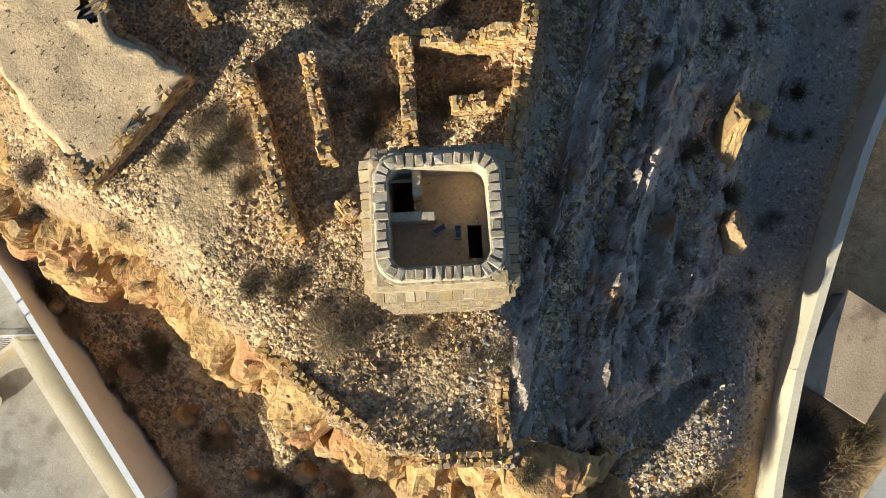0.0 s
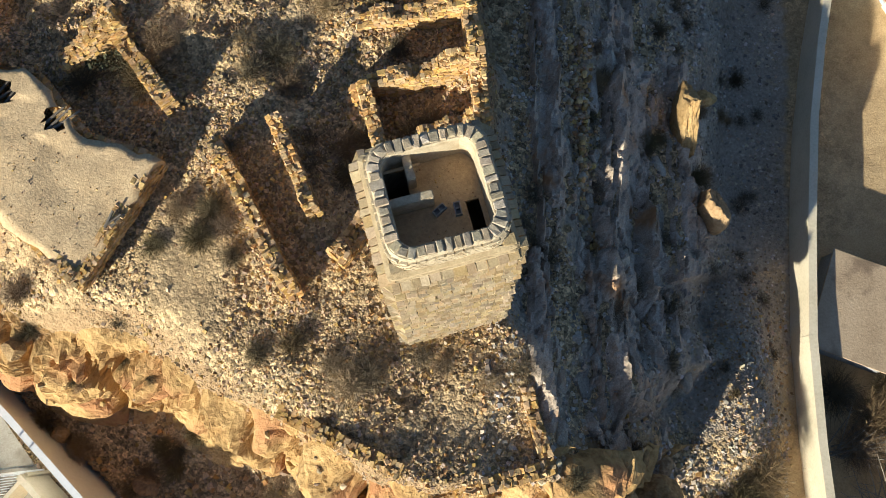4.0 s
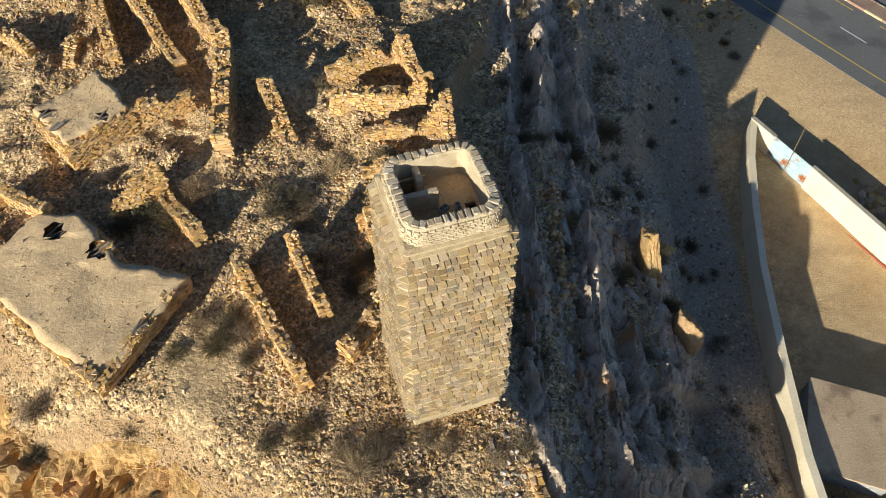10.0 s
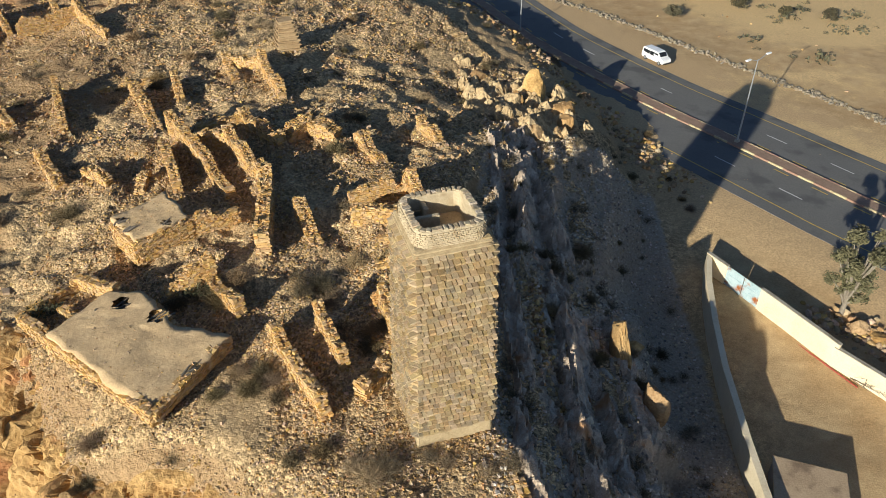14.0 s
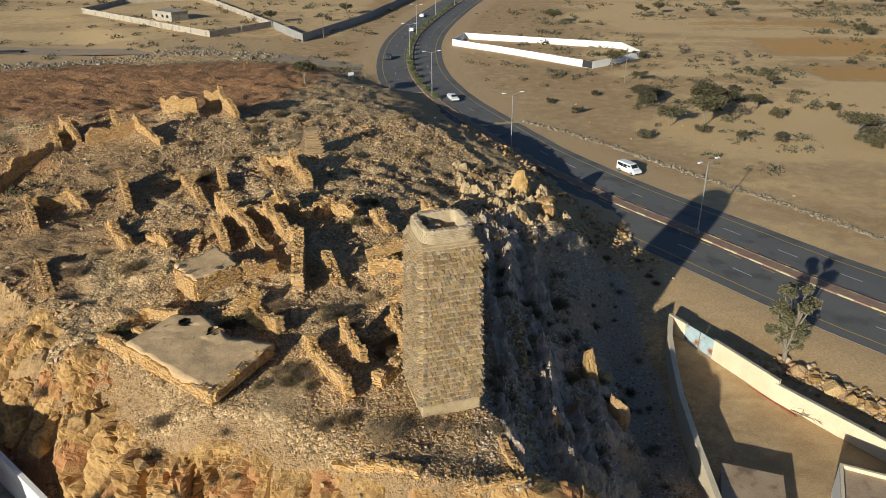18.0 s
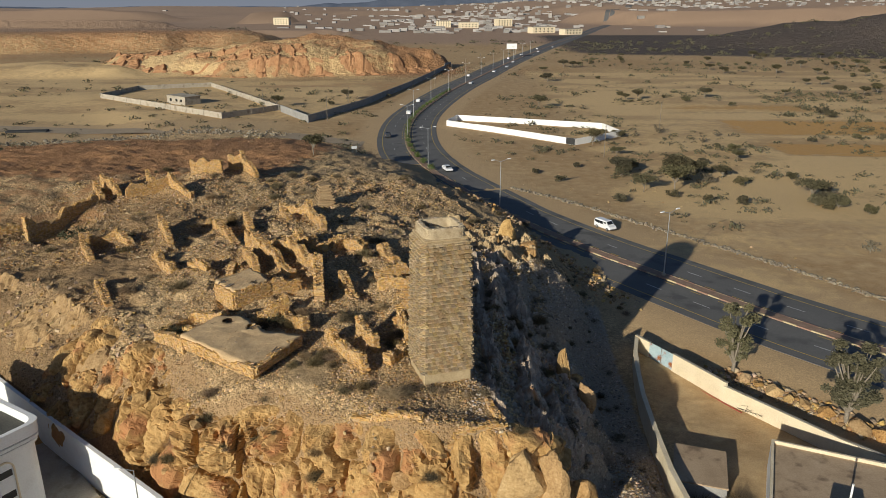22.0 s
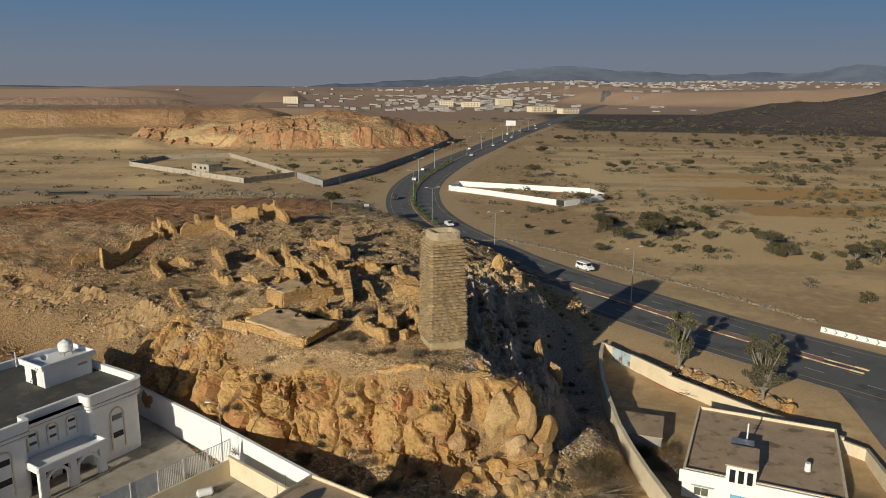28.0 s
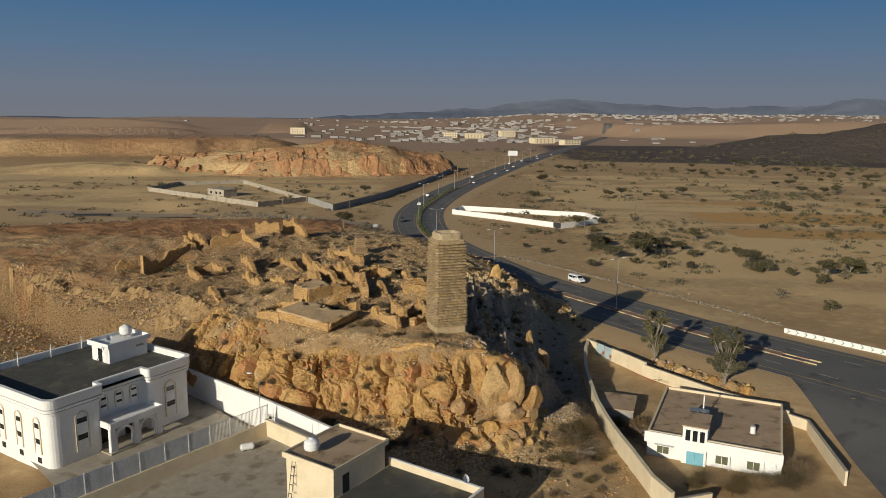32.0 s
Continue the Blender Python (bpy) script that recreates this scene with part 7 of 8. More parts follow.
# white barrier with green arrows on the far side
bar = thing("road_barrier", (62.8, 40.2, ground(62.8, 40.2)), math.atan2(27.1 - 39.9, 75 - 62.8), "low white concrete barrier with green arrow marks", "barrier")
part("wall", boxed(0, 20, -0.15, 0.15, -0.3, 0.95, 0.03), M["white_paint"], bar)
green = material("green_paint", (0.03, 0.13, 0.08), (0.05, 0.18, 0.11), (0.08, 0.22, 0.14), 2, 9, 0.7, 0.1)
for k in range(12):
    for sg in (-1, 1):
        bm = boxed(-0.3, 0.3, -0.01, 0.01, -0.06, 0.06)
        bm.transform(Matrix.Translation((0.9 + k * 1.65, -0.162, 0.5 + sg * 0.16)) @ Matrix.Rotation(sg * radians(42), 4, "Y"))
        part("arrow_mark", bm, green, bar)


# dark sheet beside the white house, coloured like the road
apron_uv = [(u, v) for v in np.linspace(0, 1, 14) for u in np.linspace(0, 1, 14)]
apron_xy = [((1 - u) * (1 - v) * 53.4 + u * (1 - v) * 92.8 + u * v * 76 + (1 - u) * v * 47.0, (1 - u) * (1 - v) * 14.4 - u * (1 - v) * 27 - u * v * 60 - (1 - u) * v * 46) for u, v in apron_uv]
apron = sheet("asphalt_apron", [(x, y, float(land(x, y)[0]) + 0.05) for x, y in apron_xy], [(j * 14 + i, (j + 1) * 14 + i, (j + 1) * 14 + i + 1, j * 14 + i + 1) for j in range(13) for i in range(13)], M["asphalt"])
tagged(apron, "dark apron of ground joining the road", "pavement", kind="structure")
# lamp at the corner of the villa's boundary wall
yard_lamp = thing("yard_lamp", (-25.1, -11.2, -12.6), 0, "thin grey lamp post at the corner of the villa yard", "lamp")
part("pole", rods((0, 0, 0), (0, 0, 9.2), 0.07, 0.045, 8), M["galvanised"], yard_lamp)
part("arm", rods((0, 0, 9.1), (-1.0, 0, 9.35), 0.03, None, 6), M["galvanised"], yard_lamp)
part("lamp_head", boxed(-1.55, -0.95, -0.12, 0.12, 9.28, 9.42, 0.03), M["tank_white"], yard_lamp)
# stony verge beyond the road, rubble bank before the road wall, debris at the edge of the red slope
r = np.random.default_rng(61)


def bank(name, line, n, spread, lo_, hi_, mat, label):
    p = spline(line, 1.0)
    k = r.integers(0, len(p) - 1, n)
    xy = p[k] + r.uniform(0, 1, (n, 1)) * (p[k + 1] - p[k]) + r.normal(0, spread, (n, 2))
    size = lo_ + (hi_ - lo_) * r.uniform(0, 1, n) ** 2.5
    return tagged(many(name, stones(r, on_ground(xy[:, 0], xy[:, 1], size * 0.2), size), ICO_F, mat), label, "rubble", kind="stuff")


VERGE = [(10.5, 115.7), (23, 103), (39, 81.8), (53.5, 62.7), (64.4, 45.5)]
M["verge_stone"] = material("verge_stone", (0.12, 0.10, 0.07), (0.22, 0.18, 0.125), (0.36, 0.30, 0.215), 2, 12, 0.95, 0.4, 0.3, island=True)
bank("verge_rubble", VERGE, 1500, 0.45, 0.1, 0.5, M["verge_stone"], "low ridge of dark stones along the road verge")
bank("roadside_rubble", [(31.5, 22.8), (35.5, 20.2), (39.5, 15.6), (44.5, 9.6)], 1500, 0.75, 0.06, 0.5, M["rubble"], "bank of orange rubble between wall and road")
bank("debris_bank", [(-165, 176), (-138, 181), (-116, 190), (-90, 195.5), (-66, 188)], 1300, 3.2, 0.12, 0.8, M["verge_stone"], "heaps of grey debris at the edge of the red slope")
bank("hill_foot_rubble", [(24, 44), (17, 58), (8, 74), (-4, 92)], 1500, 1.6, 0.1, 0.5, M["rubble"], "stones rolled down to the foot of the hill")

# ---- compounds on the plain ----
def compound(points, high, thick, mat, label, piers=0.0, closed=True, name="compound_wall"):
    w = thing(name, (0, 0, 0), 0, label, "wall")
    pts = points + points[:1] if closed else points
    for a, b in zip(pts, pts[1:]):
        ln = math.dist(a, b)
        n = max(1, int(ln / 12))
        for k in range(n):
            p = (a[0] + (b[0] - a[0]) * k / n, a[1] + (b[1] - a[1]) * k / n)
            q = (a[0] + (b[0] - a[0]) * (k + 1) / n, a[1] + (b[1] - a[1]) * (k + 1) / n)
            z0 = min(ground(*p), ground(*q))
            part("panel", put(boxed(-0.1, ln / n + 0.1, -thick / 2, thick / 2, z0 - 0.5, z0 + high + 0.1, 0.02), framed(p, q)), mat, w)
            if piers:
                part("pier", put(boxed(-0.3, 0.3, -thick, thick, z0 - 0.5, z0 + high + 0.35, 0.02), framed(p, q)), mat, w)
    return w


compound([(34.0, 174.5), (51.7, 191.5), (48.2, 208), (-4.8, 227), (-8.4, 212.5)], 2.0, 0.3, M["white_paint"], "long low white wall round an empty plot")
part("plot_gate", put(boxed(0, 3.4, -0.05, 0.05, ground(34, 174) + 0.1, ground(34, 174) + 2.1), framed((31.4, 176.6), (34.0, 174.3))), M["black_metal"], bpy.data.objects["compound_wall"], "black plot gate")
compound([(-179, 292), (-97.5, 225.5), (-81.6, 251.5), (-144, 347), (-176, 327)], 2.2, 0.3, M["concrete"], "cream wall with piers round a bare yard", 1.0)
compound([(-79.5, 247), (-61.5, 217.5), (-47.5, 266), (-31, 372), (-15.5, 486)], 2.8, 0.3, M["grey_block"], "dark grey block wall along the road", 0, False)
hut = thing("yard_hut", (-130.5, 272, ground(-130.5, 272)), radians(-35), "small cream block hut in the walled yard", "hut")
part("wall_block", boxed(-7, 7, -4, 4, -0.5, 3.6, 0.03), M["concrete"], hut)
part("roof", boxed(-7.3, 7.3, -4.3, 4.3, 3.603, 3.9, 0.03), M["concrete"], hut)
for x in (-4, 0.5, 4):
    part("window", boxed(x - 0.7, x + 0.7, -4.05, -4.0, 1.4, 2.5), M["dark_glass"], hut)
stack = thing("pipe_stack", (-163, 203, ground(-163, 203)), 0.2, "stack of dark pipes on the plain", "pipes")
for k in range(5):
    part("pipe", rods((-7, k * 0.7 - 1.4, 0.4), (7, k * 0.7 - 1.4, 0.4), 0.4, None, 10), M["black_metal"], stack)
sign = thing("road_sign", (34.0, 596, ground(34, 596)), 0.1, "large pale road sign on two posts", "sign")
part("board", boxed(-4.5, 4.5, -0.1, 0.1, 7, 11.5, 0.05), M["tank_white"], sign)
for x in (-3, 3):
    part("post", rods((x, 0.2, 0), (x, 0.2, 11), 0.15, None, 8), M["galvanised"], sign)
small_sign = thing("small_sign", (-31.5, 140, ground(-31.5, 140)), 0.6, "small white roadside sign", "sign")
part("plate", boxed(-0.8, 0.8, -0.03, 0.03, 1.4, 2.2, 0.02), M["tank_white"], small_sign)
for x in (-0.6, 0.6):
    part("post", rods((x, 0.05, 0), (x, 0.05, 2.0), 0.04, None, 6), M["galvanised"], small_sign)
for k, (x, y) in enumerate([(-28, 300), (-20, 350), (-12, 395), (-4, 440), (6, 490), (-52, 255), (-55, 222), (-86, 244), (40, 155), (68, 205)]):
    pole = thing("power_pole", (x, y, ground(x, y)), 0.2 * k, "thin wooden power pole", "pole", "power poles")
    part("shaft", rods((0, 0, -0.3), (0, 0, 9.5), 0.13, 0.09, 8), M["timber"], pole)
    part("crossarm", rods((-0.9, 0, 9.1), (0.9, 0, 9.1), 0.05, None, 6), M["timber"], pole)

# ---- plants ----
M["dry_twig"] = material("dry_twig", (0.16, 0.105, 0.052), (0.27, 0.185, 0.095), (0.38, 0.275, 0.155), 1.5, 20, 0.95, 0.0, 0.25)
M["dark_twig"] = material("dark_twig", (0.075, 0.055, 0.028), (0.125, 0.095, 0.048), (0.18, 0.14, 0.075), 1.5, 20, 0.95, 0.0, 0.25)
M["leaf"] = material("leaf", (0.045, 0.047, 0.022), (0.075, 0.075, 0.036), (0.12, 0.112, 0.058), 0.8, 6, 0.8, 0.0, 0.2)
M["grey_leaf"] = material("grey_leaf", (0.075, 0.07, 0.035), (0.125, 0.115, 0.058), (0.185, 0.165, 0.09), 0.8, 6, 0.85, 0.0, 0.2)
M["scrub_leaf"] = material("scrub_leaf", (0.06, 0.055, 0.03), (0.10, 0.09, 0.05), (0.15, 0.135, 0.075), 0.3, 3, 0.9, 0.0, 0.3, island=True)
M["bark"] = material("bark", (0.13, 0.105, 0.075), (0.22, 0.185, 0.14), (0.33, 0.29, 0.23), 2, 14, 0.92, 0.5)


def twig_mesh(name, n, seed, mat, upright=0.6, wide=0.012):
    """A dry bush of radius and height about one metre: thin blades from one root, each with side shoots."""
    r_ = np.random.default_rng(seed)
    out = []
    for _ in range(n):
        a, e = r_.uniform(0, 2 * np.pi), np.arccos(r_.uniform(0, 1)) * (1.25 - upright * 0.5)
        way_ = np.array([math.sin(e) * math.cos(a), math.sin(e) * math.sin(a), math.cos(e)])
        ln = r_.uniform(0.55, 1.05)
        root = np.r_[r_.normal(0, 0.1, 2), 0]
        side_ = np.cross(way_, r_.normal(0, 1, 3))
        side_ /= np.linalg.norm(side_)
        tip = root + way_ * ln + np.r_[0, 0, 0.08]
        out.append([root - side_ * wide, root + side_ * wide, tip + side_ * wide * 0.3, tip - side_ * wide * 0.3])
        for _ in range(4):
            u = r_.uniform(0.4, 1.0)
            b0 = root + way_ * ln * u
            t = b0 + (way_ + r_.normal(0, 0.9, 3)) * r_.uniform(0.1, 0.28)
            out.append([b0 - side_ * wide * 0.8, b0 + side_ * wide * 0.8, t + side_ * wide * 0.5, t - side_ * wide * 0.5])
    ob = many(name, np.array(out), [(0, 1, 2, 3)], mat)
    me = ob.data
    bpy.data.objects.remove(ob)
    return me


BUSHES = [twig_mesh("dry_bush", 420, 200 + k, M["dry_twig"] if k % 2 else M["dark_twig"], 0.5 + 0.1 * k, 0.0075) for k in range(5)]


def bush(x, y, size, k, label):
    ob = tagged(new("dry_bush", BUSHES[k % 5]), label, "bush", "dry bushes")
    ob.matrix_basis = Matrix.Translation((x, y, ground(x, y) - 0.03)) @ Matrix.Rotation(k * 2.4, 4, "Z") @ Matrix.Diagonal((size, size, size * 0.8, 1))


for k, (x, y, z) in enumerate([(-13.0, 0.9, 0.9), (-11.8, 1.6, 0.8), (-12.6, 2.4, 0.9), (-14.2, 2.2, 0.7), (-11.2, 0.2, 0.7), (-15.0, 0.4, 0.7), (-5.0, -5.2, 1.1), (-4.2, -4.6, 1.0), (-6.0, -4.4, 0.8), (-5.4, 6.4, 1.0), (-6.2, 4.6, 0.9), (-6.4, 6.0, 0.9), (-2.0, -3.6, 0.7), (-1.0, -4.0, 0.6), (-7.8, -3.6, 0.8), (-9.4, -4.2, 0.7), (1.2, -4.4, 0.6), (-3.2, 6.6, 1.1), (-2.6, 7.6, 0.9), (-10.6, 10.6, 1.1), (-11.6, 9.4, 1.0), (-9.8, 9.0, 0.9), (12.3, 8.4, 0.9), (13.0, 9.2, 0.8), (8.4, 1.4, 0.8), (10.2, -2.4, 0.9), (-25.0, -3.4, 1.1), (-24.0, -8.6, 1.2), (-22.0, -2.2, 0.9), (-17.0, 8.6, 1.3), (-18.2, 9.6, 1.2), (-16.4, 10.6, 1.1), (-20.0, 8.2, 0.9), (-8.4, 13.4, 0.9), (-4.6, 11.2, 0.8), (-5.6, 13.8, 0.9), (-21.6, -9.8, 1.0), (-12.2, -8.6, 0.8), (-10.0, -11.4, 0.9), (-6.4, -12.4, 0.8), (14.6, -10.0, 1.2), (15.6, -11.4, 1.3), (16.8, -12.6, 1.2), (14.2, -12.8, 1.2), (17.8, -9.4, 1.1), (16.4, -8.2, 1.0), (13.2, -11.6, 1.0), (18.4, -13.4, 1.2), (16.0, -15.0, 1.3), (19.2, -16.5, 1.2), (14.0, -15.5, 1.2)]):
    bush(x, y, z, k, "dry grey-brown thorny bush on stony ground")
for k, (x, y, z) in enumerate([(30.4, -17.8, 1.6), (31.8, -18.6, 1.8), (34.6, -18.6, 1.7), (36.0, -19.2, 1.9), (37.4, -18.6, 1.6), (40.6, -16.8, 2.2), (42.0, -16.0, 2.4), (39.8, -18.4, 1.9), (43.4, -14.6, 1.8), (28.6, -19.6, 1.4), (33.2, -20.2, 1.7), (25.3, -3.7, 2.0), (23.0, -2.4, 1.7), (24.2, -5.6, 1.8), (26.2, -1.8, 1.5)]):
    bush(x, y, z, k, "large bare thorn bush in the garden of the white house")
for k, (x, y, z) in enumerate([(16.3, -9.8, 2.2), (17.6, -7.6, 1.8), (15.2, -11.6, 2.0), (18.0, -11.2, 1.9)]):
    bush(x, y, z, k, "tall dry thorn bush on the gravel heap")
r = np.random.default_rng(33)
for k in range(75):
    i, j = int(r.integers(4, rows_ - 1)), int(cols_ * r.uniform(0.1, 1)) - 1
    if lean_[i, j] < 0.45:
        continue
    x, y, z = face_v[i, j]
    g = r.uniform(0.4, 1.0)
    ob = tagged(new("dry_bush", BUSHES[k % 5]), "dry dark bush rooted on a cliff ledge", "bush", "dry bushes")
    ob.matrix_basis = Matrix.Translation((x, y, z - 0.08)) @ Matrix.Rotation(k * 2.4, 4, "Z") @ Matrix.Diagonal((g, g, g * 0.8, 1))
for k in range(70):
    x, y = r.uniform(-30, 12), r.uniform(-20, -9)
    if off_brow(np.array([x]), np.array([y]))[0][0] < 4:
        continue
    bush(x, y, r.uniform(0.5, 1.1), k, "dry bush among fallen stones below the cliff")
for k in range(26):
    x, y = r.uniform(9, 21.5), r.uniform(-32, -9)
    bush(x, y, r.uniform(0.4, 1.0), k, "low dry scrub on the rough ground by the lane")
r = np.random.default_rng(31)
for k in range(70):
    x, y = r.uniform(-66, 14), r.uniform(16, 84)
    bush(x, y, r.uniform(0.6, 1.3), k, "small dry bush among the ruins")
for k in range(40):
    x, y = r.uniform(2, 19) + (r.uniform(0, 6) if k % 3 else 0), r.uniform(-8, 60)
    if x > 19.5 and y < 32:
        continue
    bush(x, y, r.uniform(0.4, 0.9), k, "dry bush on the shaded slope")

# smaller scrub of the slope and hill, too many to count
TWIGS = [np.array([p.co[:] for p in me.vertices]).reshape(-1, 4, 3)[::3] for me in BUSHES]
sprigs = []
for k in range(190):
    if k % 2:
        x, y = r.uniform(1.5, 19), r.uniform(-8, 60)
    else:
        x, y = r.uniform(-60, 0), r.uniform(-6, 70)
        if off_brow(np.array([x]), np.array([y]))[0][0] > -0.5:
            continue
    g = r.uniform(0.35, 0.95)
    sprigs.append(TWIGS[k % 5] * (g, g, 0.75 * g) + (x, y, ground(x, y) - 0.03))
tagged(many("hill_scrub", np.concatenate(sprigs), [(0, 1, 2, 3)], M["dark_twig"]), "dark dry scrub dotted over the hill and its shaded slope", "scrub", kind="stuff")


def leaf_cloud(name, blobs, per, seed, mat, size):
    """Crown of small leaves, in uneven clumps (centre, radius)."""
    r_ = np.random.default_rng(seed)
    out = []
    for (cx, cy, cz), rad in blobs:
        n = int(per * rad**2)
        d = r_.normal(0, 1, (n, 3))
        d /= np.linalg.norm(d, axis=1)[:, None]
        c = np.array((cx, cy, cz)) + d * (rad * r_.uniform(0.35, 1.05, (n, 1))) * (1, 1, 0.75)
        t = turns(r_, n, 0.9)
        q = np.array([(-1, -0.45, 0), (1, -0.45, 0), (1, 0.45, 0), (-1, 0.45, 0)]) * size
        out.append(np.einsum("nij,kj->nki", t, q) * r_.uniform(0.6, 1.4, (n, 1, 1)) + c[:, None])
    return name, np.concatenate(out), mat


def tree(label, seed, tall, spread, leaf_mat, per=90, leaf=0.16, flat=False, category="tree", bare=0.35, limbs=9):
    r_ = np.random.default_rng(seed)
    t = thing("tree", label=label, category=category, group="trees")
    bm = bmesh.new()
    rod(bm, (0, 0, -0.3), (0.08 * tall * r_.normal(0, 0.4), 0.1, tall * bare), tall * 0.03, tall * 0.022, 8)
    blobs = []
    for k in range(11 if flat else limbs):
        a = k * 2.4 + r_.uniform(-0.4, 0.4)
        reach = spread * r_.uniform(0.35, 1.0)
        z = tall * (r_.uniform(0.3, 0.95) if not flat else r_.uniform(0.72, 0.92))
        tip = (reach * math.cos(a), reach * math.sin(a), z)
        mid = (tip[0] * 0.45, tip[1] * 0.45, tall * bare + (z - tall * bare) * 0.55)
        rod(bm, (0, 0.05, tall * bare * 0.9), mid, tall * 0.016, tall * 0.011, 6)
        rod(bm, mid, tip, tall * 0.011, tall * 0.004, 5)
        blobs.append((tip, spread * r_.uniform(0.36, 0.6) * (9 / limbs) ** 0.45))
        blobs.append((mid, spread * r_.uniform(0.15, 0.28)))
    part("trunk", bm, M["bark"], t)
    nm, v, mt = leaf_cloud("crown", blobs, per, seed, leaf_mat, leaf)
    if flat:
        v[..., 2] = tall * 0.62 + (v[..., 2] - tall * 0.62) * 0.8
    many(nm, v, [(0, 1, 2, 3)], mt, t)
    return t


gum = tree("tall ragged gum tree beside the road", 1, 9.2, 2.1, M["grey_leaf"], 520, 0.1, bare=0.14, limbs=22)
gum.matrix_basis = Matrix.Translation((33.8, 23.0, ground(33.8, 23.0)))
gum2 = tree("tall ragged gum tree leaning over the road wall", 2, 10.2, 2.7, M["grey_leaf"], 480, 0.11, bare=0.15, limbs=26)
gum2.matrix_basis = Matrix.Translation((42.2, 11.8, ground(42.2, 11.8)))
M["acacia_leaf"] = material("acacia_leaf", (0.05, 0.045, 0.022), (0.085, 0.074, 0.038), (0.13, 0.11, 0.06), 0.5, 5, 0.9, 0.0, 0.25)
M["thorn_leaf"] = material("thorn_leaf", (0.085, 0.068, 0.04), (0.13, 0.105, 0.062), (0.19, 0.155, 0.095), 0.5, 5, 0.9, 0.0, 0.25)
acacias = [tree(("dark flat-topped acacia on the dry plain", "low spreading thorn tree on the dry plain", "thin grey-brown thorn tree, half bare")[k % 3], 10 + k, (4.6, 2.6, 3.4, 5.2, 3.0, 3.6)[k], (2.3, 1.9, 1.6, 2.6, 2.4, 2.0)[k], M["thorn_leaf"] if k % 3 == 2 else M["acacia_leaf"], (70, 80, 34, 60, 60, 36)[k], 0.2, k % 3 == 0, bare=(0.35, 0.12, 0.2)[k % 3]) for k in range(6)]
SPOTS = [(79, 106), (83, 127), (76, 133), (58, 127), (80, 163), (84, 112), (113, 303), (93, 302), (57, 192), (40, 176), (116, 273), (118, 189), (183, 317), (169, 317), (141, 219), (-85, 262), (-62, 268), (-72, 258), (-58, 286), (-40, 300), (-20, 96), (-38, 118), (66, 145), (82, 121), (102, 95), (94, 98), (112, 100), (94, 91), (130, 190)]
for k, (x, y) in enumerate(SPOTS):
    g = (1.0, 0.75, 0.7)[k % 3] if k else 1.15
    m = Matrix.Translation((x, y, ground(x, y))) @ Matrix.Rotation(k, 4, "Z") @ Matrix.Diagonal((g, g, g, 1))
    if k < 6:
        acacias[k].matrix_basis = m
    else:
        copy_thing(acacias[k % 6], m)
for k, (x, y, g) in enumerate([(77.7, 101.0, 1.2), (80.5, 103.0, 1.3), (82.0, 99.5, 1.2), (85.0, 110.0, 1.2), (79.0, 98.0, 1.0), (86.0, 94.0, 1.0), (35.0, 103.0, 0.8), (47.0, 125.0, 0.9), (55.0, 104.0, 0.8), (62.0, 102.0, 0.9), (48.0, 108.0, 0.7), (73.0, 68.0, 1.1), (80.0, 58.0, 1.1), (60.0, 132.0, 0.8), (68.0, 121.0, 0.9), (98.0, 90.0, 1.4), (105.0, 97.0, 1.5), (90.0, 84.0, 1.2), (23.5, 123.0, 0.7), (20.0, 160.0, 0.8), (18.0, 132.0, 0.7), (30.0, 140.0, 0.7)]):
    copy_thing(acacias[(1, 1, 4, 2)[k % 4]], Matrix.Translation((x, y, ground(x, y))) @ Matrix.Rotation(k * 1.3, 4, "Z") @ Matrix.Diagonal((g, g, g, 1)))
r = np.random.default_rng(41)
count = 0
while count < 280:
    x, y = r.uniform(30, 420), 90 + 520 * r.uniform(0, 1) ** 1.2
    if off_road(np.array([x]), np.array([y]))[0] < 28 or vnoise(x / 55, y / 30, 81) < 0.46:
        continue
    g = float(r.uniform(0.55, 1.25))
    copy_thing(acacias[int(r.integers(6))], Matrix.Translation((x, y, ground(x, y))) @ Matrix.Rotation(count * 1.7, 4, "Z") @ Matrix.Diagonal((g, g, g * float(r.uniform(0.75, 1.1)), 1)))
    count += 1
M["hedge_leaf"] = material("hedge_leaf", (0.05, 0.075, 0.02), (0.09, 0.125, 0.035), (0.14, 0.175, 0.06), 0.8, 6, 0.8, 0.0, 0.2)
for k in range(24):
    d_ = d_van + 66 + k * 8.4
    p0, a0, z0 = on_road(d_, 0.0)
    g = tagged(many("median_bush", leaf_cloud("x", [((0, 0, 1.0), 1.15), ((0.9, 0, 0.8), 0.85), ((-0.8, 0.1, 0.85), 0.9)], 130, 400 + k, M["hedge_leaf"], 0.11)[1], [(0, 1, 2, 3)], M["hedge_leaf"]), "clipped dark green bush on the median", "bush", "median bushes")
    g.matrix_basis = Matrix.Translation((*p0, z0 + 0.2)) @ Matrix.Rotation(a0, 4, "Z")
green_bush = tagged(many("green_bush", leaf_cloud("x", [((0, 0, 0.5), 0.8), ((0.9, 0.3, 0.45), 0.6), ((-0.8, -0.3, 0.4), 0.6)], 260, 450, M["leaf"], 0.09)[1], [(0, 1, 2, 3)], M["leaf"]), "green leafy bush growing inside the ruins", "bush", "green bushes")
green_bush.matrix_basis = Matrix.Translation((-18.6, 9.6, ground(-18.6, 9.6)))
copy_thing(green_bush, Matrix.Translation((-29.2, 7.6, ground(-29.2, 7.6))))
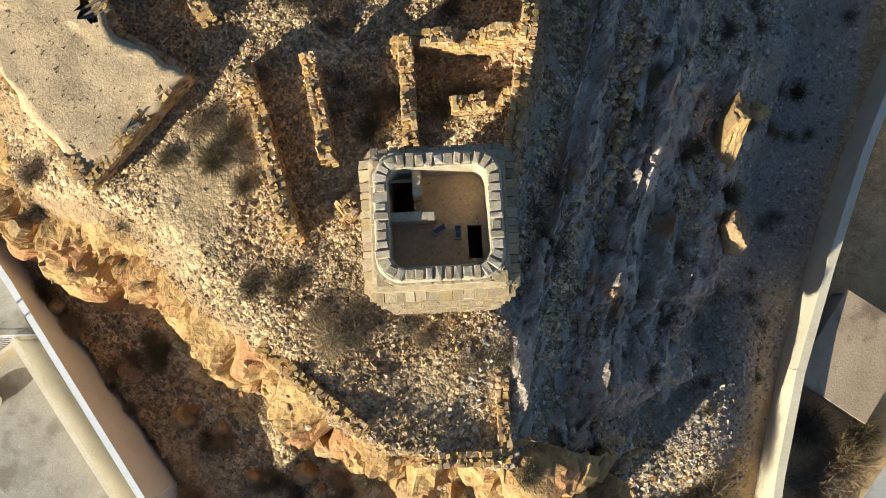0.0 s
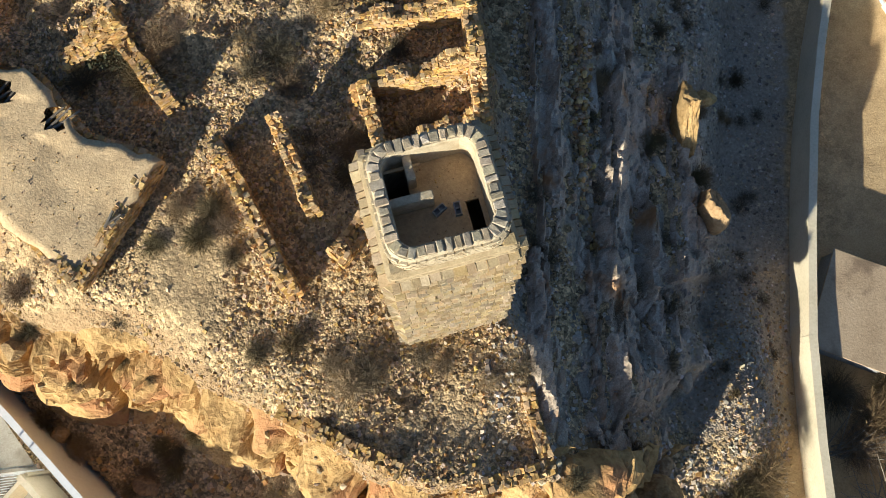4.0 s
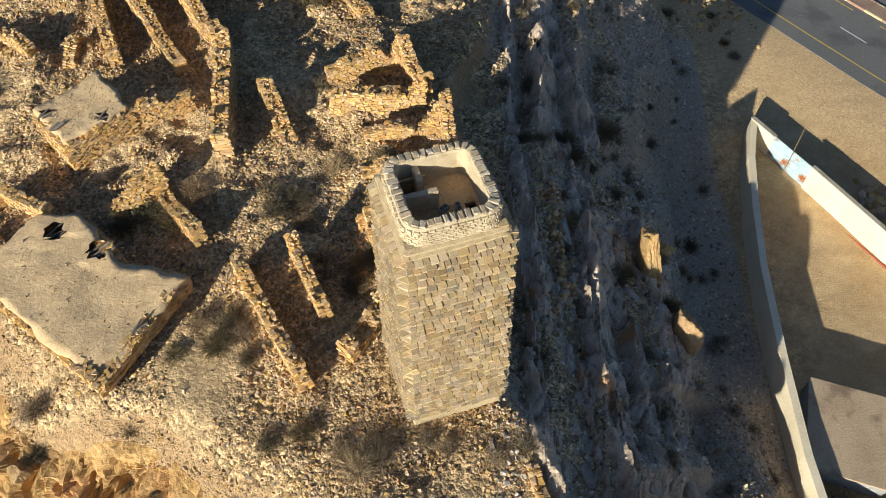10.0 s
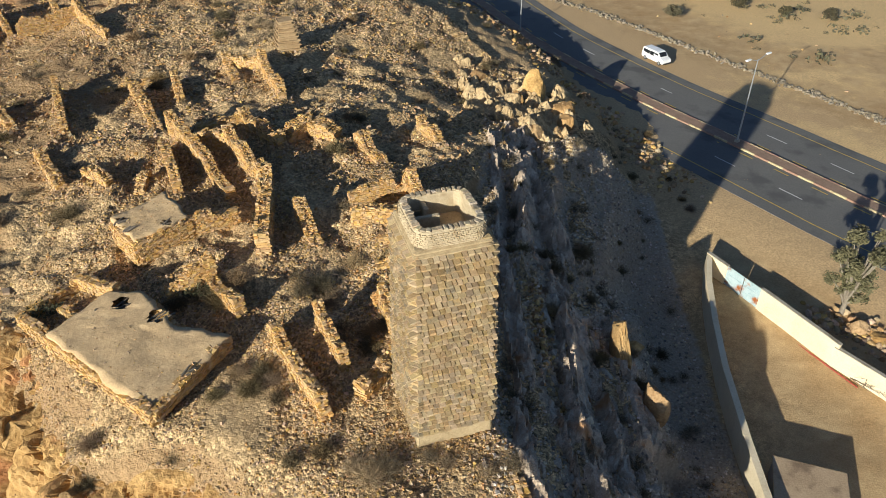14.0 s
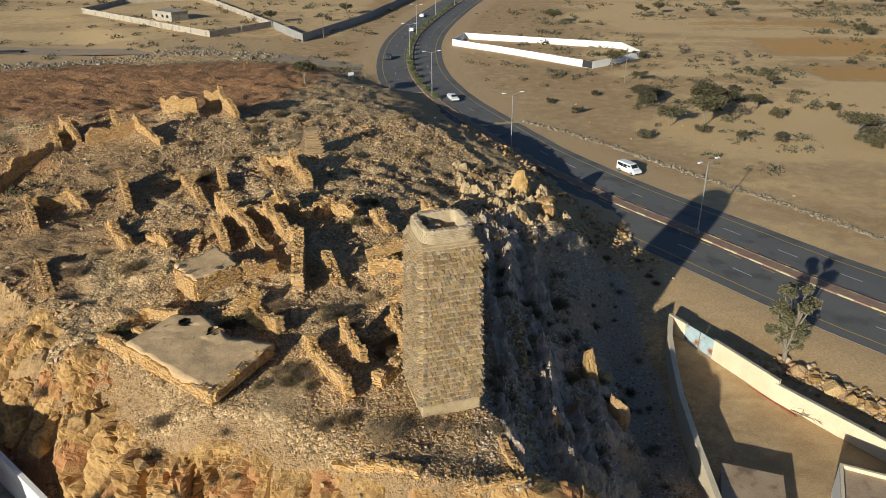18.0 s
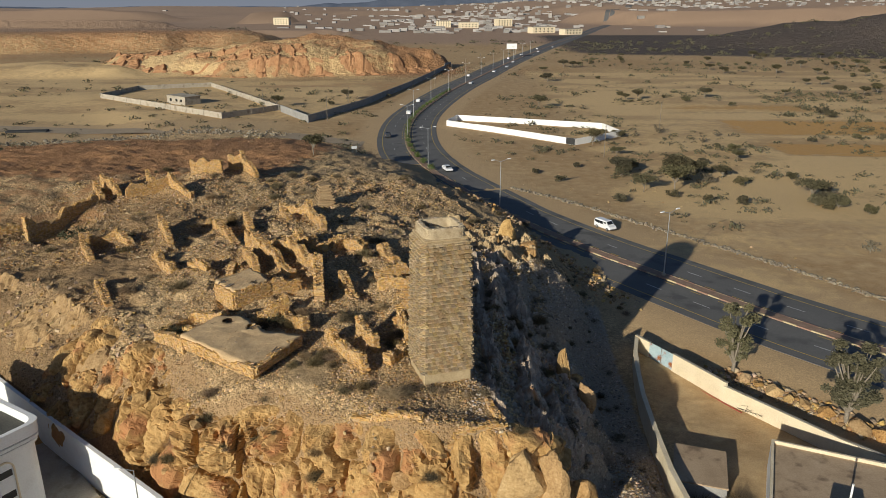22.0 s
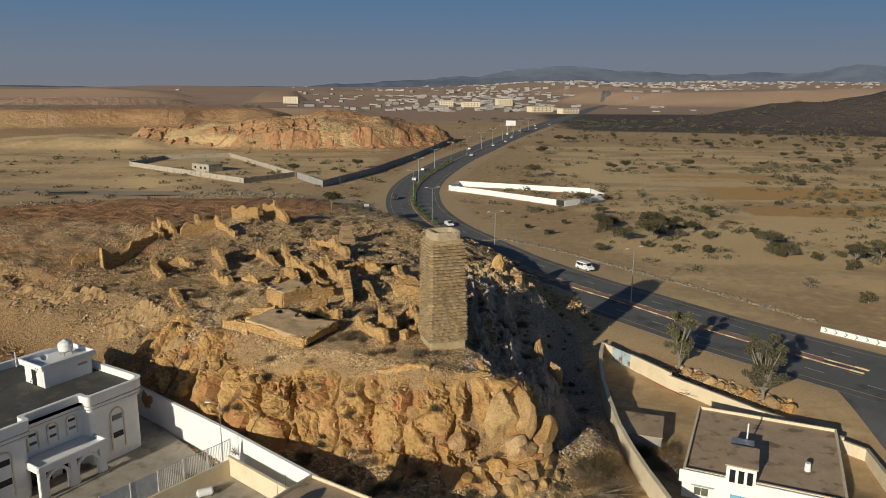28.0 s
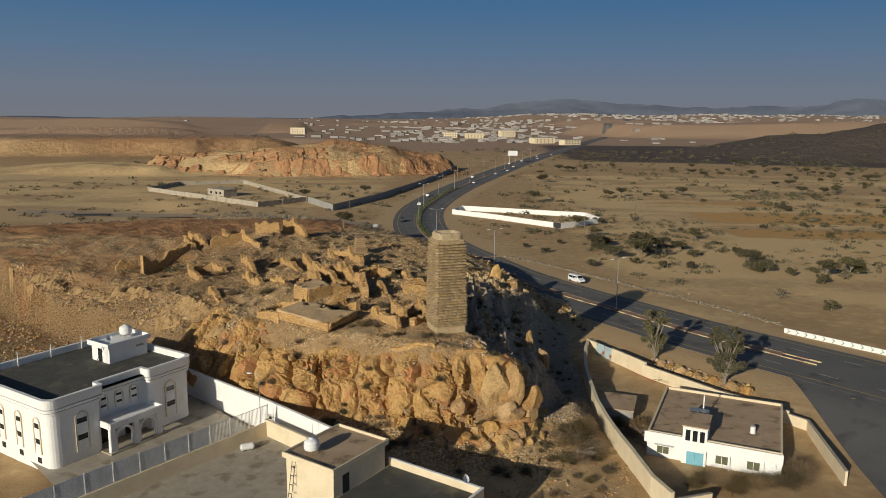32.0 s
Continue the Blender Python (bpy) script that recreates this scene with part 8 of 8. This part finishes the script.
copy_thing(green_bush, Matrix.Translation((-58, 44, ground(-58, 44))) @ Matrix.Diagonal((2.2, 2.2, 1.6, 1)))
# scrub over the plain
sx, sy = r.uniform(-330, 460, 10200), np.r_[r.uniform(66, 330, 7000), r.uniform(300, 900, 3200)]
ok = (off_road(sx, sy) > 15) & (vnoise(sx / 26, sy / 26, 83) > 0.42) & (off_brow(sx, sy)[0] > 6) & (r.uniform(0, 1, 10200) < np.where(sx > 20, 1.0, 0.3))
sx, sy = sx[ok], sy[ok]
sz = (0.3 + 1.2 * r.uniform(0, 1, len(sx)) ** 2) * (1 + sy / 450)
pts = on_ground(sx, sy)
q = np.array([(-1, -0.5, 0), (1, -0.5, 0), (1, 0.5, 0), (-1, 0.5, 0)])
rep = 22
d = r.normal(0, 1, (len(sx), rep, 3))
d[..., 2] = np.abs(d[..., 2])
d /= np.linalg.norm(d, axis=-1)[..., None]
c = pts[:, None] + d * (sz[:, None, None] * r.uniform(0.4, 1, (len(sx), rep, 1))) * (1.3, 1.3, 0.8)
t = turns(r, len(sx) * rep, 0.9)
v = np.einsum("nij,kj->nki", t, q) * np.repeat(sz * 0.2, rep)[:, None, None] + c.reshape(-1, 1, 3)
tagged(many("scrub", v, [(0, 1, 2, 3)], M["scrub_leaf"]), "low grey-green scrub dotted over the plain", "scrub", kind="stuff")

def branch_pile(x, y, heading, long, seed, label):
    r_ = np.random.default_rng(seed)
    b_ = thing("branch_pile", (x, y, ground(x, y)), heading, label, "branches", "branch piles")
    for _ in range(16):
        a = r_.normal(0, 0.45)
        p0 = np.array((r_.normal(-0.3 * long, 0.4), r_.normal(0, 0.5), r_.uniform(0.05, 0.3)))
        p1 = p0 + long * r_.uniform(0.6, 1.1) * np.array((math.cos(a), math.sin(a), r_.uniform(0.05, 0.4)))
        bm = rods(p0, p1, 0.05, 0.015, 5)
        for _ in range(3):
            u = r_.uniform(0.4, 0.95)
            q = p0 + (p1 - p0) * u
            rod(bm, q, q + r_.normal(0, 0.45, 3) * (1, 1, 0.6), 0.022, 0.008, 4)
        part("branch", bm, M["bark"], b_)
    return b_


branch_pile(23.6, -5.4, 0.6, 3.4, 1, "pile of dead grey branches in the garden")
branch_pile(25.4, -8.0, 1.9, 3.0, 2, "tangle of dead branches beside the white house")
branch_pile(16.4, -13.4, -0.4, 3.6, 3, "dead grey branches lying on the gravel heap")
branch_pile(33.0, 15.4, -1.0, 2.2, 4, "heap of cut sticks at the foot of the road wall")

# ---- distance ----
r = np.random.default_rng(51)
# house walls dulled in colour to suggest haze at this distance
M["town_wall"] = material("town_wall", (0.20, 0.18, 0.16), (0.28, 0.26, 0.24), (0.40, 0.38, 0.36), 0.01, 0.4, 0.9, 0.0, 0.3, island=True)
n = 1000
dep = np.r_[r.uniform(1250, 2400, 220), r.uniform(2300, 4200, 780)]
ang = np.r_[r.normal(0.0, 0.11, 220), r.normal(0.28, 0.2, 780)]
bx, by = dep * ang, dep - 90
sz = np.c_[r.uniform(4, 11, n), r.uniform(4, 9, n), r.uniform(2, 5.5, n) * (1 + (dep > 2300) * 0.4)]
clear = off_road(bx, by) > 28
bx, by, sz = bx[clear], by[clear], sz[clear]
v = BOX_V[None] * sz[:, None] + on_ground(bx, by)[:, None]
tagged(many("town", v, BOX_F, M["town_wall"]), "pale flat-roofed houses of a distant town", "town", kind="stuff")
for k, (x, y, hx, hy, hz) in enumerate([(-400, 1520, 16, 10, 14), (-60, 1450, 14, 9, 12), (-10, 1420, 18, 10, 10), (60, 1500, 16, 10, 14), (110, 1180, 20, 10, 9), (150, 1120, 16, 8, 8)]):
    b_ = thing("distant_block", (x, y, ground(x, y)), 0.1 * k, "pale ochre apartment block on the edge of town", "building", "distant blocks")
    part("wall_block", boxed(-hx, hx, -hy, hy, -2, hz, 0.1), M["cream_paint"], b_)
    part("roof_rim", boxed(-hx - 0.4, hx + 0.4, -hy - 0.4, hy + 0.4, hz + 0.01, hz + 0.8), M["concrete"], b_)
    for i in range(5):
        for j in range(int(hz / 4)):
            part("window", boxed(-hx + (i + 0.6) * hx * 0.36, -hx + (i + 0.6) * hx * 0.36 + 2, -hy - 0.1, -hy, 1.5 + j * 4, 3.5 + j * 4), M["dark_glass"], b_)
# distance haze is put into the mountains' blue-grey base colour
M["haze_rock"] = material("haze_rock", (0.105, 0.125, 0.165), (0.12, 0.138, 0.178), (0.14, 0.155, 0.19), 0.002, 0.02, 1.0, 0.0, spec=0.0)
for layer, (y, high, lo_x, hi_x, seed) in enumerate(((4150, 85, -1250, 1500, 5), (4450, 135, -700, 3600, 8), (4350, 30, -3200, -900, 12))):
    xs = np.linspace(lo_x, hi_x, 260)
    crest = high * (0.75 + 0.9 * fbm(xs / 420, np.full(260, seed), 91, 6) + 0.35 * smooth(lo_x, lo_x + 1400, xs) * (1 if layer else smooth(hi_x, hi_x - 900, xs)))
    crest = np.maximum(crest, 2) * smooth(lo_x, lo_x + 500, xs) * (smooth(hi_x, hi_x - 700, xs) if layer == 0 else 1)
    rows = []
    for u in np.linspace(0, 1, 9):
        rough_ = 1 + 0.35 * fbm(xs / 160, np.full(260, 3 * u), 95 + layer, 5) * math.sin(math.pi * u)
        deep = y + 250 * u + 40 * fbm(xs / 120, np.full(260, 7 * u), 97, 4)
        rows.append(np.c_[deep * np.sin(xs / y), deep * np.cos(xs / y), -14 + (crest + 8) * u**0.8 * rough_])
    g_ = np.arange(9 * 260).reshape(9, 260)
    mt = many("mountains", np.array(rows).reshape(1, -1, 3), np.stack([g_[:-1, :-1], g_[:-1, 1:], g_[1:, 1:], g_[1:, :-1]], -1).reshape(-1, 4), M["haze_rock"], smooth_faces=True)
    tagged(mt, "mountain range on the horizon, tinted hazy blue-grey", "mountains", kind="structure")

# hazy sky low over the horizon
haze = bpy.data.materials.new("horizon_haze")
haze.use_nodes = True
hn, hl = haze.node_tree.nodes, haze.node_tree.links
hn.remove(hn["Principled BSDF"])
glow, ramp, where_, split, span = hn.new("ShaderNodeEmission"), hn.new("ShaderNodeValToRGB"), hn.new("ShaderNodeNewGeometry"), hn.new("ShaderNodeSeparateXYZ"), hn.new("ShaderNodeMapRange")
span.inputs["From Min"].default_value, span.inputs["From Max"].default_value = 0, 1100
e = ramp.color_ramp.elements
e[0].position, e[0].color, e[1].position, e[1].color = 0.0, (0.215, 0.225, 0.255, 1), 1.0, (0.05, 0.15, 0.33, 1)
e.new(0.2).color = (0.19, 0.225, 0.285, 1)
e.new(0.42).color = (0.13, 0.21, 0.325, 1)
e.new(0.68).color = (0.075, 0.18, 0.335, 1)
for a, b in ((where_.outputs["Position"], split.inputs[0]), (split.outputs["Z"], span.inputs["Value"]), (span.outputs[0], ramp.inputs[0]), (ramp.outputs[0], glow.inputs[0]), (glow.outputs[0], hn["Material Output"].inputs[0])):
    hl.new(a, b)
arc = [radians(a) for a in range(-60, 61, 3)]
rows = [[(4870 * math.sin(a), 4870 * math.cos(a), z) for a in arc] for z in (-60, 200, 500, 800, 1150)]
n = len(arc)
tagged(sheet("backdrop_sky", [p for row in rows for p in row], [(j * n + i, j * n + i + 1, (j + 1) * n + i + 1, (j + 1) * n + i) for j in range(4) for i in range(n - 1)], haze), "hazy blue-grey sky above the far horizon", "sky", kind="structure")
